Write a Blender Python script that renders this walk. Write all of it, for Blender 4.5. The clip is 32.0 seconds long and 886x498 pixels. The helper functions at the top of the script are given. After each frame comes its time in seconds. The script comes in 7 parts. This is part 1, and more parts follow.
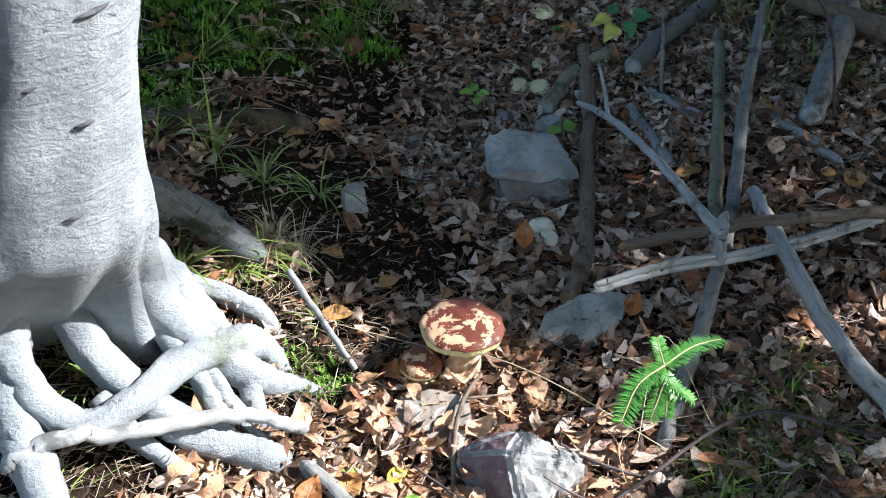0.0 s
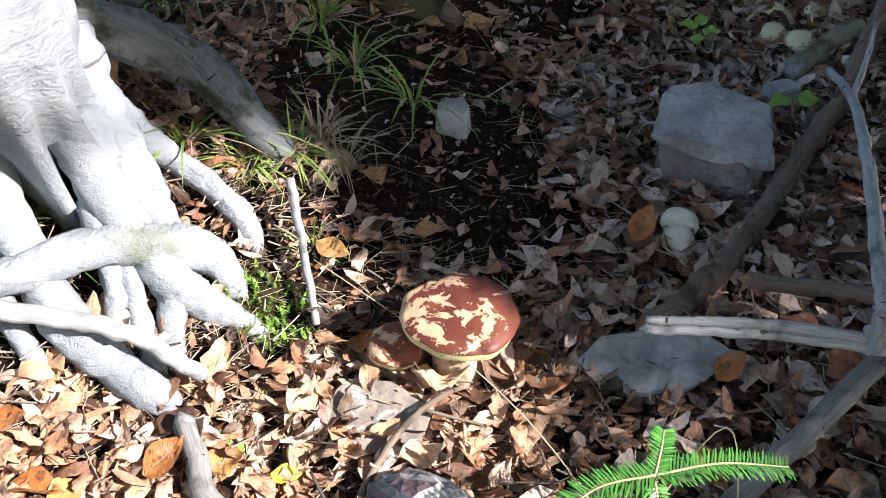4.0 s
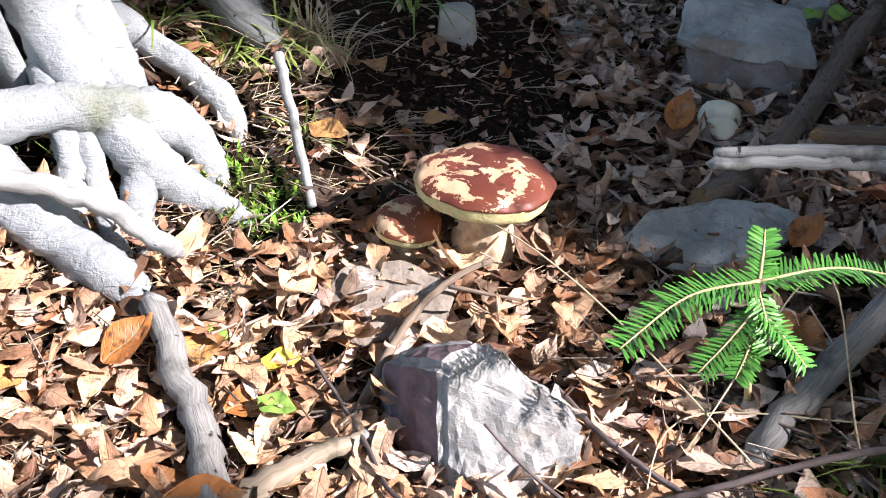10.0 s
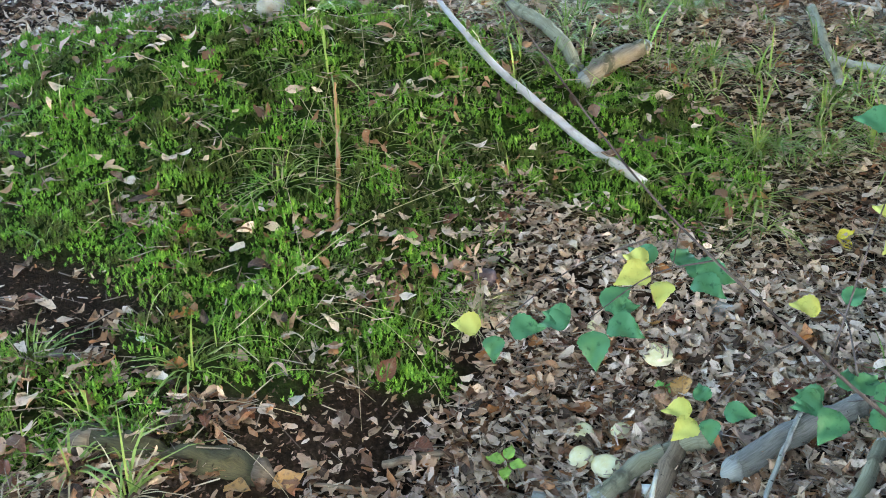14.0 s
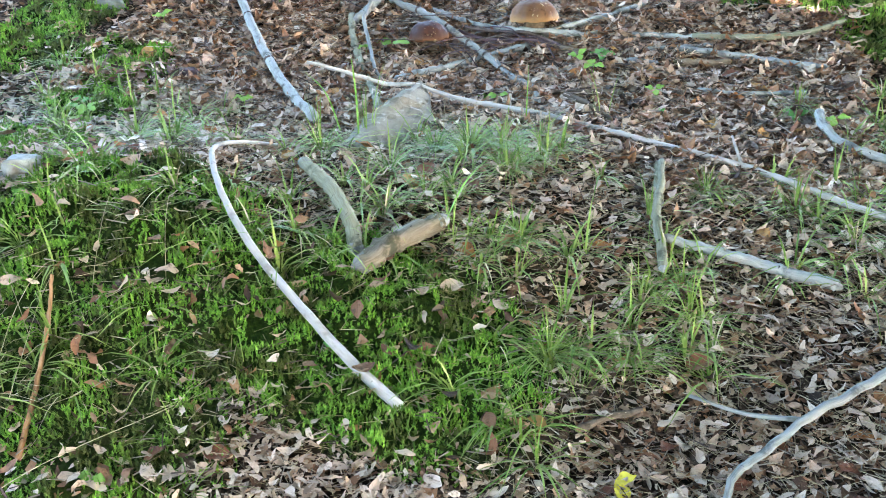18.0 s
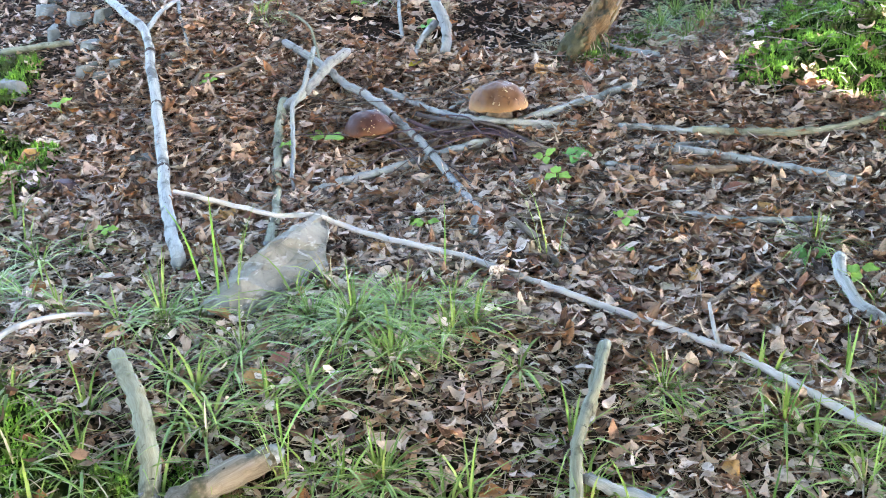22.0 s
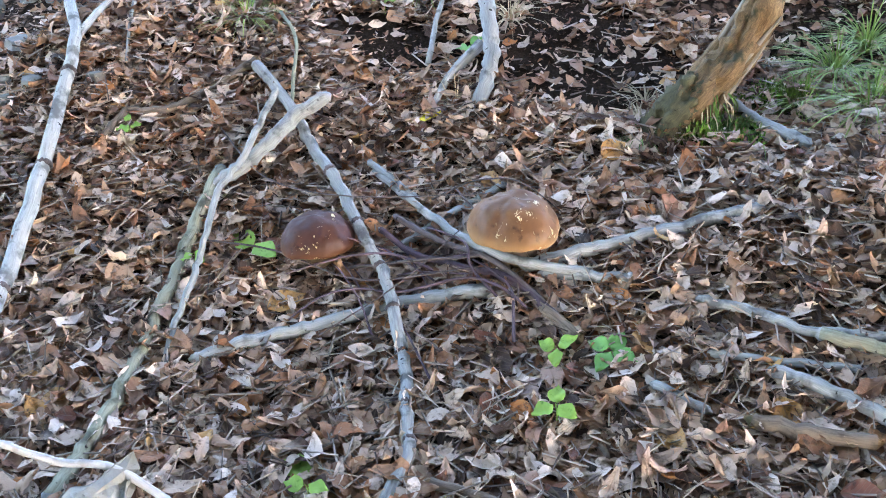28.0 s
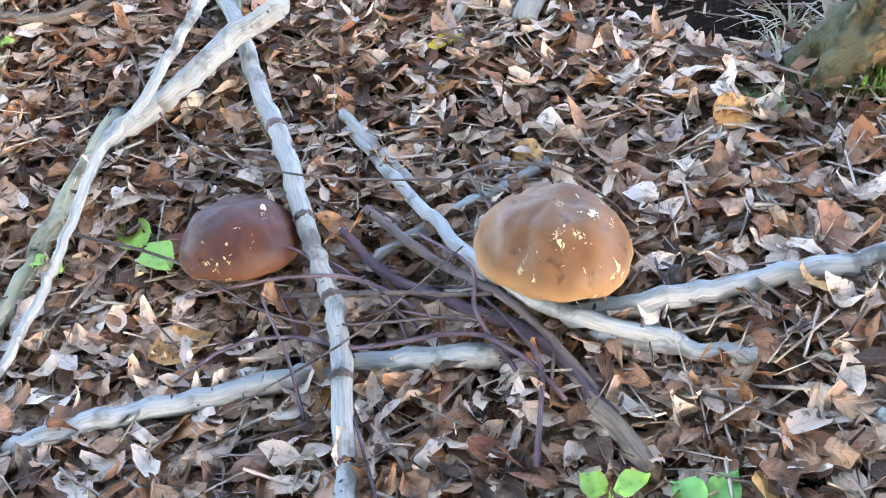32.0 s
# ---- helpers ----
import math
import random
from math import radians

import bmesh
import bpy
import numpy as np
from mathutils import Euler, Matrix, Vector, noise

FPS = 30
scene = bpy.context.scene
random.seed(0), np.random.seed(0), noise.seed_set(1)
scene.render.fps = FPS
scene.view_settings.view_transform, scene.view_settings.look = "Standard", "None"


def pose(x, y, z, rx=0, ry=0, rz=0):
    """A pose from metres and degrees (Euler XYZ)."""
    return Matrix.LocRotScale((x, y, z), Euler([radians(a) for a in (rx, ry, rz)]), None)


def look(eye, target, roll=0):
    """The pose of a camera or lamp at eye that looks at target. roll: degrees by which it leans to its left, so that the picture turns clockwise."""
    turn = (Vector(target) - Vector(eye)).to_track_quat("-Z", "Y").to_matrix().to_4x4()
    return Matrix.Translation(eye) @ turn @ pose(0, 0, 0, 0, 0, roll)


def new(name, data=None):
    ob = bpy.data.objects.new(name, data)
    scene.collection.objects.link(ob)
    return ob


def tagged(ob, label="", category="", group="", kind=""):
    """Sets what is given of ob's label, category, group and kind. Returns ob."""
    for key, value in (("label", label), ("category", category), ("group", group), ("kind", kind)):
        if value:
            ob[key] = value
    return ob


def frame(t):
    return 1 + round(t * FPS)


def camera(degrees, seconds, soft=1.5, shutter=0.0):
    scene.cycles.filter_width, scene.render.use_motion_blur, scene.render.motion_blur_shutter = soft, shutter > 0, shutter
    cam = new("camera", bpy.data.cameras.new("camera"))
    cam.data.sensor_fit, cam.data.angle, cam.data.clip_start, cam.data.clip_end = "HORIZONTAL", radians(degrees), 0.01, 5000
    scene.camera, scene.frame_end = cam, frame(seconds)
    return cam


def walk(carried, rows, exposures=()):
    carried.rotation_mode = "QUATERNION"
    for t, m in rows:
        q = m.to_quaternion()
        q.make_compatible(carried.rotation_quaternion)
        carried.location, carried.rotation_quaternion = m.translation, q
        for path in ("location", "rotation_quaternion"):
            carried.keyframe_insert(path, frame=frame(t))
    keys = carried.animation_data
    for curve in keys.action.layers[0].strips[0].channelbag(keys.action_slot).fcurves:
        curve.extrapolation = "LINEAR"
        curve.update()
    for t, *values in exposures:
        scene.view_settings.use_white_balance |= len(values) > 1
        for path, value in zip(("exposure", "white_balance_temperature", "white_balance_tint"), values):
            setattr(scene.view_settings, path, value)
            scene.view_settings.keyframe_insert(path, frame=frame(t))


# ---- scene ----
cam = camera(48.3, 32.0, 1.0)
PATH = [
    (0, (-0.248, -0.293, 1.546), (0.043, 1.388, 0.502), -0.3),
    (0.5, (-0.149, -0.173, 1.548), (0.035, 1.533, 0.52), 0.0),
    (1, (-0.052, -0.061, 1.548), (0.043, 1.638, 0.497), 0.9),
    (1.5, (0.03, 0.042, 1.566), (0.027, 1.716, 0.471), 1.1),
    (2, (0.106, 0.117, 1.582), (0.02, 1.764, 0.451), 0.3),
    (2.5, (0.255, 0.178, 1.551), (-0.063, 1.769, 0.381), 1.4),
    (3, (0.379, 0.223, 1.46), (-0.101, 1.754, 0.266), 0.3),
    (3.5, (0.457, 0.284, 1.388), (-0.041, 1.797, 0.178), 0.4),
    (5.5, (0.426, 0.275, 0.898), (0.053, 1.995, -0.052), 4.7),
    (6, (0.44, 0.25, 0.847), (0.086, 1.984, -0.085), 2.9),
    (6.5, (0.466, 0.249, 0.81), (0.153, 1.965, -0.168), 1.5),
    (7, (0.485, 0.248, 0.787), (0.18, 1.961, -0.2), 0.1),
    (7.5, (0.486, 0.261, 0.774), (0.197, 1.959, -0.242), -0.1),
    (8, (0.482, 0.278, 0.765), (0.184, 1.962, -0.273), -0.5),
    (8.5, (0.462, 0.276, 0.773), (0.124, 1.958, -0.255), -0.4),
    (9, (0.43, 0.272, 0.781), (0.052, 1.959, -0.225), 0.4),
    (9.5, (0.394, 0.27, 0.791), (-0.036, 1.955, -0.196), 1.0),
    (10, (0.376, 0.27, 0.807), (-0.079, 1.96, -0.162), 1.2),
    (10.5, (0.37, 0.274, 0.82), (-0.108, 1.967, -0.13), 1.0),
    (11, (0.391, 0.273, 0.864), (-0.056, 1.99, -0.06), 0.1),
    (11.5, (0.464, 0.297, 1.119), (0.142, 2.001, 0.122), -3.0),
    (12, (0.562, 0.243, 1.372), (0.304, 2.003, 0.457), -4.1),
    (12.3, (0.567, 0.248, 1.539), (0.39, 2.008, 0.605), -3.3),
    (12.5, (0.584, 0.273, 1.612), (0.424, 2.057, 0.724), -4.2),
    (13, (0.592, 0.336, 1.719), (0.504, 2.14, 0.86), -4.5),
    (13.5, (0.664, 0.455, 1.749), (0.397, 2.259, 0.926), -3.5),
    (14, (0.811, 0.595, 1.791), (0.286, 2.354, 0.999), -2.0),
    (14.5, (0.931, 0.681, 1.842), (0.436, 2.456, 1.064), -3.1),
    (15, (1.017, 0.799, 1.907), (0.597, 2.591, 1.125), -2.2),
    (15.5, (1.077, 0.915, 1.974), (0.717, 2.729, 1.212), -1.4),
    (17.5, (1.325, 1.33, 2.121), (0.82, 3.118, 1.381), -1.8),
    (18, (1.44, 1.456, 2.151), (0.866, 3.212, 1.384), -1.0),
    (18.5, (1.502, 1.558, 2.192), (0.896, 3.31, 1.442), -1.7),
    (19, (1.55, 1.715, 2.211), (0.971, 3.485, 1.482), -1.7),
    (19.5, (1.551, 1.906, 2.236), (0.943, 3.665, 1.503), -2.8),
    (20, (1.564, 2.062, 2.258), (0.978, 3.821, 1.508), -3.2),
    (20.5, (1.53, 2.231, 2.288), (0.926, 3.976, 1.52), -3.5),
    (21, (1.561, 2.359, 2.306), (0.958, 4.096, 1.519), -3.9),
    (21.5, (1.641, 2.536, 2.338), (0.948, 4.231, 1.533), -2.4),
    (22, (1.704, 2.663, 2.353), (0.954, 4.345, 1.574), -2.9),
    (22.5, (1.703, 2.796, 2.378), (0.921, 4.465, 1.602), -3.5),
    (23, (1.687, 2.93, 2.405), (0.93, 4.609, 1.626), -3.4),
    (23.5, (1.625, 3.068, 2.408), (0.848, 4.727, 1.608), -3.4),
    (24, (1.579, 3.2, 2.517), (0.872, 4.872, 1.677), -3.3),
    (24.5, (1.584, 3.292, 2.555), (0.848, 4.937, 1.688), -3.1),
    (25, (1.629, 3.545, 2.567), (0.776, 5.096, 1.637), -1.9),
    (25.5, (1.654, 3.77, 2.586), (0.714, 5.27, 1.657), -0.9),
    (27.5, (1.616, 4.365, 2.579), (0.553, 5.725, 1.571), -3.5),
    (28, (1.552, 4.502, 2.569), (0.491, 5.857, 1.552), -3.1),
    (28.5, (1.471, 4.657, 2.587), (0.402, 5.993, 1.551), -3.4),
    (29, (1.473, 4.735, 2.56), (0.444, 6.056, 1.466), -2.6),
    (29.5, (1.402, 4.915, 2.55), (0.321, 6.143, 1.4), -2.1),
    (30, (1.339, 5.146, 2.494), (0.173, 6.244, 1.296), -3.5),
    (30.5, (1.293, 5.262, 2.497), (0.079, 6.287, 1.283), -4.6),
    (31, (1.244, 5.301, 2.405), (0.071, 6.366, 1.184), -4.1),
    (31.5, (1.127, 5.351, 2.35), (0.044, 6.432, 1.062), -4.7),
    (32, (1.054, 5.391, 2.206), (-0.079, 6.537, 1.022), -4.2),
]
walk(cam, [(t, look(e, g, r)) for t, e, g, r in PATH],
     exposures=[(0.0, 1.92, 5950, 12), (1.0, 1.86, 6100, 12), (3.5, 1.95, 6280, 16), (6.0, 1.85, 6300, 21), (8.0, 1.98, 6300, 20), (10.5, 1.86, 6300, 21), (11.0, 1.65, 6350, 21), (11.5, 1.45, 6400, 18), (12.0, 1.97, 6500, 15), (12.6, 2.97, 6500, 14), (13.0, 3.78, 6650, 12), (14.0, 4.22, 6750, 10), (15.0, 4.68, 6720, 10), (18.0, 4.57, 6470, 12), (20.5, 4.58, 6490, 15), (22.0, 4.6, 6550, 18), (24.0, 4.66, 6600, 22), (28.0, 4.60, 6570, 22), (30.0, 4.74, 6580, 22), (31.0, 5.0, 6640, 22), (32.0, 4.98, 6580, 22)])

# ---- sky, sun ----
SUN = Vector((0.80, -0.15, 0.55)).normalized()          # from the ground towards the sun
world = bpy.data.worlds.new("sky")
scene.world = world
world.use_nodes = True
wn = world.node_tree
sky = wn.nodes.new("ShaderNodeTexSky")
sky.sky_type = "NISHITA"
sky.sun_disc = False
sky.sun_elevation = math.asin(SUN.z)
sky.sun_rotation = math.atan2(SUN.x, SUN.y)
wn.links.new(sky.outputs[0], wn.nodes["Background"].inputs[0])
wn.nodes["Background"].inputs[1].default_value = 0.15
sun = new("sun", bpy.data.lights.new("sun", "SUN"))
sun.data.energy = 4.5
sun.data.angle = radians(0.5)
sun.data.color = (1.0, 0.935, 0.87)
sun.matrix_world = look(SUN * 40, (0, 0, 0))


# ---- materials ----
def mat(name, rough=0.8, spec=0.3):
    m = bpy.data.materials.new(name)
    m.use_nodes = True
    b = m.node_tree.nodes["Principled BSDF"]
    b.inputs["Roughness"].default_value = rough
    b.inputs["Specular IOR Level"].default_value = spec
    return m, m.node_tree, b


def node(nt, kind, **sets):
    n = nt.nodes.new(kind)
    for k, v in sets.items():
        n.inputs[k.replace("_", " ")].default_value = v
    return n


def ramp(nt, source, stops, smooth=True):
    r = nt.nodes.new("ShaderNodeValToRGB")
    e = r.color_ramp.elements
    while len(e) < len(stops):
        e.new(0.5)
    for s, (p, c) in zip(e, stops):
        s.position, s.color = p, (*c, 1)
    if not smooth:
        r.color_ramp.interpolation = "CONSTANT"
    nt.links.new(source, r.inputs[0])
    return r.outputs[0]


def noise_tex(nt, scale, detail=4.0, rough=0.6, vector=None, stretch=None, distort=0.0):
    n = node(nt, "ShaderNodeTexNoise", Scale=scale, Detail=detail, Roughness=rough, Distortion=distort)
    if vector is None:
        vector = nt.nodes.new("ShaderNodeTexCoord").outputs["Object"]
    if stretch:
        mp = nt.nodes.new("ShaderNodeMapping")
        mp.inputs["Scale"].default_value = stretch
        nt.links.new(vector, mp.inputs[0])
        vector = mp.outputs[0]
    nt.links.new(vector, n.inputs["Vector"])
    return n.outputs["Fac"]


def mix(nt, fac, a, b, mode="MIX"):
    m = nt.nodes.new("ShaderNodeMix")
    m.data_type, m.blend_type = "RGBA", mode
    for key, v in ((0, fac), (6, a), (7, b)):
        if isinstance(v, bpy.types.NodeSocket):
            nt.links.new(v, m.inputs[key])
        elif key == 0:
            m.inputs[0].default_value = v
        else:
            m.inputs[key].default_value = (*v, 1)
    return m.outputs[2]


def step(nt, v, lo, hi):
    m = nt.nodes.new("ShaderNodeMapRange")
    m.interpolation_type = "SMOOTHSTEP"
    m.inputs[1].default_value, m.inputs[2].default_value = lo, hi
    nt.links.new(v, m.inputs[0])
    return m.outputs[0]


def bump(nt, b, height, strength=0.5, dist=0.01):
    n = node(nt, "ShaderNodeBump", Strength=strength, Distance=dist)
    nt.links.new(height, n.inputs["Height"])
    nt.links.new(n.outputs[0], b.inputs["Normal"])


def uv_of(nt):
    return nt.nodes.new("ShaderNodeTexCoord").outputs["UV"]


def island(nt):
    return nt.nodes.new("ShaderNodeNewGeometry").outputs["Random Per Island"]


def object_random(nt):
    return nt.nodes.new("ShaderNodeObjectInfo").outputs["Random"]


def m_soil():
    m, nt, b = mat("forest_soil", 0.95, 0.05)
    fine = noise_tex(nt, 90, 6, 0.7)
    wide = noise_tex(nt, 3.0, 4)
    crumbs = ramp(nt, fine, [(0.30, (0.006, 0.004, 0.003)), (0.50, (0.020, 0.013, 0.009)), (0.62, (0.036, 0.024, 0.017)), (0.75, (0.085, 0.06, 0.043))])
    earth = mix(nt, step(nt, wide, 0.45, 0.8), crumbs, (0.018, 0.012, 0.009))
    # rotting leaf pieces pressed flat over the soil
    warp = node(nt, "ShaderNodeTexNoise", Scale=26.0, Detail=3.0)
    at = nt.nodes.new("ShaderNodeTexCoord").outputs["Object"]
    nt.links.new(at, warp.inputs["Vector"])
    bent = mix(nt, 0.035, at, warp.outputs["Color"], "ADD")
    heights, mould = [], None
    for scale, stops in ((34, [(0.0, (0.020, 0.012, 0.008)), (0.3, (0.045, 0.027, 0.018)), (0.6, (0.10, 0.064, 0.045)), (0.85, (0.19, 0.135, 0.10)), (1.0, (0.10, 0.04, 0.02))]),
                         (75, [(0.0, (0.014, 0.009, 0.006)), (0.5, (0.05, 0.032, 0.022)), (1.0, (0.16, 0.11, 0.085))])):
        cell = node(nt, "ShaderNodeTexVoronoi", Scale=scale)
        nt.links.new(bent, cell.inputs["Vector"])
        one = nt.nodes.new("ShaderNodeSeparateColor")
        nt.links.new(cell.outputs["Color"], one.inputs[0])
        tone = ramp(nt, one.outputs[0], stops)
        tone = mix(nt, step(nt, cell.outputs["Distance"], 0.35, 0.75), tone, (0.012, 0.008, 0.006))
        mould = tone if mould is None else mix(nt, step(nt, noise_tex(nt, 18, 3), 0.48, 0.56), mould, tone)
        heights.append(cell.outputs["Distance"])
    bare = nt.nodes.new("ShaderNodeAttribute")
    bare.attribute_name = "bare"
    floor_c = mix(nt, bare.outputs["Fac"], mould, earth)
    moss = nt.nodes.new("ShaderNodeAttribute")
    moss.attribute_name = "moss"
    green = ramp(nt, noise_tex(nt, 60, 5, 0.7), [(0.3, (0.006, 0.010, 0.003)), (0.55, (0.02, 0.04, 0.007)), (0.75, (0.05, 0.085, 0.015))])
    nt.links.new(mix(nt, moss.outputs["Fac"], floor_c, green), b.inputs["Base Color"])
    bump(nt, b, fine, 0.9, 0.012)
    return m


def thin_leaf(nt, b, colour, share):
    """Light that shines through a leaf."""
    back = nt.nodes.new("ShaderNodeBsdfTranslucent")
    nt.links.new(colour, back.inputs["Color"])
    both = nt.nodes.new("ShaderNodeMixShader")
    both.inputs[0].default_value = share
    nt.links.new(b.outputs[0], both.inputs[1])
    nt.links.new(back.outputs[0], both.inputs[2])
    nt.links.new(both.outputs[0], nt.nodes["Material Output"].inputs["Surface"])


def m_leaf(name, stops, vein=0.2, rough=0.6):
    m, nt, b = mat(name, rough, 0.34)
    base = ramp(nt, island(nt), stops)
    sep = nt.nodes.new("ShaderNodeSeparateXYZ")
    nt.links.new(uv_of(nt), sep.inputs[0])
    wave = nt.nodes.new("ShaderNodeMath")
    wave.operation = "PINGPONG"
    wave.inputs[1].default_value = 0.07
    slope = nt.nodes.new("ShaderNodeMath")
    slope.operation = "MULTIPLY_ADD"
    slope.inputs[1].default_value = -0.35
    side = nt.nodes.new("ShaderNodeMath")
    side.operation = "ABSOLUTE"
    nt.links.new(sep.outputs[1], side.inputs[0])
    nt.links.new(side.outputs[0], slope.inputs[0])
    nt.links.new(sep.outputs[0], slope.inputs[2])
    nt.links.new(slope.outputs[0], wave.inputs[0])
    lines = step(nt, wave.outputs[0], 0.012, 0.0)
    rib = step(nt, side.outputs[0], 0.07, 0.02)
    veins = nt.nodes.new("ShaderNodeMath")
    veins.operation = "MAXIMUM"
    nt.links.new(lines, veins.inputs[0])
    nt.links.new(rib, veins.inputs[1])
    faint = nt.nodes.new("ShaderNodeMath")
    faint.operation = "MULTIPLY"
    faint.inputs[1].default_value = vein
    nt.links.new(veins.outputs[0], faint.inputs[0])
    spots = noise_tex(nt, 55, 5, 0.65)
    c = mix(nt, step(nt, spots, 0.5, 0.72), base, (0.05, 0.028, 0.016))
    c = mix(nt, step(nt, noise_tex(nt, 18, 3), 0.52, 0.75), c, mix(nt, 0.5, base, (0.42, 0.33, 0.24)))
    c = mix(nt, faint.outputs[0], c, (0.30, 0.20, 0.11))
    nt.links.new(c, b.inputs["Base Color"])
    crease = nt.nodes.new("ShaderNodeMath")
    crease.operation = "MULTIPLY_ADD"
    crease.inputs[1].default_value = 0.3
    nt.links.new(veins.outputs[0], crease.inputs[0])
    nt.links.new(noise_tex(nt, 75, 4, 0.6), crease.inputs[2])
    bump(nt, b, crease.outputs[0], 0.6, 0.006)
    thin_leaf(nt, b, c, 0.12)
    return m


def m_plain_leaf(name, a, c, rough=0.5, patch=None):
    m, nt, b = mat(name, rough, 0.18)
    col = ramp(nt, island(nt), [(0.0, a), (1.0, c)])
    if patch:
        col = mix(nt, step(nt, noise_tex(nt, 6.5, 5, 0.65), 0.45, 0.58), col, patch)
    col = mix(nt, step(nt, noise_tex(nt, 70, 4), 0.55, 0.75), col, tuple(v * 0.6 for v in a))
    nt.links.new(col, b.inputs["Base Color"])
    thin_leaf(nt, b, col, 0.12)
    return m


def m_wood(name, dark, mid, pale, stain=None, coarse=1.0, scars=0.35):
    m, nt, b = mat(name, 0.85, 0.2)
    uv = uv_of(nt)
    fibre = noise_tex(nt, 1.0, 6, 0.7, uv, (150 * coarse, 11 * coarse, 1), 1.5)
    blot = noise_tex(nt, 14, 4)
    c = ramp(nt, fibre, [(0.22, dark), (0.42, mid), (0.78, pale)])
    c = mix(nt, step(nt, blot, 0.52, 0.68), c, stain or tuple(v * 0.45 for v in mid))
    marks = noise_tex(nt, 1.0, 3, 0.5, uv, (30, 55, 1))
    c = mix(nt, step(nt, marks, 0.66, 0.72), c, tuple(v * scars for v in dark))
    shift = nt.nodes.new("ShaderNodeHueSaturation")
    vary = nt.nodes.new("ShaderNodeMapRange")
    vary.inputs[3].default_value, vary.inputs[4].default_value = 0.8, 1.15
    nt.links.new(object_random(nt), vary.inputs[0])
    nt.links.new(vary.outputs[0], shift.inputs["Value"])
    nt.links.new(c, shift.inputs["Color"])
    nt.links.new(shift.outputs[0], b.inputs["Base Color"])
    bump(nt, b, fibre, 0.5, 0.003)
    return m


def m_beech():
    m, nt, b = mat("beech_bark", 0.75, 0.25)
    patch = noise_tex(nt, 7, 5, 0.6)
    fine = noise_tex(nt, 70, 5, 0.7)
    rings = noise_tex(nt, 1.0, 6, 0.7, None, (6, 6, 27), 2.4)
    c = ramp(nt, patch, [(0.30, (0.18, 0.20, 0.21)), (0.5, (0.25, 0.278, 0.29)), (0.7, (0.33, 0.36, 0.372))])
    c = mix(nt, step(nt, fine, 0.58, 0.78), c, (0.14, 0.145, 0.15))
    c = mix(nt, step(nt, rings, 0.62, 0.70), c, (0.08, 0.08, 0.085))
    c = mix(nt, step(nt, noise_tex(nt, 4, 3), 0.62, 0.75), c, (0.17, 0.19, 0.15))
    nt.links.new(c, b.inputs["Base Color"])
    h = nt.nodes.new("ShaderNodeMath")
    h.operation = "SUBTRACT"
    nt.links.new(fine, h.inputs[0])
    nt.links.new(rings, h.inputs[1])
    bump(nt, b, h.outputs[0], 0.7, 0.012)
    return m


def m_stone(name, a, c, rust, veins=(0.55, 0.55, 0.52)):
    m, nt, b = mat(name, 0.8, 0.25)
    big = noise_tex(nt, 9, 6, 0.6, None, None, 0.6)
    fine = noise_tex(nt, 120, 5, 0.7)
    layer = noise_tex(nt, 1.0, 5, 0.6, None, (9, 11, 30), 2.2)
    col = ramp(nt, big, [(0.3, a), (0.65, c)])
    col = mix(nt, step(nt, layer, 0.56, 0.7), col, veins)
    col = mix(nt, step(nt, noise_tex(nt, 6, 4, 0.6), 0.56, 0.72), col, rust)
    col = mix(nt, step(nt, fine, 0.58, 0.75), col, tuple(v * 0.5 for v in a))
    nt.links.new(col, b.inputs["Base Color"])
    h = nt.nodes.new("ShaderNodeMath")
    h.operation = "ADD"
    nt.links.new(fine, h.inputs[0])
    nt.links.new(layer, h.inputs[1])
    bump(nt, b, h.outputs[0], 0.45, 0.006)
    return m


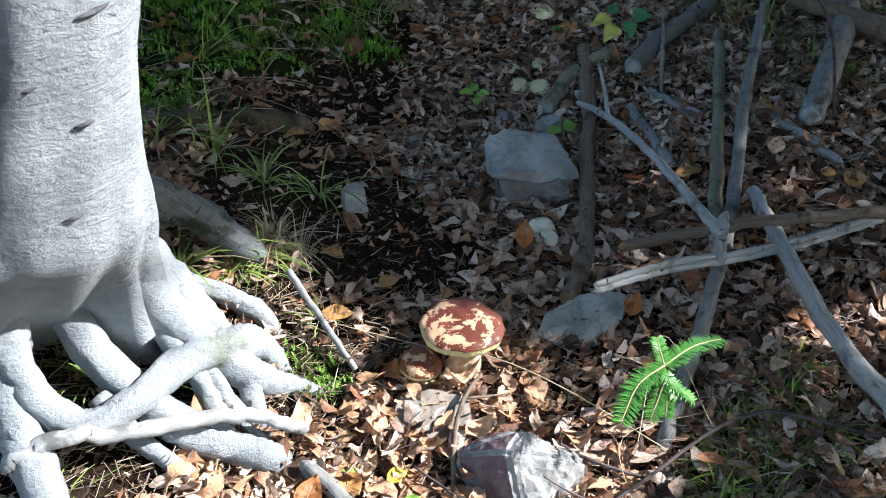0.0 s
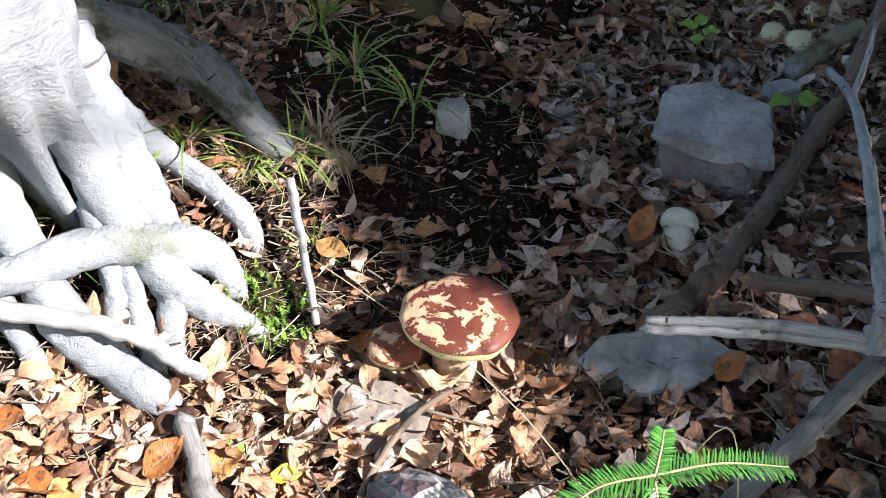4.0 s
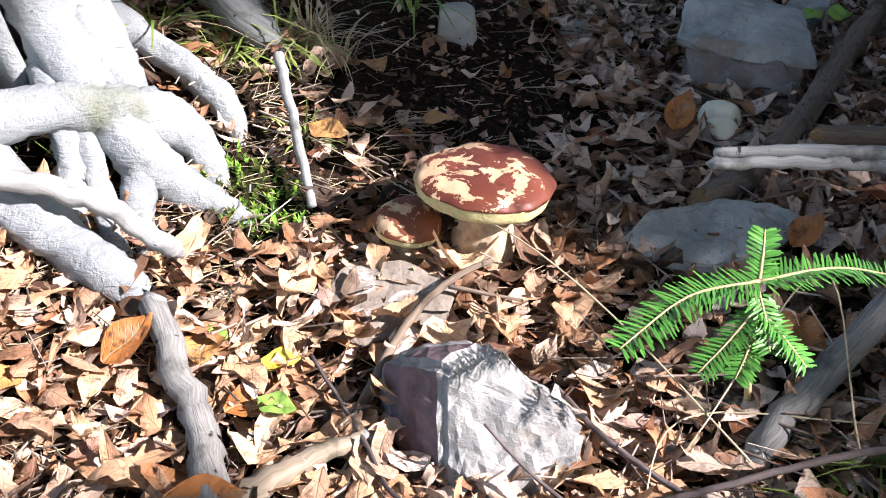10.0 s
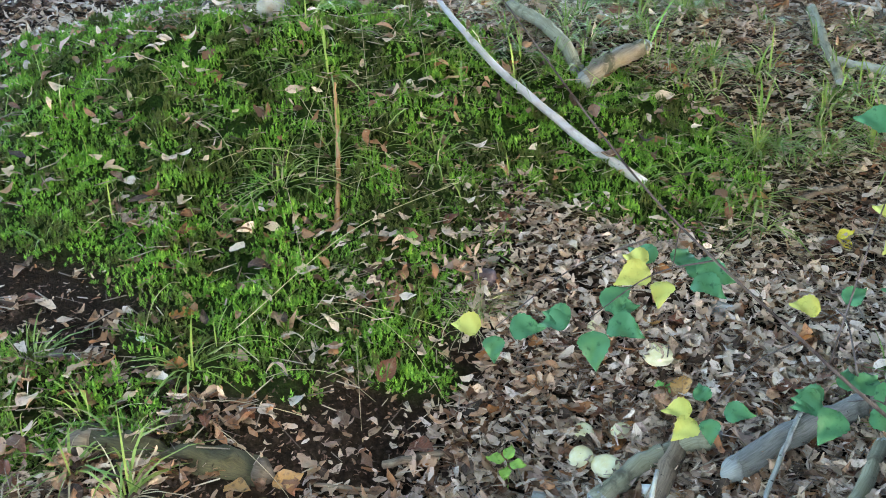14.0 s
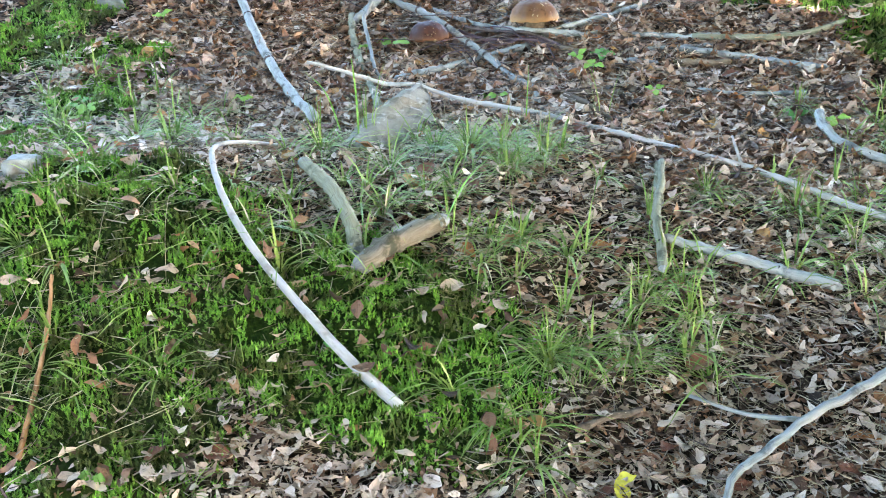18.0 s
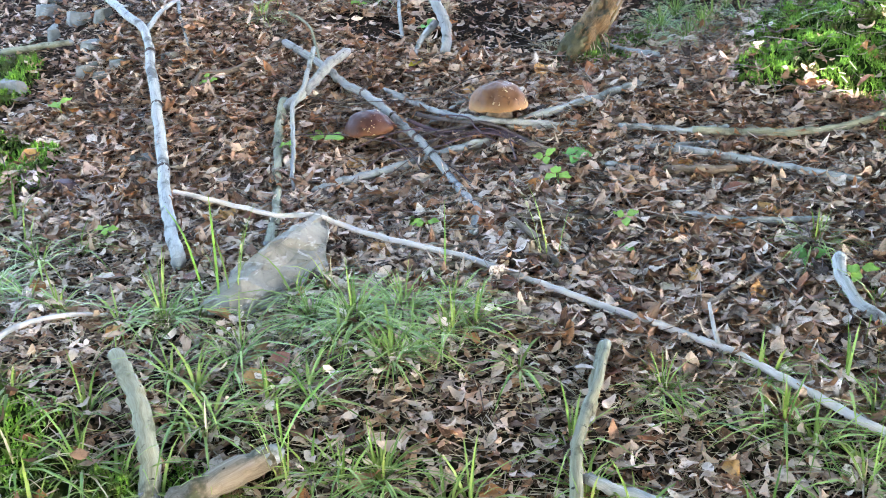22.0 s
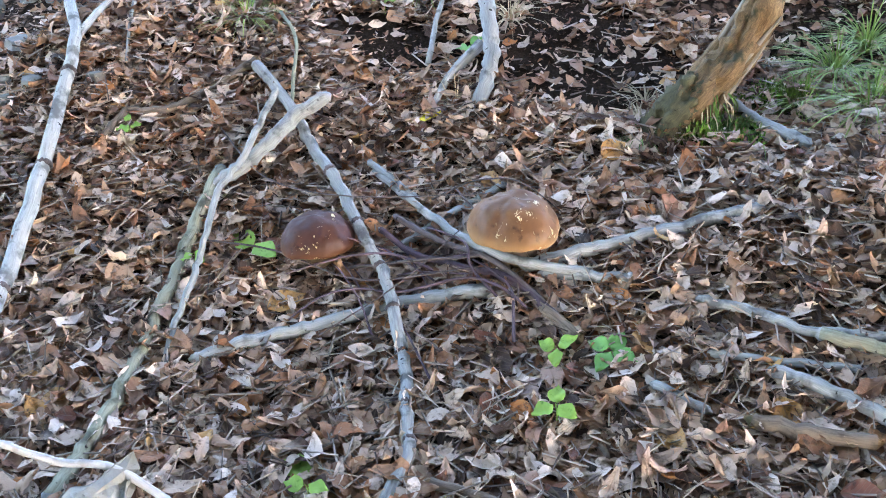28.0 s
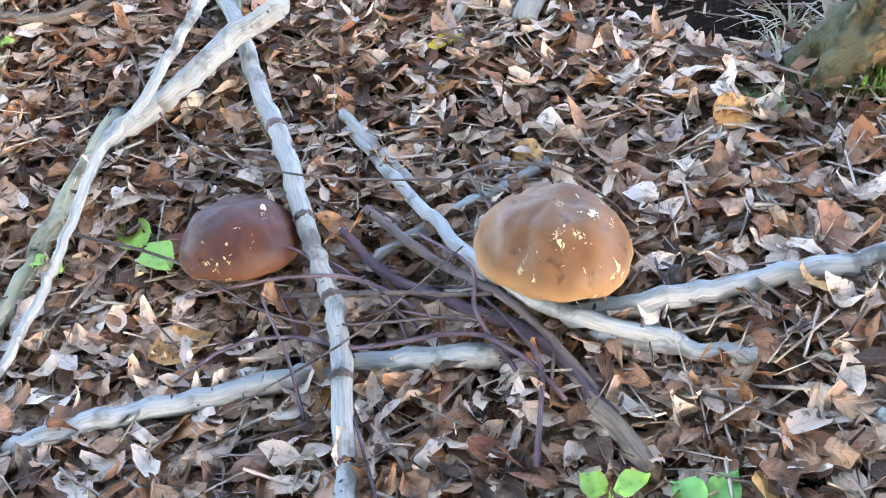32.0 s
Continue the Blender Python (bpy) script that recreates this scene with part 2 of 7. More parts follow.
def m_cap(name, dark, warm, flesh, lo, hi, scale=26, rim=None, bias=0.0):
    m, nt, b = mat(name, 0.6, 0.22)
    c = ramp(nt, noise_tex(nt, 9, 5, 0.65), [(0.32, dark), (0.66, warm)])
    c = mix(nt, step(nt, noise_tex(nt, 34, 4, 0.6), 0.55, 0.72), c, tuple(v * 0.6 for v in dark))
    pits = noise_tex(nt, scale, 7, 0.68, None, None, 0.5)
    if bias:
        side = nt.nodes.new("ShaderNodeSeparateXYZ")
        nt.links.new(nt.nodes.new("ShaderNodeTexCoord").outputs["Generated"], side.inputs[0])
        more = nt.nodes.new("ShaderNodeMath")
        more.operation = "MULTIPLY_ADD"
        more.inputs[1].default_value = -bias
        nt.links.new(side.outputs[0], more.inputs[0])
        nt.links.new(pits, more.inputs[2])
        pits = more.outputs[0]
    hole = step(nt, pits, lo, hi)
    if rim:
        at = nt.nodes.new("ShaderNodeSeparateXYZ")
        nt.links.new(nt.nodes.new("ShaderNodeTexCoord").outputs["Generated"], at.inputs[0])
        c = mix(nt, step(nt, at.outputs[2], 0.50, 0.05), c, rim)
        both = nt.nodes.new("ShaderNodeMath")
        both.operation = "MULTIPLY"
        nt.links.new(hole, both.inputs[0])
        nt.links.new(step(nt, at.outputs[0], 0.45, 0.62), both.inputs[1])
        hole = both.outputs[0]
    flesh_c = ramp(nt, noise_tex(nt, 60, 4), [(0.35, tuple(v * 0.75 for v in flesh)), (0.65, flesh)])
    nt.links.new(mix(nt, hole, c, flesh_c), b.inputs["Base Color"])
    nt.links.new(ramp(nt, noise_tex(nt, 20, 4), [(0.35, (0.36, 0.36, 0.36)), (0.65, (0.66, 0.66, 0.66))]), b.inputs["Roughness"])
    skin = node(nt, "ShaderNodeMath", )
    skin.operation = "MULTIPLY_ADD"
    skin.inputs[1].default_value = 0.35
    inv = nt.nodes.new("ShaderNodeMath")
    inv.operation = "MULTIPLY_ADD"
    inv.inputs[1].default_value, inv.inputs[2].default_value = -1.0, 1.0
    nt.links.new(hole, inv.inputs[0])
    nt.links.new(noise_tex(nt, 28, 5, 0.65), skin.inputs[0])
    nt.links.new(inv.outputs[0], skin.inputs[2])
    bump(nt, b, skin.outputs[0], 0.6, 0.006)
    return m


def m_simple(name, a, c, scale=30, rough=0.7):
    m, nt, b = mat(name, rough, 0.25)
    f = noise_tex(nt, scale, 5, 0.65)
    nt.links.new(ramp(nt, f, [(0.35, a), (0.65, c)]), b.inputs["Base Color"])
    bump(nt, b, f, 0.4, 0.004)
    return m


SOIL = m_soil()
LITTER = m_leaf("beech_litter", [(0.0, (0.022, 0.013, 0.009)), (0.12, (0.075, 0.038, 0.024)), (0.25, (0.22, 0.11, 0.06)), (0.38, (0.36, 0.205, 0.122)), (0.50, (0.48, 0.32, 0.215)),
                                 (0.62, (0.60, 0.445, 0.335)), (0.74, (0.71, 0.58, 0.475)), (0.83, (0.40, 0.19, 0.085)), (0.93, (0.25, 0.105, 0.055)), (1.0, (0.44, 0.33, 0.28))])
PALE_LITTER = m_leaf("pale_leaf_pieces", [(0.0, (0.42, 0.30, 0.22)), (0.5, (0.58, 0.445, 0.35)), (1.0, (0.70, 0.585, 0.495))])
SUNLIT_TAN_LITTER = m_leaf("sunlit_tan_leaf", [(0.0, (0.36, 0.19, 0.10)), (0.35, (0.50, 0.30, 0.17)), (0.7, (0.62, 0.41, 0.25)), (1.0, (0.70, 0.52, 0.37))])
RUST = m_leaf("rust_leaf", [(0.0, (0.36, 0.13, 0.035)), (1.0, (0.42, 0.16, 0.04))], 0.5, 0.5)
AMBER = m_leaf("amber_leaf", [(0.0, (0.46, 0.24, 0.08)), (1.0, (0.55, 0.30, 0.10))], 0.5, 0.5)
DARKRED = m_leaf("dark_red_leaf", [(0.0, (0.16, 0.05, 0.028)), (1.0, (0.20, 0.07, 0.035))], 0.4, 0.45)
YELLOW = m_plain_leaf("yellow_leaf", (0.62, 0.50, 0.05), (0.70, 0.58, 0.08))
LIME = m_plain_leaf("lime_leaf", (0.16, 0.34, 0.06), (0.30, 0.46, 0.10))
BIRCH_LEAF = m_plain_leaf("birch_leaf", (0.03, 0.13, 0.07), (0.085, 0.23, 0.10), 0.4)
BIRCH_YELLOW = m_plain_leaf("birch_yellow_leaf", (0.33, 0.38, 0.09), (0.52, 0.50, 0.14), 0.5)
GRASS = m_plain_leaf("grass_blade", (0.09, 0.175, 0.03), (0.32, 0.41, 0.11), 0.42)
DEEP_GRASS = m_plain_leaf("deep_green_grass", (0.035, 0.095, 0.018), (0.12, 0.21, 0.05), 0.5)
CRUMB = m_plain_leaf("soil_crumb", (0.022, 0.013, 0.010), (0.21, 0.13, 0.10), 0.9)
BROAD = m_plain_leaf("broad_grass_blade", (0.15, 0.32, 0.045), (0.26, 0.44, 0.09), 0.4)
STRAW = m_plain_leaf("dry_grass", (0.30, 0.24, 0.14), (0.58, 0.50, 0.35), 0.6)
TWIG_BITS = m_plain_leaf("twig_bits", (0.07, 0.05, 0.045), (0.46, 0.39, 0.33), 0.7)
MOSS = m_plain_leaf("moss_leaf", (0.072, 0.20, 0.022), (0.275, 0.50, 0.068), 0.6, (0.09, 0.11, 0.028))
NEEDLE = m_plain_leaf("fir_needle", (0.045, 0.17, 0.03), (0.10, 0.30, 0.055), 0.35)
CROWN = m_plain_leaf("beech_foliage", (0.04, 0.09, 0.02), (0.09, 0.13, 0.03), 0.6)
GREY_WOOD = m_wood("weathered_grey_wood", (0.085, 0.088, 0.085), (0.225, 0.235, 0.23), (0.39, 0.405, 0.395))
OLD_WOOD = m_wood("old_cracked_wood", (0.038, 0.038, 0.036), (0.125, 0.127, 0.12), (0.27, 0.272, 0.26), None, 1.6)
PALE_WOOD = m_wood("bleached_wood", (0.22, 0.21, 0.20), (0.38, 0.365, 0.35), (0.52, 0.505, 0.485), (0.27, 0.255, 0.24), 1.0, 0.7)
GREEN_WOOD = m_wood("lichen_wood", (0.085, 0.085, 0.06), (0.19, 0.19, 0.135), (0.32, 0.32, 0.24))
BROWN_WOOD = m_wood("rotten_brown_wood", (0.05, 0.038, 0.028), (0.13, 0.10, 0.075), (0.26, 0.21, 0.16))
TWIG_WOOD = m_wood("dark_twig", (0.03, 0.024, 0.024), (0.075, 0.06, 0.058), (0.15, 0.125, 0.12))
MOSSY_WOOD = m_wood("mossy_dark_wood", (0.022, 0.022, 0.014), (0.06, 0.056, 0.034), (0.13, 0.13, 0.065), None, 2.4)
ROTTEN = m_wood("rotten_orange_wood", (0.035, 0.024, 0.014), (0.13, 0.082, 0.042), (0.32, 0.22, 0.11), (0.05, 0.05, 0.026), 2.6)
PURPLE_TWIG = m_wood("purple_twig", (0.028, 0.02, 0.023), (0.075, 0.052, 0.064), (0.15, 0.11, 0.135))
ORANGE_TWIG = m_wood("orange_bark_twig", (0.10, 0.05, 0.025), (0.32, 0.165, 0.075), (0.50, 0.34, 0.21))
TAN_WOOD = m_wood("weathered_tan_wood", (0.055, 0.042, 0.03), (0.16, 0.13, 0.095), (0.33, 0.285, 0.22), (0.06, 0.06, 0.035), 0.5)
# mossy bark for the back roots, its tones darkened to carry their shade
SHADED_ROOT_BARK = m_wood("shaded_mossy_root", (0.025, 0.03, 0.026), (0.085, 0.095, 0.095), (0.20, 0.215, 0.22), (0.03, 0.035, 0.02), 0.5)
BEECH = m_beech()
SCAR = m_simple("bark_scar", (0.03, 0.031, 0.033), (0.11, 0.115, 0.12), 60, 0.9)
STONE = m_stone("grey_slate", (0.20, 0.21, 0.20), (0.40, 0.415, 0.40), (0.21, 0.165, 0.125), (0.33, 0.36, 0.355))
# STONE's tones at roughly half value, for small stones beyond y 5.2
SLOPE_STONE = m_stone("darker_grey_stone", (0.11, 0.115, 0.108), (0.225, 0.235, 0.222), (0.15, 0.12, 0.09), (0.24, 0.26, 0.245))
DARK_SLATE = m_stone("dark_brown_slate", (0.105, 0.098, 0.092), (0.22, 0.20, 0.185), (0.17, 0.12, 0.085), (0.24, 0.235, 0.225))
PALE_STONE = m_stone("pale_quartz_stone", (0.165, 0.172, 0.172), (0.285, 0.29, 0.28), (0.29, 0.20, 0.13), (0.34, 0.335, 0.325))
RUSTY_STONE = m_stone("rusty_schist", (0.13, 0.11, 0.09), (0.24, 0.21, 0.175), (0.29, 0.165, 0.08))
GREEN_STONE = m_stone("olive_grey_stone", (0.135, 0.128, 0.105), (0.28, 0.268, 0.235), (0.13, 0.11, 0.07), (0.36, 0.35, 0.345))
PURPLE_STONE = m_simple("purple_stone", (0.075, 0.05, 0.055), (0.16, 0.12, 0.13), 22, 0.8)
CAP = m_cap("bolete_skin_eaten", (0.085, 0.024, 0.016), (0.15, 0.045, 0.026), (0.50, 0.34, 0.21), 0.455, 0.468, 17, None, 0.10)
CAP_SMALL = m_cap("bolete_skin_red", (0.13, 0.042, 0.025), (0.20, 0.068, 0.035), (0.55, 0.39, 0.24), 0.535, 0.555, 26)
CAP_DARK = m_cap("bolete_skin_dark", (0.030, 0.012, 0.011), (0.075, 0.028, 0.016), (0.55, 0.46, 0.26), 0.615, 0.63, 52, (0.105, 0.042, 0.018))
CAP_BROWN = m_cap("bolete_skin_tan", (0.095, 0.045, 0.021), (0.175, 0.085, 0.035), (0.58, 0.48, 0.29), 0.61, 0.625, 48, (0.30, 0.17, 0.075))
PORES = m_simple("bolete_pores", (0.44, 0.42, 0.20), (0.58, 0.54, 0.30), 200, 0.8)
# brownish stem, coloured darker for the shade below the caps
SHADED_STEM = m_simple("bolete_stem_shaded_brown", (0.075, 0.052, 0.034), (0.17, 0.125, 0.085), 45, 0.85)
STEM = m_simple("bolete_stem", (0.26, 0.18, 0.11), (0.52, 0.42, 0.29), 45, 0.8)
CREAM = m_simple("cream_mushroom", (0.64, 0.59, 0.42), (0.78, 0.75, 0.60), 30, 0.55)
SULPHUR = m_simple("pale_yellow_mushroom", (0.66, 0.60, 0.34), (0.76, 0.72, 0.50), 30, 0.55)
WHITE_SHARD = m_simple("white_quartz", (0.62, 0.64, 0.66), (0.78, 0.79, 0.80), 30, 0.6)
FIR_WOOD = m_simple("fir_twig_bark", (0.30, 0.25, 0.13), (0.42, 0.36, 0.20), 80, 0.8)


# ---- ground ----
# the slope, then hollows and banks: x, y, radius, height
SLOPE = (-0.1011, -0.0674, 0.2233)
BANKS = [(-0.4, 4.0, 0.45, 0.25), (0.4, 2.6, 0.45, -0.181), (0.2, 6.2, 0.45, -0.095), (0.6, 7.6, 0.45, -0.171), (0.0, 1.0, 0.45, -0.154),
         (-1.2, 3.8, 0.45, 0.244), (0.6, 4.6, 0.45, 0.138), (1.8, 7.2, 0.45, 0.133), (-1.4, 6.6, 0.45, 0.127), (1.2, 3.6, 0.45, -0.134),
         (0.4, 2.0, 0.45, -0.085), (-0.2, 5.8, 0.45, -0.055), (1.4, 6.2, 0.45, -0.067), (-0.4, 5.0, 0.45, 0.04), (-0.88, 1.62, 0.28, 0.06), (0.37, 6.43, 0.13, 0.055), (-0.16, 6.21, 0.12, 0.045)]


def level(x, y):
    """Height of the ground, for arrays."""
    x, y = np.asarray(x, float), np.asarray(y, float)
    soft_y = 4 + 14 * np.tanh((y - 4) / 14)
    near = np.exp(-(np.maximum(np.hypot(x, y - 4) - 8, 0) / 6) ** 2)
    yy = y * near + soft_y * (1 - near)
    xx = 8 * np.tanh(x / 8) * (1 - near) + x * near
    z = SLOPE[0] + SLOPE[1] * xx + SLOPE[2] * yy
    for a, b, r, h in BANKS:
        z = z + h * np.exp(-((x - a) ** 2 + (y - b) ** 2) / (2 * r * r))
    return z


def gz(x, y):
    return float(level(x, y))


# where things grow: x, y, radius in x, radius in y, strength
MOSSY = [(-0.42, 2.87, 0.32, 0.18, 1.0), (-0.45, 2.64, 0.28, 0.10, 0.7), (0.45, 3.95, 0.50, 0.26, 1.0), (-0.55, 3.15, 0.55, 0.40, 0.9), (-0.2, 3.15, 0.35, 0.35, 0.75), (-0.30, 2.82, 0.30, 0.12, 0.6), (-1.1, 3.1, 0.35, 0.25, 0.9), (-0.95, 3.45, 0.70, 0.45, 1.0), (-0.25, 3.40, 0.45, 0.35, 0.8), (0.40, 3.72, 0.50, 0.22, 1.0)]
MOSSY += [(-2.00, 5.86, 0.28, 0.30, 1.0), (-1.47, 5.43, 0.20, 0.14, 1.0), (-1.27, 4.92, 0.22, 0.14, 1.0), (-1.28, 5.47, 0.12, 0.08, 1.0), (-1.32, 5.40, 0.17, 0.16, 1.0), (0.56, 7.10, 0.11, 0.09, 1.0), (0.52, 7.03, 0.11, 0.09, 1.0), (0.62, 7.09, 0.11, 0.09, 1.0), (1.80, 6.98, 0.50, 0.30, 1.0), (1.45, 6.92, 0.30, 0.18, 0.9), (2.0, 6.55, 0.22, 0.22, 1.0), (-0.05, 2.84, 0.22, 0.10, 1.0), (-1.3, 4.3, 0.5, 0.35, 0.9),
         (-0.35, 3.95, 0.5, 0.3, 0.9), (1.75, 7.35, 0.50, 0.55, 1.0), (1.42, 7.30, 0.26, 0.42, 1.0), (-1.75, 3.7, 0.4, 0.5, 1.0), (-0.45, 2.95, 0.22, 0.15, 0.7), (-0.95, 2.25, 0.3, 0.3, 0.8),
         (-1.25, 5.2, 0.22, 0.2, 0.7), (0.62, 7.35, 0.16, 0.10, 0.8), (2.2, 6.6, 0.3, 0.35, 1.0), (-2.0, 5.4, 0.3, 0.3, 0.8), (-0.24, 1.47, 0.10, 0.07, 0.35), (-0.62, 2.40, 0.25, 0.12, 0.6)]
GRASSY = [(-0.50, 2.35, 0.40, 0.28, 0.18), (0.3, 4.2, 0.6, 0.3, 0.8), (0.95, 4.25, 0.50, 0.40, 1.0), (0.25, 4.55, 0.55, 0.30, 0.6), (-0.85, 4.75, 0.55, 0.40, 0.65), (1.85, 4.85, 0.45, 0.35, 1.0), (-0.45, 3.65, 0.6, 0.45, 0.6), (0.6, 4.92, 0.55, 0.18, 0.55),
          (0.66, 1.12, 0.14, 0.12, 0.45), (-0.42, 1.70, 0.13, 0.07, 1.0), (-0.33, 2.1, 0.22, 0.14, 0.7)]
GRASSY += [(2.1, 5.75, 0.4, 0.4, 0.8), (1.0, 7.65, 0.30, 0.22, 0.4), (-0.75, 7.3, 0.25, 0.15, 0.8),
          (1.5, 2.75, 0.35, 0.35, 0.6), (-1.5, 4.8, 0.5, 0.5, 0.9), (-0.55, 2.5, 0.35, 0.15, 0.5), (1.75, 3.1, 0.35, 0.35, 0.6), (0.85, 3.85, 0.25, 0.2, 0.9), (-0.72, 1.10, 0.10, 0.10, 1.0), (1.55, 7.5, 0.5, 0.5, 0.4), (0.2, 3.95, 0.5, 0.18, 0.7)]
BARE = [(-1.12, 2.86, 0.28, 0.18, 1.0), (-0.28, 1.62, 0.16, 0.14, 0.8), (-0.30, 2.05, 0.20, 0.22, 1.0), (-0.10, 2.12, 0.20, 0.16, 0.9), (-0.22, 2.36, 0.16, 0.12, 0.9), (-1.06, 2.82, 0.22, 0.14, 1.0), (-0.90, 2.62, 0.16, 0.12, 1.0), (0.06, 2.90, 0.12, 0.16, 1.0), (-0.43, 2.73, 0.14, 0.06, 0.8), (0.03, 2.50, 0.12, 0.10, 0.8)]
BARE += [(-0.50, 2.60, 0.26, 0.08, 1.0), (-0.25, 2.66, 0.20, 0.08, 1.0), (0.04, 7.05, 0.20, 0.13, 1.0), (0.18, 7.07, 0.20, 0.13, 1.0), (-0.05, 7.07, 0.20, 0.13, 1.0), (0.14, 7.25, 0.20, 0.13, 1.0), (-0.62, 2.74, 0.26, 0.09, 1.0), (-0.85, 2.80, 0.22, 0.12, 1.0), (0.02, 2.66, 0.14, 0.10, 1.0), (0.15, 2.95, 0.09, 0.14, 1.0), (0.10, 2.82, 0.10, 0.16, 1.0), (-0.10, 2.55, 0.22, 0.12, 0.8), (-0.02, 1.88, 0.28, 0.22, 1.0), (-0.3, 1.5, 0.18, 0.18, 0.8), (0.0, 7.25, 0.45, 0.28, 1.0), (-0.55, 6.93, 0.26, 0.15, 1.0), (-0.1, 7.08, 0.35, 0.15, 0.9), (-0.5, 1.35, 0.3, 0.25, 0.35), (-0.15, 1.6, 0.10, 0.10, 0.8), (-0.75, 1.4, 0.3, 0.3, 1.0)]


def cover(spots, x, y):
    c = np.zeros_like(np.asarray(x, float))
    for a, b, rx, ry, s in spots:
        c = np.maximum(c, s * np.clip(3.2 * (1.12 - np.sqrt(((x - a) / rx) ** 2 + ((y - b) / ry) ** 2)), 0, 1))
    return c


def ripple(x, y):
    """Small unevenness of the soil."""
    cushion = 0.03 * cover(MOSSY, x, y) * np.clip(np.sin(37 * x + 2.5 * np.sin(23 * y)) * np.sin(33 * y + 2.2 * np.sin(19 * x)) + 0.25, 0, 1)
    return cushion + 0.022 * cover(MOSSY, x, y) * np.clip(np.sin(13 * x + 2 * np.sin(9 * y)) * np.sin(14 * y + 1.7 * np.sin(7 * x)) + 0.2, 0, 1) + 0.008 * np.sin(9.1 * x + 3 * np.sin(4.3 * y)) * np.sin(7.7 * y + 2.1) + 0.005 * np.sin(23 * x + 1.3) * np.sin(19 * y + 4 * np.sin(8 * x))


def from_arrays(name, verts, faces, material, uvs=None, smooth=False):
    """A mesh from arrays: faces all have the same number of corners."""
    me = bpy.data.meshes.new(name)
    verts, faces = np.asarray(verts, np.float32), np.asarray(faces, np.int32)
    k = faces.shape[1]
    me.vertices.add(len(verts))
    me.vertices.foreach_set("co", verts.ravel())
    me.loops.add(faces.size)
    me.loops.foreach_set("vertex_index", faces.ravel())
    me.polygons.add(len(faces))
    me.polygons.foreach_set("loop_start", np.arange(0, faces.size, k, dtype=np.int32))
    if smooth:
        me.polygons.foreach_set("use_smooth", np.ones(len(faces), bool))
    if uvs is not None:
        layer = me.uv_layers.new(name="UVMap")
        layer.uv.foreach_set("vector", np.asarray(uvs, np.float32)[faces.ravel()].ravel())
    me.update(calc_edges=True)
    me.validate()
    if material:
        me.materials.append(material)
    return me


def axis(lo, hi, fine, far):
    mid = np.arange(lo, hi + fine / 2, fine)
    out = [hi]
    s = fine
    while out[-1] < far:
        s *= 1.35
        out.append(out[-1] + s)
    low = [lo]
    s = fine
    while low[-1] > -far:
        s *= 1.35
        low.append(low[-1] - s)
    return np.concatenate([low[:0:-1], mid, out[1:]])


def build_ground():
    ax, ay = axis(-3.2, 3.2, 0.04, 400), axis(0.0, 8.8, 0.04, 400)
    X, Y = np.meshgrid(ax, ay)
    Z = level(X, Y) + ripple(X, Y)
    n = len(ax)
    i = (np.arange(len(ay) - 1)[:, None] * n + np.arange(n - 1)[None]).ravel()
    me = from_arrays("ground", np.stack([X, Y, Z], -1).reshape(-1, 3), np.stack([i, i + 1, i + n + 1, i + n], 1), SOIL, smooth=True)
    a = me.attributes.new("moss", "FLOAT", "POINT")
    a.data.foreach_set("value", np.clip(cover(MOSSY, X, Y) + 0.12 * cover(GRASSY, X, Y), 0, 1).astype(np.float32).ravel())
    q = me.attributes.new("bare", "FLOAT", "POINT")
    q.data.foreach_set("value", np.clip(cover(BARE, X, Y), 0, 1).astype(np.float32).ravel())
    tagged(new("ground", me), "dark forest soil with moss on a gentle slope", "ground", kind="structure")


build_ground()


# ---- builders ----
def part(name, me, parent, label=""):
    ob = new(name, me)
    ob.parent = parent
    return tagged(ob, label) if label else ob


def spline(points, per=6):
    """Points of a smooth curve through the given ones."""
    p = np.asarray(points, float)
    if len(p) < 3:
        return np.array([p[0] + (p[-1] - p[0]) * t for t in np.linspace(0, 1, per + 1)])
    q = np.vstack([2 * p[0] - p[1], p, 2 * p[-1] - p[-2]])
    out = []
    for i in range(1, len(q) - 2):
        a, b, c, d = q[i - 1:i + 3]
        for t in np.arange(per) / per:
            out.append(0.5 * (2 * b + (c - a) * t + (2 * a - 5 * b + 4 * c - d) * t * t + (3 * b - a - 3 * c + d) * t ** 3))
    return np.array(out + [p[-1]])


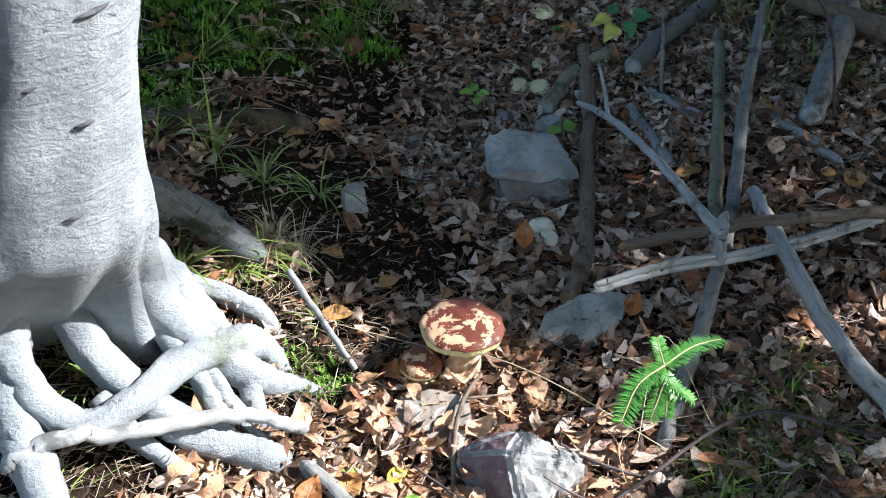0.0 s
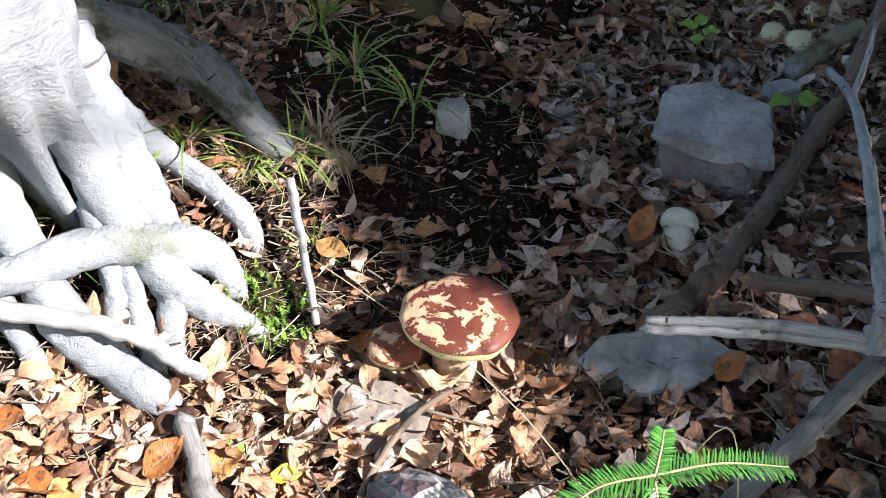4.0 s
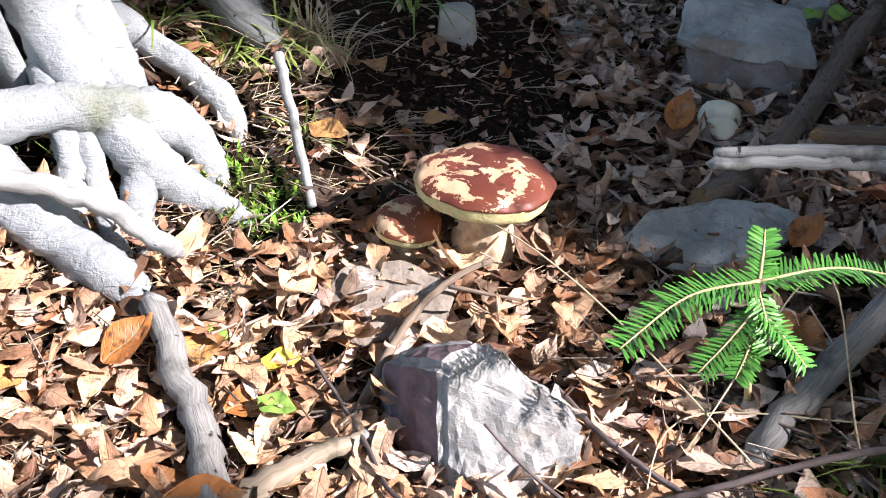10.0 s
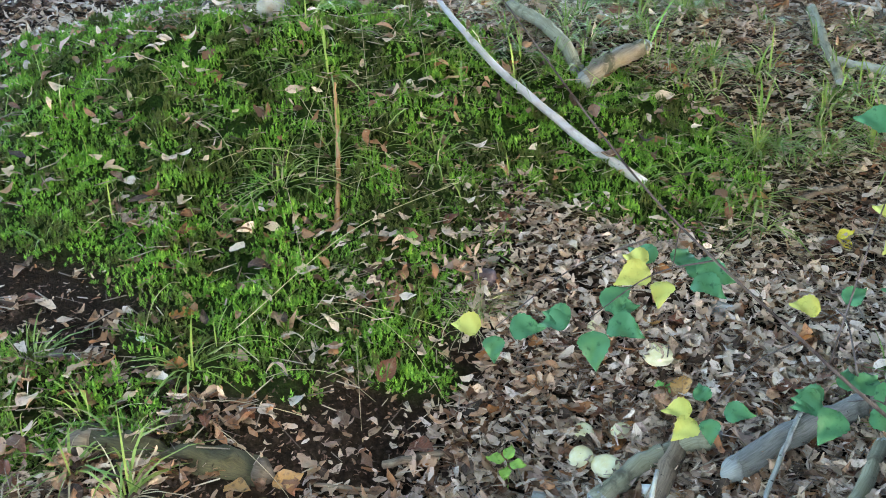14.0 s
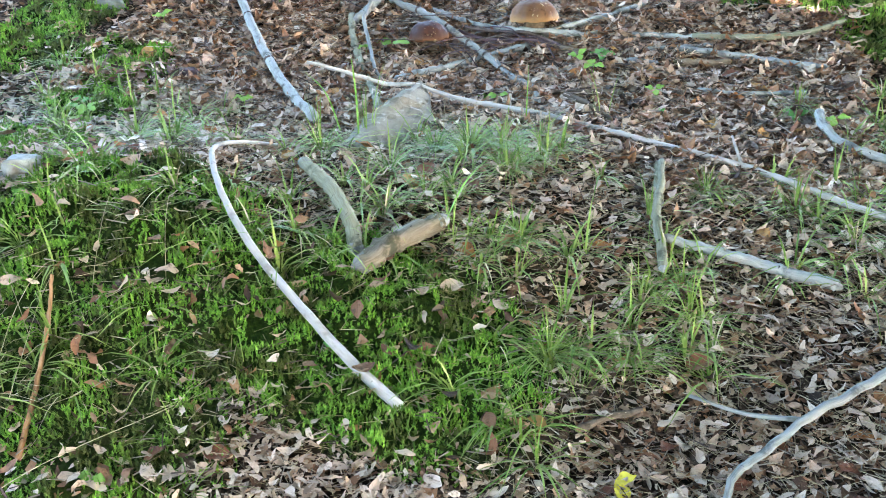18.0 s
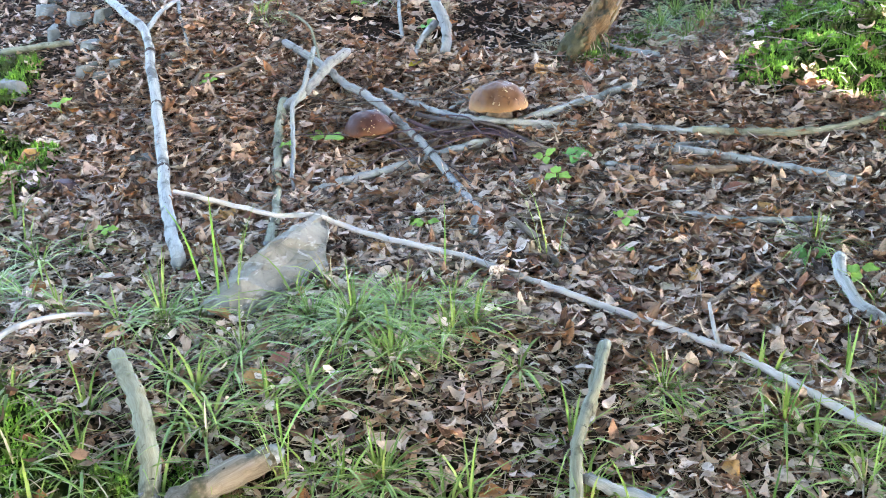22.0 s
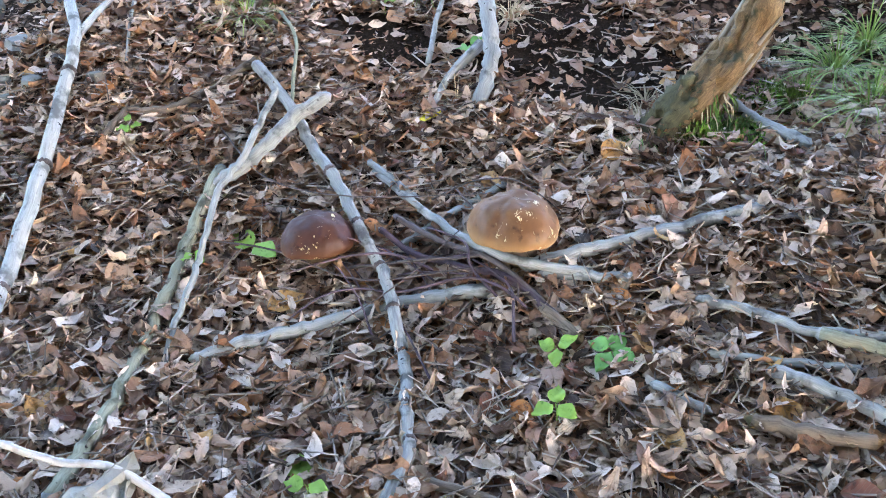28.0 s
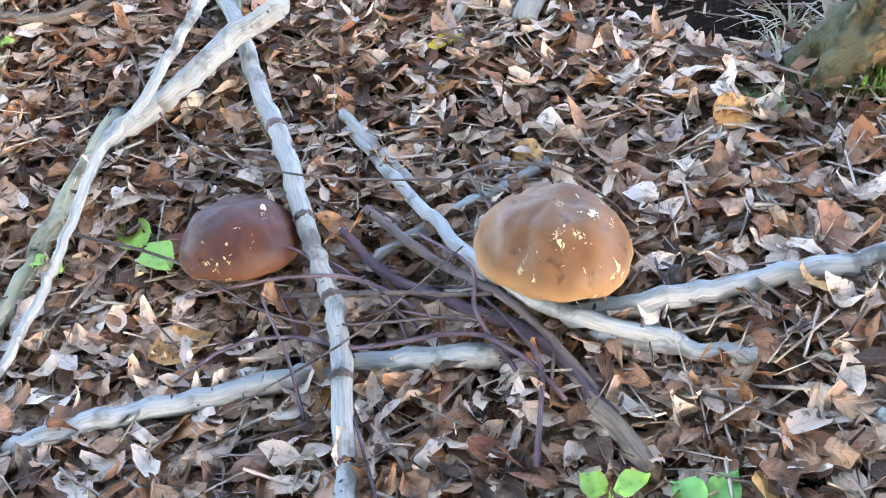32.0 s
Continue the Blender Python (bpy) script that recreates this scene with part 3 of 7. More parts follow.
def tube(name, path, radii, material, sides=9, rough=0.12, seed=0, flat=1.0):
    """A rounded, uneven rod along a path, with closed ends; UV: metres round and along."""
    rng = np.random.RandomState(seed)
    p = np.asarray(path, float)
    n = len(p)
    r = np.interp(np.linspace(0, 1, n), np.linspace(0, 1, len(radii)), radii)
    d = np.gradient(p, axis=0)
    d /= np.linalg.norm(d, axis=1)[:, None]
    ref = np.array([0.0, 0.0, 1.0]) if abs(d[:, 2]).max() < 0.9 else np.array([0.31, 0.95, 0.05])
    s = np.cross(d, ref)
    s /= np.linalg.norm(s, axis=1)[:, None]
    u = np.cross(s, d)
    ang = np.arange(sides) * 2 * np.pi / sides
    lump = 1 + rough * (rng.rand(n, sides) - 0.5) + rough * 0.5 * np.sin(np.linspace(0, 1, n) * rng.uniform(9, 20) + rng.rand() * 6)[:, None] * (rng.rand(sides) - 0.3)
    v = p[:, None] + r[:, None, None] * lump[..., None] * (np.cos(ang)[None, :, None] * s[:, None] + flat * np.sin(ang)[None, :, None] * u[:, None])
    run = np.concatenate([[0], np.cumsum(np.linalg.norm(np.diff(p, axis=0), axis=1))])
    verts = np.vstack([v.reshape(-1, 3), p[0] - d[0] * r[0] * 0.35, p[-1] + d[-1] * r[-1] * 0.35])
    uv = np.vstack([np.stack([np.broadcast_to(ang * r.mean(), (n, sides)), np.broadcast_to(run[:, None], (n, sides))], -1).reshape(-1, 2), [[0, 0]], [[0, run[-1]]]])
    uv = uv + rng.rand(1, 2) * 5
    j = np.arange(sides)
    k = (j + 1) % sides
    f = [np.stack([a * sides + j, a * sides + k, (a + 1) * sides + k, (a + 1) * sides + j], 1) for a in range(n - 1)]
    f = np.vstack(f)
    e = n * sides
    quads = np.vstack([f, np.stack([k, j, np.full(sides, e), np.full(sides, e)], 1), np.stack([(n - 1) * sides + j, (n - 1) * sides + k, np.full(sides, e + 1), np.full(sides, e + 1)], 1)])
    me = bpy.data.meshes.new(name)
    me.from_pydata(verts.tolist(), [], [list(dict.fromkeys(q)) for q in quads.tolist()])
    layer = me.uv_layers.new(name="UVMap")
    idx = np.empty(len(me.loops), np.int32)
    me.loops.foreach_get("vertex_index", idx)
    layer.uv.foreach_set("vector", uv[idx].astype(np.float32).ravel())
    me.polygons.foreach_set("use_smooth", np.ones(len(me.polygons), bool))
    me.materials.append(material)
    return me


def laid(points, r, lift=0.0):
    """Points on the ground, (x, y) or (x, y, height), as centres of a rod."""
    return [(q[0], q[1], gz(q[0], q[1]) + r * 0.8 + 0.020 + (q[2] if len(q) > 2 else lift)) for q in points]


COUNT = [0]


def stick(name, label, points, r0, r1, material, lift=0.0, sides=9, rough=0.14, side_twigs=(), knots=(), group=""):
    """A fallen branch; side_twigs: (points, radius); knots: fractions along it."""
    COUNT[0] += 1
    path = spline(laid(points, max(r0, r1), lift), 7)
    path[1:-1] += np.random.RandomState(COUNT[0]).normal(0, min(r0, 0.015) * 0.16, (len(path) - 2, 3))
    ob = tagged(new(name, tube(name, path, [r0, (r0 + r1) / 2, r1], material, sides, rough, COUNT[0])), label, "branch", group)
    if r0 > 0.0075 and name in ("branch", "log"):
        for e, f, r in ((path[0], path[1], r0), (path[-1], path[-2], r1)):
            d = (e - f) / np.linalg.norm(e - f)
            part("broken_end", tube("broken_end", [e - d * r * 0.5, e + d * r * 0.1, e + d * r * 0.55, e + d * r * 1.0], [r * 0.9, r * 0.93, r * 0.62, r * 0.2], BROWN_WOOD if material in (ROTTEN, MOSSY_WOOD) else ROTTEN if material is BROWN_WOOD else GREY_WOOD, 8, 0.5, COUNT[0]), ob, "splintered end")
    for pts, r in side_twigs:
        part("side_twig", tube("side_twig", spline(laid(pts, r, lift), 5), [r, r * 0.6], material, 6, 0.15, COUNT[0] + 50), ob)
    for f in knots:
        i = int(f * (len(path) - 2))
        a, b = path[i], path[i + 1]
        m = (b - a) / np.linalg.norm(b - a)
        rr = (r0 + (r1 - r0) * f) * 1.16
        part("knot", tube("knot", [a - m * rr * 0.5, a - m * rr * 0.1, a + m * rr * 0.25, a + m * rr * 0.5], [rr * 0.8, rr, rr, rr * 0.8], TWIG_WOOD, 8, 0.25, i), ob, "dark ring scar")
    return ob


def rock(name, label, corners, material, seed=0, bev=0.012, rugged=0.006, dz=None, side=None):
    """A broken stone: the hull of its corners, edges worn, faces rough. Corners: x, y, height above the ground at the first one."""
    rng = np.random.RandomState(seed)
    base = gz(corners[0][0], corners[0][1]) if dz is None else dz
    bm = bmesh.new()
    for x, y, z in corners:
        bm.verts.new((x, y, z + base))
    hull = bmesh.ops.convex_hull(bm, input=bm.verts)
    bmesh.ops.delete(bm, geom=list({g for g in hull["geom_interior"] + hull["geom_unused"] if isinstance(g, bmesh.types.BMVert)}), context="VERTS")
    bmesh.ops.dissolve_limit(bm, angle_limit=radians(8), verts=bm.verts, edges=bm.edges)
    if side:
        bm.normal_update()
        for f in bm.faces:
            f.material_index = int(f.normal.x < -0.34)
    bmesh.ops.bevel(bm, geom=list(bm.edges), offset=bev, segments=2, affect="EDGES", clamp_overlap=True)
    bmesh.ops.triangulate(bm, faces=bm.faces)
    size = max(e.calc_length() for e in bm.edges)
    for _ in range(5):
        long = [e for e in bm.edges if e.calc_length() > size / 13]
        if long and len(bm.faces) < 3500:
            bmesh.ops.subdivide_edges(bm, edges=long, cuts=1)
            bmesh.ops.triangulate(bm, faces=bm.faces)
    off = Vector(rng.rand(3) * 50)
    bm.normal_update()
    for v in bm.verts:
        chip = noise.noise(v.co * 17 + off)
        v.co += v.normal * rugged * (noise.noise(v.co * 8 + off) * 1.1 + (math.floor(chip * 4) / 4) * 0.35 + chip * 0.4 + noise.noise(v.co * 45 + off) * 0.5 + noise.noise(v.co * 110 + off) * 0.25)
    bm.normal_update()
    me = bpy.data.meshes.new(name)
    bm.to_mesh(me)
    bm.free()
    me.materials.append(material)
    if side:
        me.materials.append(side)
    return tagged(new(name, me), label, "stone")


def pebble(name, label, x, y, a, b, h, turn, material, seed):
    """A smaller stone with random corners."""
    rng = np.random.RandomState(seed)
    c, s = math.cos(turn), math.sin(turn)
    pts = []
    for i in range(6):
        t = i * 2 * math.pi / 6 + rng.uniform(-0.35, 0.35)
        u, v = a * math.cos(t) * rng.uniform(0.8, 1.05), b * math.sin(t) * rng.uniform(0.8, 1.05)
        for k, zz in ((1.0, -0.3 * h), (rng.uniform(0.6, 0.85), h * rng.uniform(0.7, 1.05))):
            pts.append((x + k * (u * c - v * s), y + k * (u * s + v * c), zz))
    return rock(name, label, [(x, y, -0.2 * h)] + pts, material, seed, min(a, b) * 0.05, min(a, b) * 0.09)


def lathe(name, profile, material, at, tilt=(0, 0), wob=0.05, seed=0, seg=40, turn=0.0, eat=0.0, close=True):
    """A turned body of (radius, height) rows, uneven, tilted about its foot."""
    rng = np.random.RandomState(seed)
    ph = rng.rand(6) * 6.28
    prof = np.asarray(spline([(a, b, 0) for a, b in profile], 4))[:, :2]
    ang = np.arange(seg) * 2 * np.pi / seg
    wave = 1 + wob * (np.sin(2 * ang + ph[0]) * 0.5 + np.sin(3 * ang + ph[1]) * 0.4 + np.sin(7 * ang + ph[2]) * 0.18 + np.sin(13 * ang + ph[3]) * 0.12)
    v = np.stack([prof[:, 0:1] * wave * np.cos(ang), prof[:, 0:1] * wave * np.sin(ang), np.broadcast_to(prof[:, 1:2], (len(prof), seg)) + 0 * ang], -1)
    for i in range(v.shape[0]):
        for j in range(seg):
            q = Vector(v[i, j]) * 22 + Vector(ph[:3]) * 9
            k = noise.noise(q) * 0.5 + noise.noise(q * 2.3) * 0.25
            v[i, j, 2] += k * eat
            v[i, j, :2] *= 1 + k * eat * 2.0
    m = Matrix.Translation(at) @ Euler((tilt[0], tilt[1], turn)).to_matrix().to_4x4()
    vv = v.reshape(-1, 3)
    n = len(prof)
    j = np.arange(seg)
    k = (j + 1) % seg
    f = np.vstack([np.stack([a * seg + j, a * seg + k, (a + 1) * seg + k, (a + 1) * seg + j], 1) for a in range(n - 1)])
    mm = np.array(m)
    vv = vv @ mm[:3, :3].T + mm[:3, 3]
    return from_arrays(name, vv, f, material, smooth=True)


# ---- beech tree ----
def build_beech():
    tx, ty = -0.77, 1.465
    z0 = gz(tx, ty)
    tree = tagged(new("beech_tree"), "smooth grey beech with flaring surface roots on mossy ground", "tree")
    tree.location = (tx, ty, z0)
    bpy.context.view_layer.update()
    seg, rows = 72, 70
    hs = np.concatenate([np.linspace(-0.05, 1.6, 50), np.linspace(1.7, 7.5, rows - 50)])
    ang = np.arange(seg) * 2 * np.pi / seg
    # buttresses: direction, width, reach
    lobes = [(-0.45, 0.15, 0.20), (-0.08, 0.13, 0.22), (0.28, 0.15, 0.14), (0.85, 0.22, 0.10), (1.4, 0.3, 0.16), (2.5, 0.35, 0.16), (3.5, 0.35, 0.15), (4.35, 0.20, 0.20)]
    verts, uv = [], []
    for h in hs:
        u = min(max((0.34 - h) / 0.34, 0), 1.1)
        row = (0.180 - 0.006 * min(h, 1.6) - 0.014 * max(h - 1.6, 0) + 0.035 * math.exp(-max(h - 0.2, 0) / 0.25)) * (1 - 0.60 * u) + 0 * ang
        for a, w, amp in lobes:
            dd = (ang - a + np.pi) % (2 * np.pi) - np.pi
            row = row + amp * (u ** 1.5 + 0.10 * math.exp(-max(h - 0.34, 0) / 0.15)) * np.exp(-(dd / w) ** 2)
        for j, a in enumerate(ang):
            k = noise.noise(Vector((math.cos(a) * 2.2, math.sin(a) * 2.2, h * 2.5))) * 0.012 + noise.noise(Vector((math.cos(a) * 7, math.sin(a) * 7, h * 14))) * 0.004
            rr = row[j] + k
            lean = h if h < 1.2 else 1.2 + 0.4 * math.tanh((h - 1.2) / 0.4)
            verts.append((rr * math.cos(a) + 0.174 * lean - 0.05 * u, rr * math.sin(a) - 0.242 * lean + 0.09 * u, h))
            uv.append((a * 0.2, h))
    j = np.arange(seg)
    k = (j + 1) % seg
    f = np.vstack([np.stack([a * seg + j, a * seg + k, (a + 1) * seg + k, (a + 1) * seg + j], 1) for a in range(rows - 1)])
    part("trunk", from_arrays("trunk", verts, f, BEECH, uv, True), tree, "smooth silver-grey bark with small scars")

    def root(points, radii, seed, label="", bark=BEECH):
        pts = [(x - tx, y - ty, gz(x, y) - z0 + h) for x, y, h in points]
        me = tube("root", spline(pts, 10), [r * 0.84 for r in radii], bark, 20, 0.18, seed)
        me.update()
        for v in me.vertices:
            q = Vector((v.co.x * 13, v.co.y * 13, v.co.z * 26)) + Vector((seed, seed, 0))
            v.co += v.normal * (noise.noise(q) * 0.007 + abs(noise.noise(q * 2.1)) * 0.006 - 0.003)
        part("root", me, tree, label)

    root([(-0.80, 1.40, 0.30), (-0.78, 1.27, 0.17), (-0.69, 1.225, 0.10), (-0.60, 1.27, 0.10), (-0.50, 1.37, 0.11), (-0.40, 1.44, 0.10), (-0.35, 1.49, 0.05), (-0.30, 1.49, -0.02)], [0.05, 0.038, 0.034, 0.036, 0.04, 0.044, 0.04, 0.02], 1, "smooth looping root")
    root([(-0.58, 1.50, 0.20), (-0.50, 1.45, 0.12), (-0.39, 1.41, 0.07), (-0.33, 1.43, 0.02), (-0.235, 1.44, -0.01)], [0.07, 0.05, 0.042, 0.034, 0.015], 2)
    root([(-0.62, 1.56, 0.30), (-0.55, 1.53, 0.19), (-0.46, 1.49, 0.11), (-0.40, 1.45, 0.07)], [0.05, 0.05, 0.045, 0.03], 3)
    root([(-0.76, 1.47, 0.22), (-0.66, 1.37, 0.11), (-0.53, 1.29, 0.05), (-0.42, 1.26, 0.035), (-0.35, 1.25, 0.03), (-0.30, 1.27, -0.02)], [0.05, 0.042, 0.045, 0.042, 0.036, 0.015], 4)
    root([(-0.38, 1.42, 0.06), (-0.37, 1.37, 0.03), (-0.34, 1.33, -0.01)], [0.03, 0.025, 0.012], 9)
    root([(-0.62, 1.60, 0.12), (-0.50, 1.63, 0.05), (-0.40, 1.62, 0.035), (-0.34, 1.60, 0.015), (-0.30, 1.57, -0.02)], [0.05, 0.03, 0.026, 0.024, 0.012], 5)
    root([(-0.72, 1.58, 0.27), (-0.62, 1.70, 0.20), (-0.50, 1.77, 0.13), (-0.38, 1.76, 0.06), (-0.33, 1.78, 0.01), (-0.29, 1.80, -0.03)], [0.06, 0.058, 0.05, 0.04, 0.026, 0.015], 6, "thick mossy root darkened for shade", SHADED_ROOT_BARK)
    root([(-0.78, 1.60, 0.26), (-0.72, 1.78, 0.24), (-0.645, 1.83, 0.20)], [0.07, 0.045, 0.04], 7, "", SHADED_ROOT_BARK)
    root([(-0.66, 1.79, 0.19), (-0.635, 1.90, 0.22), (-0.62, 1.98, 0.25)], [0.03, 0.024, 0.018], 8, "upright root stub", SHADED_ROOT_BARK)
    root([(-0.84, 1.40, 0.32), (-0.82, 1.33, 0.20), (-0.79, 1.23, 0.10), (-0.74, 1.11, 0.04), (-0.69, 0.98, -0.03)], [0.05, 0.055, 0.05, 0.045, 0.03], 10)
    root([(-0.80, 1.50, 0.28), (-0.82, 1.50, 0.10), (-0.85, 1.52, -0.05)], [0.05, 0.08, 0.09], 12)
    root([(-0.66, 1.52, 0.30), (-0.60, 1.52, 0.18), (-0.55, 1.55, 0.07), (-0.50, 1.57, -0.02)], [0.045, 0.05, 0.045, 0.03], 13)
    root([(-0.72, 1.60, 0.30), (-0.70, 1.64, 0.14), (-0.68, 1.68, -0.04)], [0.04, 0.07, 0.07], 14)
    root([(-0.54, 1.44, 0.12), (-0.47, 1.37, 0.07), (-0.43, 1.31, 0.04), (-0.40, 1.26, -0.01)], [0.03, 0.024, 0.02, 0.012], 15)
    root([(-0.48, 1.42, 0.09), (-0.42, 1.355, 0.05), (-0.37, 1.30, 0.02), (-0.32, 1.27, -0.02)], [0.024, 0.02, 0.017, 0.010], 16)
    root([(-0.66, 1.30, 0.08), (-0.58, 1.24, 0.045), (-0.50, 1.20, 0.02), (-0.44, 1.16, -0.02)], [0.026, 0.022, 0.018, 0.010], 17)
    for a, h, w in [(-0.5, 0.36, 0.028), (-0.9, 0.62, 0.02), (-0.75, 0.80, 0.034), (-1.2, 0.95, 0.04), (-0.35, 0.98, 0.03), (-1.35, 0.70, 0.018), (-0.62, 0.27, 0.02), (-1.05, 0.45, 0.022), (-1.6, 0.86, 0.03), (-1.0, 1.1, 0.036)]:
        r = 0.180 - 0.006 * h + 0.035 * math.exp(-max(h - 0.2, 0) / 0.25)
        c, s = math.cos(a), math.sin(a)
        mid = np.array([r * c + 0.174 * h, r * s - 0.242 * h, h])
        part("bark_scar", tube("bark_scar", [mid + np.array([-s, c, 0.15]) * w * k + np.array([c, s, 0]) * 0.006 * (1 - k * k) - np.array([c, s, 0]) * 0.004 for k in (-1, -0.5, 0, 0.5, 1)], [0.001, 0.003, 0.0045, 0.003, 0.001], SCAR, 8, 0.6, int(h * 100)), tree, "dark wrinkled branch scar")
    # limbs and crown, high above
    rng = np.random.RandomState(4)
    tips = []
    for i in range(9):
        a = i * 2.4
        h = 4.2 + i * 0.38
        p = [(0.27, -0.38, h), (0.7 * math.cos(a), 0.7 * math.sin(a), h + 0.5), (1.7 * math.cos(a), 1.7 * math.sin(a), h + 0.8)]
        part("limb", tube("limb", spline(p, 4), [0.07, 0.04, 0.015], BEECH, 7, 0.1, i), tree)
        tips.append(p[2])
        tips.append(p[1])
    centre = np.repeat(np.array(tips), 90, 0) + rng.normal(0, 0.42, (len(tips) * 90, 3))
    part("crown", foliage("crown", centre, 0.10, 7), tree, "green autumn foliage")


def foliage(name, centres, size, seed):
    """Many bent leaves round the given centres, as one mesh."""
    rng = np.random.RandomState(seed)
    n = len(centres)
    t = np.array([(-1, 0, 0), (0, 0.55, 0.18), (0, -0.55, 0.18), (1, 0, -0.1)], float)
    q = rng.normal(size=(n, 4))
    q /= np.linalg.norm(q, axis=1)[:, None]
    w, x, y, z = q.T
    R = np.stack([1 - 2 * (y * y + z * z), 2 * (x * y - z * w), 2 * (x * z + y * w), 2 * (x * y + z * w), 1 - 2 * (x * x + z * z), 2 * (y * z - x * w),
                  2 * (x * z - y * w), 2 * (y * z + x * w), 1 - 2 * (x * x + y * y)], 1).reshape(n, 3, 3)
    v = np.einsum("nij,kj->nki", R, t) * size * rng.uniform(0.7, 1.2, (n, 1, 1)) + centres[:, None]
    i = np.arange(n)[:, None] * 4
    return from_arrays(name, v.reshape(-1, 3), np.vstack([i + [[0, 2, 1]], i + [[1, 2, 3]]]), CROWN)


build_beech()


# ---- unseen trees added towards the sun, whose crowns shade the slope ----
# sunny gaps on the ground: x, y, radius in x, radius in y
GAPS = [(-0.40, 1.56, 0.20, 0.19), (-0.30, 1.32, 0.48, 0.27), (-0.75, 1.22, 0.50, 0.44), (-1.4, 1.34, 0.7, 0.44), (-2.2, 1.48, 0.7, 0.46), (1.78, 7.38, 0.62, 0.72), (1.20, 7.0, 0.25, 0.17), (0.10, 1.42, 0.10, 0.09), (0.20, 1.19, 0.16, 0.15)]


def build_shade():
    rng = np.random.RandomState(11)
    n = 125000
    wide = rng.rand(n) < 0.35
    fx = np.where(wide, rng.normal(0, 6.0, n), rng.uniform(-3.6, 3.6, n) + rng.normal(0, 0.35, n))
    fy = np.where(wide, rng.normal(4, 6.0, n), rng.uniform(-0.3, 9.6, n) + rng.normal(0, 0.25, n))
    s = rng.uniform(7.0, 12.0, n)
    keep = np.ones(n, bool)
    patchy = np.sin(fx * 19 + 2 * np.sin(fy * 13)) * np.sin(fy * 17 + 1.5 * np.sin(fx * 11)) > 0.5
    few = rng.rand(n) < 0.04
    edge = np.where(wide, 0.15, 0.07)
    thin = rng.rand(n) < 0.86 * np.clip(2.5 * (1 - np.hypot((fx - 0.92) / 0.95, (fy - 1.6) / 1.0)), 0, 1)
    thin |= rng.rand(n) < 0.5 * np.clip(2.5 * (1 - np.hypot((fx + 0.05) / 0.6, (fy - 0.98) / 0.3)), 0, 1)
    thin |= rng.rand(n) < 0.45 * np.clip(2 * (1 - np.hypot((fx - 1.25) / 0.6, (fy - 6.5) / 0.7)), 0, 1)
    keep &= ~thin
    for a, b, rx, ry in GAPS:
        keep &= (((fx - a) / (rx + edge)) ** 2 + ((fy - b) / (ry + edge)) ** 2 > 1) | (patchy & (b > 5)) | (few & (a < -1.8))
    fx, fy, s, wide = fx[keep], fy[keep], s[keep], wide[keep]
    p = np.stack([fx + SUN.x * s, fy + SUN.y * s, level(fx, fy) + SUN.z * s], 1)
    bases = [(8.6, -3.4), (9.4, 1.1), (8.8, 3.3), (9.6, 5.0), (8.9, 8.4)]
    own = np.argmin(np.stack([np.abs(p[:, 1] - b[1]) for b in bases]), 0)
    for i, (x, y) in enumerate(bases):
        tree = tagged(new("beech_tree"), "unseen beech added to shade the slope with its crown", "tree", "beeches up the sunny side")
        z = gz(x, y)
        tree.location = (x, y, z - 0.1)
        bpy.context.view_layer.update()
        part("trunk", tube("trunk", spline([(0, 0, 0), (0.05, 0, 2.5), (0.0, 0.1, 5), (0.1, 0, 9)], 5), [0.24, 0.18, 0.14, 0.05], BEECH, 14, 0.06, i), tree)
        for k in range(6):
            a, h = k * 1.9 + i, 2.8 + k * 0.8
            part("limb", tube("limb", spline([(0, 0, h), (0.8 * math.cos(a), 0.8 * math.sin(a), h + 0.4), (1.8 * math.cos(a), 1.8 * math.sin(a), h + 0.6)], 4), [0.06, 0.035, 0.012], BEECH, 6, 0.1, k), tree)
        part("crown", foliage("crown", p[own == i] - np.array([x, y, z - 0.1]), np.where(wide[own == i], 0.2, 0.10)[:, None, None], 20 + i), tree, "dense added leaves with gaps cut for sun patches")


build_shade()


def build_forest():
    """More beeches added around the slope, out of the walk's sight, closing the place and blocking sky light."""
    rng = np.random.RandomState(31)
    for i, (x, y) in enumerate([(-6.5, -2.0), (-7.5, 2.5), (-6.8, 6.5), (-5.0, 11.5), (0.5, 13.0), (5.0, 12.0), (-2.5, -7.0), (3.0, -7.5)]):
        z = gz(x, y)
        tree = tagged(new("beech_tree"), "unseen grey beech added to block sky light", "tree", "beeches round the slope")
        tree.location = (x, y, z - 0.1)
        bpy.context.view_layer.update()
        part("trunk", tube("trunk", spline([(0, 0, 0), (0.05, 0, 2.5), (0.0, 0.1, 5), (0.1, 0, 8)], 5), [0.22, 0.17, 0.13, 0.05], BEECH, 14, 0.06, i + 70), tree)
        tips = []
        for k in range(9):
            a, h = k * 2.4 + i, 1.8 + k * 0.6
            p = [(0, 0, h), (1.0 * math.cos(a), 1.0 * math.sin(a), h + 0.4), (2.2 * math.cos(a), 2.2 * math.sin(a), h + 0.7)]
            part("limb", tube("limb", spline(p, 4), [0.06, 0.035, 0.012], BEECH, 6, 0.1, k), tree)
            tips += p[1:]
        c = np.repeat(np.array(tips), 130, 0)
        part("crown", foliage("crown", c + rng.normal(0, 0.55, c.shape), 0.13, 80 + i), tree, "green and yellowing leaves")


build_forest()


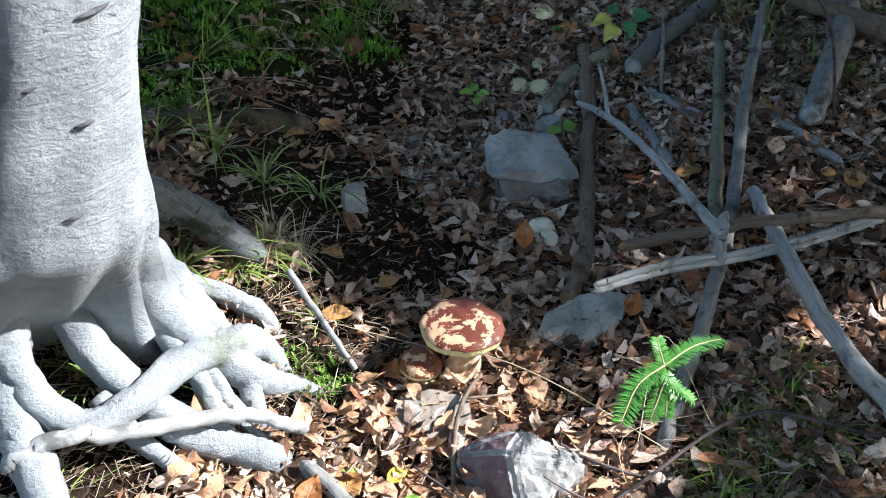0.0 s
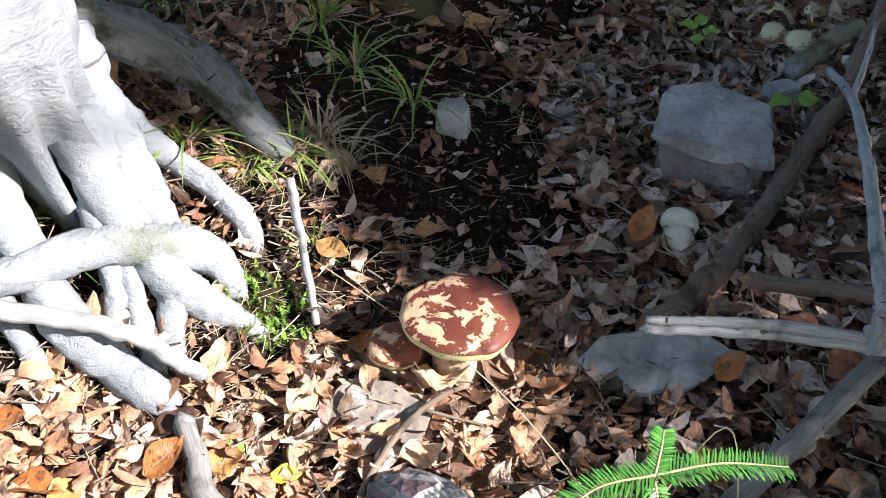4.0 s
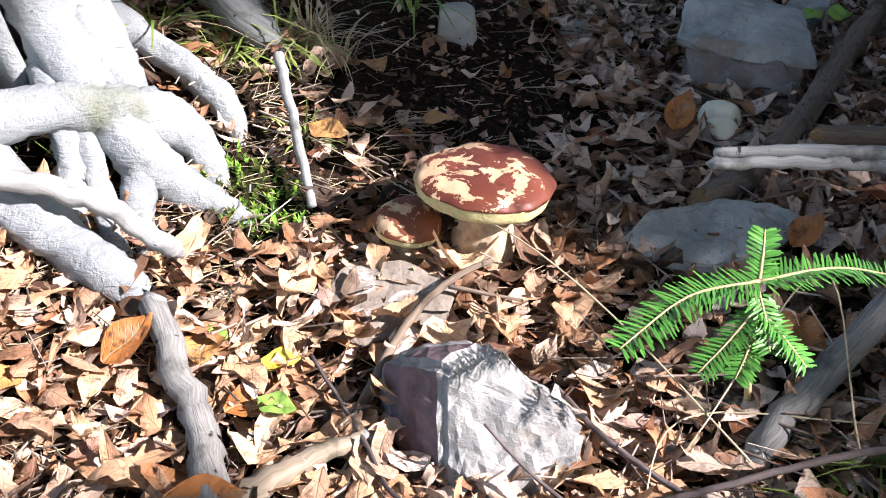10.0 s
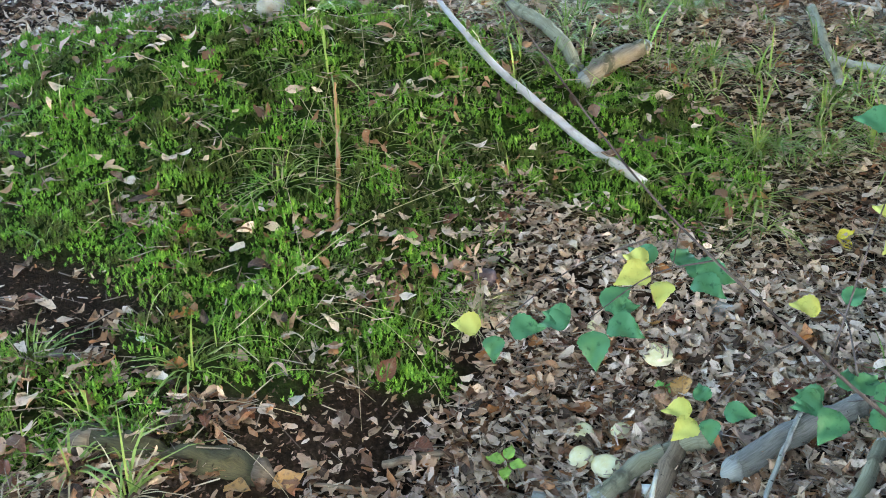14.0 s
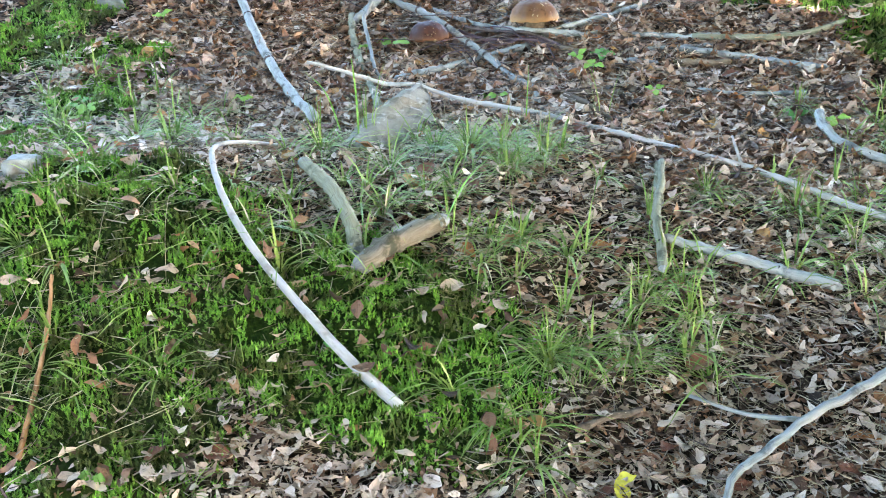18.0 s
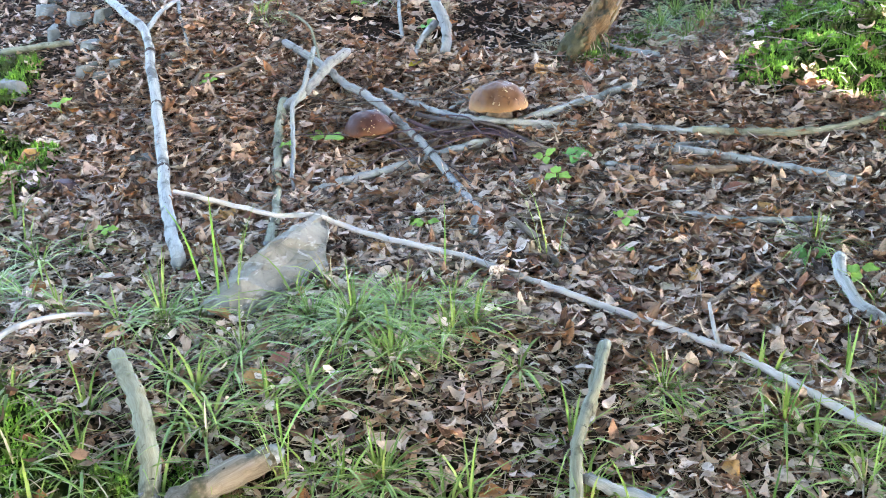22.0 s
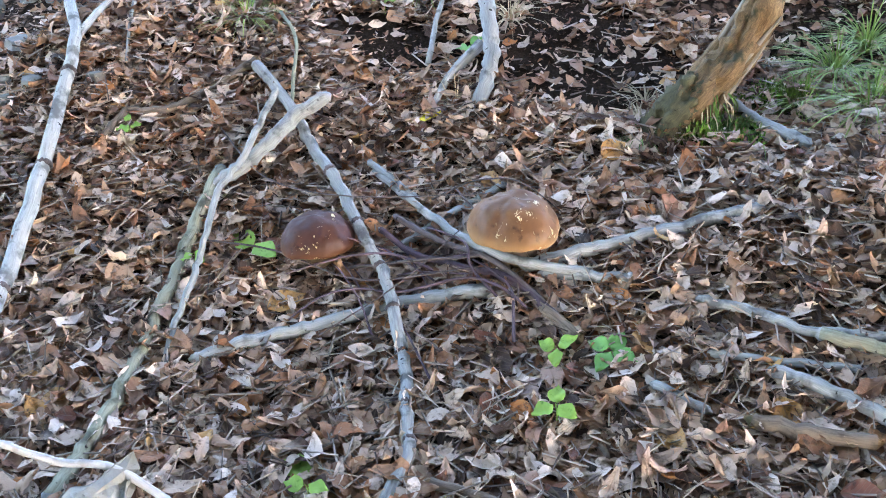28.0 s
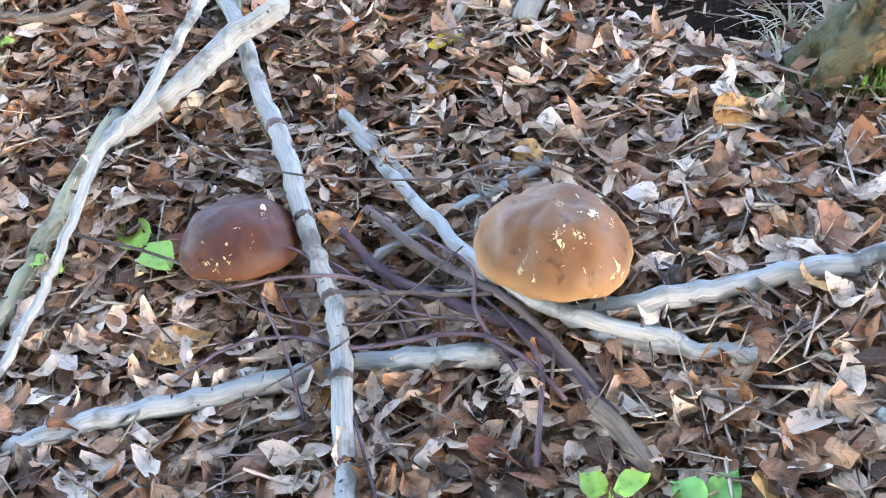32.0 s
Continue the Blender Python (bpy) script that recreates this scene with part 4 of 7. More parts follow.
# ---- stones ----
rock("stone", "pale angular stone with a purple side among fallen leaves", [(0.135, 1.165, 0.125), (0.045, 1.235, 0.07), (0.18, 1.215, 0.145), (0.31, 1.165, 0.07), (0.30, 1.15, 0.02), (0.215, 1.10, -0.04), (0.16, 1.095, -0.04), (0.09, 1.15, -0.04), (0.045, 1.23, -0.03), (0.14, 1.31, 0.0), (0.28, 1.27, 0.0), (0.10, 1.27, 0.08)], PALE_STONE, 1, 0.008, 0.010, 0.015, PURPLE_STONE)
rock("stone", "flat rusty schist stone half sunk in leaves", [(-0.10, 1.33, -0.02), (-0.085, 1.325, 0.03), (-0.065, 1.38, 0.06), (0.01, 1.405, 0.07), (0.10, 1.385, 0.055), (0.095, 1.335, 0.03), (0.0, 1.28, 0.005), (-0.05, 1.285, 0.005), (0.05, 1.43, -0.03), (-0.05, 1.43, -0.03)], RUSTY_STONE, 2, 0.003, 0.006, 0.060)
block = rock("stone", "layered grey slate block standing among dry leaves", [(0.335, 2.30, 0.125), (0.42, 2.35, 0.13), (0.55, 2.31, 0.115), (0.57, 2.17, 0.075), (0.46, 2.135, 0.085), (0.32, 2.15, 0.085), (0.315, 2.17, 0.065), (0.44, 2.12, 0.06), (0.575, 2.15, 0.052), (0.56, 2.38, 0.02), (0.34, 2.38, 0.02)], STONE, 3, 0.002, 0.010)
lower = rock("lower_layer", "darker brown lower layer", [(0.345, 2.30, 0.05), (0.55, 2.30, 0.05), (0.555, 2.14, 0.056), (0.45, 2.118, 0.066), (0.335, 2.15, 0.068), (0.37, 2.085, -0.03), (0.54, 2.075, -0.04), (0.57, 2.12, -0.03), (0.33, 2.17, -0.03), (0.55, 2.38, -0.03), (0.36, 2.38, -0.03)], DARK_SLATE, 9, 0.002, 0.014)
lower.parent = block
del lower["category"]
rock("stone", "flat greenish-grey slate slab tilted on the leaves", [(0.30, 1.555, 0.03), (0.33, 1.595, 0.06), (0.41, 1.635, 0.075), (0.50, 1.645, 0.075), (0.55, 1.62, 0.065), (0.51, 1.555, 0.045), (0.43, 1.515, 0.025), (0.34, 1.52, 0.018), (0.5, 1.66, 0.0), (0.32, 1.6, -0.02), (0.43, 1.53, -0.03)], STONE, 4, 0.002, 0.007)
rock("stone", "pointed beige stone leaning in the grass", [(0.09, 5.31, 0.115), (0.13, 5.30, 0.10), (0.20, 5.16, 0.06), (0.23, 5.02, -0.03), (0.12, 4.77, -0.03), (-0.02, 4.73, -0.01), (-0.01, 4.92, 0.045), (0.095, 5.08, 0.105), (0.0, 5.3, -0.03), (0.06, 4.86, 0.04)], GREEN_STONE, 5, 0.002, 0.022, 1.105)
for x, y, a, b, h, turn, m, lab in [
        (0.565, 2.48, 0.065, 0.05, 0.07, 0.3, STONE, "grey stone behind a larger block"), (0.46, 2.60, 0.055, 0.04, 0.03, 0.6, STONE, "small pale grey stone on the leaves"),
        (-0.085, 2.05, 0.048, 0.042, 0.055, 0.3, STONE, "small upright grey stone"), (0.11, 2.24, 0.04, 0.025, 0.03, 0.5, STONE, "small grey stone chip"),
        (-0.81, 3.96, 0.09, 0.06, 0.07, 0.7, STONE, "grey stone in moss and grass"),
        ] + [(0.85, 3.27, 0.05, 0.035, 0.03, 0.1, STONE, "small grey stone on leaf litter"), (-0.88, 5.58, 0.10, 0.05, 0.04, 0.9, STONE, "flat grey stone beside a branch"),
        (-1.63, 6.26, 0.07, 0.05, 0.04, 0.4, STONE, "grey stone on the upper slope"), (-1.51, 6.07, 0.08, 0.05, 0.05, 1.0, STONE, "grey stone on the upper slope"),
        (-1.18, 6.24, 0.08, 0.05, 0.05, 0.2, STONE, "mossy grey stone beside a branch"), (-1.73, 6.91, 0.09, 0.05, 0.04, 0.5, STONE, "grey stone on the upper slope"),
        (-1.94, 6.53, 0.10, 0.06, 0.06, 0.1, STONE, "grey stone on the upper slope"), (-2.4, 6.9, 0.1, 0.08, 0.06, 0.8, STONE, "grey stone on the upper slope"), (-1.80, 6.56, 0.07, 0.05, 0.05, 0.3, STONE, "grey stone on the upper slope"), (-1.39, 6.13, 0.07, 0.035, 0.04, 0.1, STONE, "flat grey stone on the upper slope"),
        (-1.02, 5.32, 0.07, 0.045, 0.05, 0.2, PURPLE_STONE, "small purplish stone at the moss"), (-0.80, 5.36, 0.06, 0.035, 0.04, 0.5, STONE, "small grey stone beside a branch"), (-2.27, 6.68, 0.10, 0.06, 0.05, 0.1, STONE, "grey stone on the upper slope"), (-1.99, 6.40, 0.07, 0.04, 0.05, 2.2, STONE, "grey stone on the upper slope"), (-1.81, 5.91, 0.12, 0.05, 0.05, 0.1, STONE, "long grey stone on the upper slope"),
        (-1.42, 6.04, 0.05, 0.04, 0.04, 0.8, STONE, "small purplish stone on the slope"), (0.13, 2.42, 0.03, 0.02, 0.025, 0.3, STONE, "small grey stone chip"), (0.17, 3.16, 0.05, 0.04, 0.05, 0.3, PURPLE_STONE, "dark purple stone at the bank"),
        (0.40, 1.22, 0.02, 0.018, 0.02, 0.2, PALE_STONE, "small white pebble among leaves"), (-0.65, 2.63, 0.035, 0.02, 0.022, 0.2, WHITE_SHARD, "small white quartz stone on leaves"), (0.70, 2.62, 0.03, 0.025, 0.04, 0.4, WHITE_SHARD, "pale pinkish quartz stone beside mushrooms")]:
    pebble("stone", lab, x, y, a, b, h + (0.003 if y > 5.2 else 0), turn, SLOPE_STONE if m is STONE and y > 5.2 else m, int(abs(x * 100) + abs(y * 10)))

# ---- fallen branches ----
G = "fallen branches"
stick("log", "thick weathered grey branch under a pile of sticks", [(1.51, 2.97, 0.04), (1.30, 2.6, 0.05), (1.14, 2.31, 0.05), (0.86, 1.76, 0.06), (0.70, 1.50, 0.05), (0.60, 1.36, 0.02), (0.50, 1.22, -0.02)], 0.018, 0.019, OLD_WOOD, sides=12, group=G)
stick("branch", "greenish lichen-grown branch beside a thicker log", [(1.23, 2.74), (1.08, 2.36), (0.92, 1.98, 0.02), (0.82, 1.74, 0.04)], 0.018, 0.022, GREEN_WOOD, 0.01, group=G)
stick("branch", "grey branch lying over a pile of sticks", [(0.965, 1.86, 0.07), (0.92, 1.57, 0.10), (0.93, 1.32, 0.07), (1.0, 1.10, 0.02)], 0.019, 0.024, GREY_WOOD, group=G)
SLAB = [(0.405 + 0.97 * s, 1.469 + 0.24 * s, 0.289 - 0.03 * s + 0.010 * math.sin(9 * s)) for s in (0.0, 0.12, 0.25, 0.40, 0.60, 0.85)]
slab_stick = stick("branch", "grey split branch with a dark crack on other sticks", [(x, y, z - gz(x, y) - 0.014) for x, y, z in SLAB], 0.0085, 0.0095, GREY_WOOD, group=G)
part("upper_half", tube("upper_half", spline([(x, y + 0.007, z + 0.026 + 0.002 * math.sin(30 * x)) for x, y, z in SLAB], 12), [0.0075, 0.009, 0.0085, 0.009], GREY_WOOD, 10, 0.25, 9), slab_stick)
part("crack", tube("crack", spline([(x, y + 0.001, z + 0.016) for x, y, z in SLAB], 12), [0.0045, 0.006, 0.0045], TWIG_WOOD, 7, 0.1, 8), slab_stick, "dark open crack")
stick("branch", "splintered stub where branches cross", [(0.735, 1.555, 0.13), (0.74, 1.565, 0.19), (0.75, 1.585, 0.23)], 0.016, 0.012, GREY_WOOD, rough=0.4, group=G)
stick("branch", "grey forked branch leaning on the pile", [(0.66, 2.46, 0.08), (0.70, 2.29, 0.12), (0.72, 1.98, 0.17), (0.73, 1.68, 0.19), (0.74, 1.56, 0.20)], 0.009, 0.015, GREY_WOOD, side_twigs=[([(0.70, 2.29, 0.12), (0.72, 2.40, 0.15), (0.73, 2.50, 0.17)], 0.008)], group=G)
stick("branch", "brown broken branch behind the split one", [(0.55, 1.69, 0.11), (0.66, 1.68, 0.12), (0.78, 1.66, 0.14), (1.0, 1.62, 0.16), (1.25, 1.62, 0.14)], 0.014, 0.015, BROWN_WOOD, group=G)
stick("log", "rotten brown log sunk in leaves", [(0.78, 2.80), (0.74, 2.62), (0.70, 2.46), (0.63, 2.25), (0.575, 2.05), (0.51, 1.85), (0.47, 1.76), (0.40, 1.645)], 0.025, 0.022, BROWN_WOOD, rough=0.3, group=G)
stick("log", "grey branch end on leaf litter", [(0.90, 2.65), (1.07, 2.79), (1.25, 2.92), (1.57, 3.28), (1.75, 3.5)], 0.033, 0.030, OLD_WOOD, sides=12, group=G)
stick("log", "dark rough rotten log across another", [(1.34, 3.02, 0.04), (1.50, 2.87, 0.05), (1.66, 2.70, 0.04), (1.95, 2.45, 0.02)], 0.032, 0.036, BROWN_WOOD, rough=0.35, sides=12, group=G)
stick("branch", "short grey stick in pale leaves", [(0.84, 2.48), (0.85, 2.32), (0.86, 2.17)], 0.016, 0.018, GREY_WOOD, group=G)
stick("branch", "short grey stick in pale leaves", [(0.92, 2.53), (0.97, 2.43), (1.03, 2.35)], 0.015, 0.012, GREY_WOOD, group=G)
stick("log", "mossy rotten log beside small mushrooms", [(0.59, 2.56), (0.70, 2.69), (0.85, 2.76)], 0.028, 0.024, GREEN_WOOD, rough=0.35, group=G)
stick("log", "grey birch log with dark marks", [(1.72, 2.8), (1.62, 2.64), (1.43, 2.37), (1.30, 2.20)], 0.045, 0.036, OLD_WOOD, 0.01, rough=0.22, sides=12, group=G)
stick("branch", "grey stick beside a birch log", [(1.22, 2.27), (1.26, 2.16), (1.31, 2.03)], 0.015, 0.014, GREY_WOOD, group=G)
stick("twig", "thin upright grey twig", [(1.07, 2.85, 0.07), (1.01, 2.68, 0.05), (0.955, 2.52, 0.0)], 0.006, 0.006, GREY_WOOD, group=G)
stick("twig", "small brown stick on dark litter", [(0.06, 2.52), (0.19, 2.62)], 0.011, 0.010, BROWN_WOOD, group=G)
stick("twig", "thin brown twig on dark litter", [(-0.07, 2.39), (0.05, 2.44)], 0.005, 0.005, BROWN_WOOD, group=G)
stick("branch", "bleached curved branch lying on moss", [(-0.22, 4.60, 0.0), (-0.29, 4.50, 0.02), (-0.305, 4.36, 0.04), (-0.26, 4.21, 0.05), (-0.12, 4.03, 0.04), (0.04, 3.91, 0.03), (0.23, 3.81, 0.03), (0.41, 3.73, 0.02), (0.585, 3.66, 0.02)], 0.005, 0.017, PALE_WOOD, sides=12, group=G)
stick("twig", "orange-brown broken twig on moss", [(-0.43, 3.57, 0.06), (-0.405, 3.51, 0.03), (-0.37, 3.42, 0.02), (-0.33, 3.30, 0.01), (-0.29, 3.17)], 0.005, 0.0085, ORANGE_TWIG, group=G)
stick("branch", "thin dark grey branch with a fork", [(1.95, 4.25, 0.03), (1.85, 4.12, 0.04), (1.66, 3.94, 0.04), (1.55, 3.82, 0.03), (1.48, 3.74, 0.02), (1.47, 3.60)], 0.014, 0.010, GREY_WOOD, side_twigs=[([(1.66, 3.94, 0.04), (1.50, 3.95, 0.03), (1.34, 3.99, 0.02)], 0.008)], group=G)
stick("branch", "short stick on bare litter", [(1.06, 3.82), (1.13, 3.88), (1.22, 3.93)], 0.012, 0.010, BROWN_WOOD, group=G)
stick("branch", "grey-green branch in grass", [(-0.02, 4.40, 0.03), (0.06, 4.34, 0.03), (0.14, 4.28, 0.03), (0.23, 4.19, 0.02), (0.29, 4.10)], 0.022, 0.026, GREEN_WOOD, group=G)
stick("log", "short mossy tan log in grass", [(0.325, 4.05, 0.0), (0.40, 4.16, 0.015), (0.51, 4.29, 0.02)], 0.034, 0.030, TAN_WOOD, rough=0.45, sides=12, group=G)
stick("branch", "mossy stick crossing another", [(1.13, 5.02, 0.02), (1.15, 4.80, 0.02), (1.16, 4.63, 0.03), (1.21, 4.42, 0.01)], 0.013, 0.017, GREEN_WOOD, group=G)
stick("branch", "smooth grey branch in grass", [(1.20, 4.57, 0.0), (1.33, 4.57), (1.47, 4.57), (1.60, 4.55), (1.74, 4.53)], 0.015, 0.021, GREY_WOOD, group=G)
stick("branch", "long bleached branch across the leaf litter", [(-0.30, 5.06, 0.20), (-0.20, 5.10, 0.175), (-0.02, 5.20, 0.11), (0.09, 5.265, 0.10), (0.27, 5.29, 0.05), (0.59, 5.29, 0.02), (0.87, 5.24, 0.01), (1.05, 5.21, 0.01), (1.41, 5.16, 0.01), (1.60, 5.09, 0.01), (1.80, 5.0, 0.01), (2.2, 4.85, 0.01)], 0.007, 0.013, PALE_WOOD, sides=10, side_twigs=[([(1.41, 5.16, 0.02), (1.39, 5.19, 0.05), (1.365, 5.25, 0.08)], 0.008)], group=G)
stick("branch", "long grey forked branch on leaves", [(-2.34, 7.09), (-1.61, 6.48, 0.02), (-1.36, 6.31, 0.03), (-1.14, 6.05, 0.03), (-0.80, 5.63, 0.02), (-0.50, 5.25, 0.01), (-0.24, 4.96)], 0.019, 0.024, GREY_WOOD, sides=10, knots=(0.45, 0.6, 0.75), side_twigs=[([(-1.36, 6.31, 0.03), (-1.38, 6.45, 0.04), (-1.39, 6.62, 0.04)], 0.014), ([(-1.39, 6.62, 0.03), (-1.28, 6.48, 0.02), (-1.14, 6.33, 0.01)], 0.009)], group=G)
stick("branch", "lichen-green stick on dry leaves", [(-0.57, 6.18, 0.005), (-0.48, 5.97), (-0.39, 5.81), (-0.28, 5.62), (-0.17, 5.43), (-0.09, 5.27), (-0.05, 5.18)], 0.020, 0.017, GREEN_WOOD, sides=10, group=G)
stick("branch", "thin grey stick lying along a green one", [(-0.53, 6.40, 0.135), (-0.513, 6.352, 0.13), (-0.473, 6.192, 0.10), (-0.457, 6.068, 0.08), (-0.379, 5.919, 0.05), (-0.322, 5.815, 0.03), (-0.262, 5.70, 0.015), (-0.18, 5.59)], 0.011, 0.008, GREY_WOOD, group=G)
stick("log", "thick broken branch end on other sticks", [(-0.415, 6.48, 0.10), (-0.467, 6.387, 0.07), (-0.48, 6.285, 0.05), (-0.505, 6.209, 0.03), (-0.545, 6.13, 0.0)], 0.023, 0.020, GREY_WOOD, rough=0.2, sides=12, group=G)
stick("branch", "grey branch with dark rings beside two mushrooms", [(-0.77, 6.55, 0.01), (-0.55, 6.467, 0.02), (-0.381, 6.377, 0.03), (-0.209, 6.291, 0.035), (-0.056, 6.193, 0.04), (0.06, 6.137, 0.04), (0.192, 6.031, 0.03), (0.321, 5.903), (0.42, 5.78), (0.49, 5.69), (0.55, 5.50)], 0.018, 0.015, GREY_WOOD, sides=10, knots=(0.28, 0.40, 0.52, 0.60, 0.68, 0.77, 0.88), group=G)
stick("branch", "grey-green stick under another branch", [(-0.145, 5.665), (-0.088, 5.781), (-0.004, 5.898), (0.086, 6.017), (0.18, 6.115), (0.338, 6.217)], 0.017, 0.020, GREY_WOOD, sides=10, group=G)
stick("branch", "grey stick ending under a rust leaf", [(0.40, 6.31), (0.493, 6.39), (0.573, 6.486), (0.686, 6.606), (0.83, 6.74)], 0.018, 0.018, GREY_WOOD, sides=10, group=G)
stick("branch", "pale stick leaning before a mushroom", [(-0.193, 6.434), (-0.032, 6.382, 0.02), (0.106, 6.347, 0.03), (0.267, 6.296, 0.04), (0.413, 6.296, 0.03), (0.56, 6.36, 0.005)], 0.011, 0.013, GREY_WOOD, group=G)
stick("branch", "grey stick end beyond a leaning one", [(0.45, 6.31), (0.55, 6.35), (0.65, 6.40)], 0.013, 0.014, GREY_WOOD, group=G)
stick("branch", "short grey stick on dry leaves", [(-0.22, 6.44, 0.01), (-0.12, 6.42, 0.01), (-0.02, 6.40, 0.01)], 0.010, 0.013, GREY_WOOD, group=G)
stick("branch", "mottled stick crossing under another", [(0.031, 6.231), (0.064, 6.352), (0.13, 6.483), (0.17, 6.56)], 0.011, 0.012, GREY_WOOD, group=G)
stick("branch", "curved brown branch on leaves", [(-0.80, 6.58), (-0.82, 6.41), (-0.88, 6.26), (-0.98, 6.18), (-0.96, 6.07)], 0.014, 0.013, BROWN_WOOD, side_twigs=[([(-0.98, 6.18), (-1.02, 6.22), (-1.06, 6.25)], 0.009)], group=G)
stick("twig", "thin curved twig standing in leaves", [(-0.88, 6.79, 0.03), (-0.72, 6.69, 0.05), (-0.60, 6.54, 0.05), (-0.54, 6.46, 0.02)], 0.006, 0.006, GREEN_WOOD, group=G)
stick("root", "smooth grey root bending into bare soil", [(-0.45, 7.42, 0.16), (-0.36, 7.27, 0.11), (-0.29, 7.16, 0.08), (-0.17, 7.01, 0.04), (-0.12, 6.92, 0.02), (-0.09, 6.82, -0.02)], 0.028, 0.024, GREY_WOOD, rough=0.2, sides=12, side_twigs=[([(-0.22, 7.02, 0.02), (-0.23, 6.86, 0.0), (-0.21, 6.75, -0.01)], 0.019)], group=G)
stick("twig", "thin grey root on bare soil", [(-0.54, 7.30, 0.04), (-0.42, 7.05, 0.02), (-0.33, 6.88)], 0.008, 0.010, GREY_WOOD, group=G)
stick("branch", "grey stick beside a rotten stump", [(0.50, 7.27), (0.66, 7.17), (0.83, 7.08)], 0.015, 0.017, GREY_WOOD, group=G)
for lab, pts, r, m in [("grey stick on pale leaves", [(0.83, 6.40), (0.95, 6.42), (1.08, 6.42), (1.23, 6.47)], 0.013, GREY_WOOD), ("thin grey stick on pale leaves", [(0.92, 6.27), (1.07, 6.32), (1.21, 6.37)], 0.011, GREY_WOOD),
                       ("grey stick with dark marks on leaves", [(1.06, 6.28), (1.16, 6.29), (1.30, 6.28), (1.49, 6.25), (1.72, 6.21)], 0.017, GREY_WOOD), ("flat grey stick in leaves", [(0.85, 6.13), (0.98, 6.12)], 0.012, GREY_WOOD),
                       ("broken wood splinter on leaves", [(1.07, 6.14), (1.19, 6.17), (1.30, 6.21)], 0.018, BROWN_WOOD), ("pale greenish branch on leaves", [(1.11, 6.42), (1.29, 6.44), (1.51, 6.47), (1.68, 6.52), (1.80, 6.60)], 0.017, GREEN_WOOD),
                       ] + [("long thin brown stick on leaves", [(0.58, 5.66), (0.78, 5.70), (0.99, 5.75), (1.21, 5.86)], 0.012, BROWN_WOOD), ("thin grey stick on dry leaves", [(1.19, 5.86), (1.40, 5.89), (1.64, 5.96)], 0.013, GREY_WOOD),
                       ("short brown stick on leaves", [(0.64, 5.64), (0.79, 5.50), (0.88, 5.38)], 0.013, BROWN_WOOD), ("short brown stick on leaves", [(1.34, 5.31), (1.41, 5.46), (1.47, 5.56)], 0.013, BROWN_WOOD),
                       ("bent grey branch stub in grass", [(1.69, 5.68, 0.03), (1.71, 5.57, 0.02), (1.80, 5.44), (2.05, 5.32)], 0.020, GREY_WOOD), ("pale stick in short grass", [(1.12, 5.03), (1.13, 4.90), (1.16, 4.74)], 0.016, GREEN_WOOD),
                       ] + [("brown stick behind a white branch", [(0.46, 5.06), (0.55, 5.18), (0.63, 5.28)], 0.015, BROWN_WOOD), ("thin bleached stick on leaves", [(0.33, 5.32), (0.40, 5.34), (0.48, 5.40)], 0.007, PALE_WOOD), ("grey stick on upper slope", [(-2.3, 6.1), (-2.0, 6.2), (-1.75, 6.25)], 0.016, GREEN_WOOD)]:
    stick("branch", lab, pts, r, r * 0.9, m, 0.005, 8, group=G)
# twigs round the last mushrooms
for pts, r in [([(-0.02, 6.30, 0.03), (0.15, 6.28, 0.05), (0.33, 6.27, 0.04), (0.50, 6.24, 0.01)], 0.009), ([(-0.02, 6.10, 0.03), (0.12, 6.18, 0.06), (0.29, 6.27, 0.05)], 0.005), ([(0.30, 6.28, 0.04), (0.22, 6.36, 0.07), (0.10, 6.42, 0.09)], 0.004),
               ([(-0.42, 5.95, 0.04), (-0.2, 6.02, 0.06), (0.05, 6.07, 0.06), (0.3, 6.24, 0.05)], 0.003), ([(0.10, 6.32, 0.13), (0.20, 6.37, 0.165), (0.32, 6.40, 0.15), (0.42, 6.45, 0.05)], 0.0025),
               ([(-0.7, 6.3, 0.02), (-0.4, 6.2, 0.06), (-0.1, 6.25, 0.08), (0.2, 6.5, 0.03)], 0.0025), ([(0.05, 5.9, 0.02), (0.15, 6.1, 0.07), (0.2, 6.3, 0.08)], 0.002)]:
    stick("twig", "thin dark twig over dry leaves", pts, r, r * 0.7, TWIG_WOOD, 0, 6, group="twigs")
stick("branch", "purplish rotten stick under thin twigs", [(0.33, 6.28), (0.50, 6.23), (0.63, 6.18)], 0.013, 0.015, BROWN_WOOD, rough=0.3, group=G)
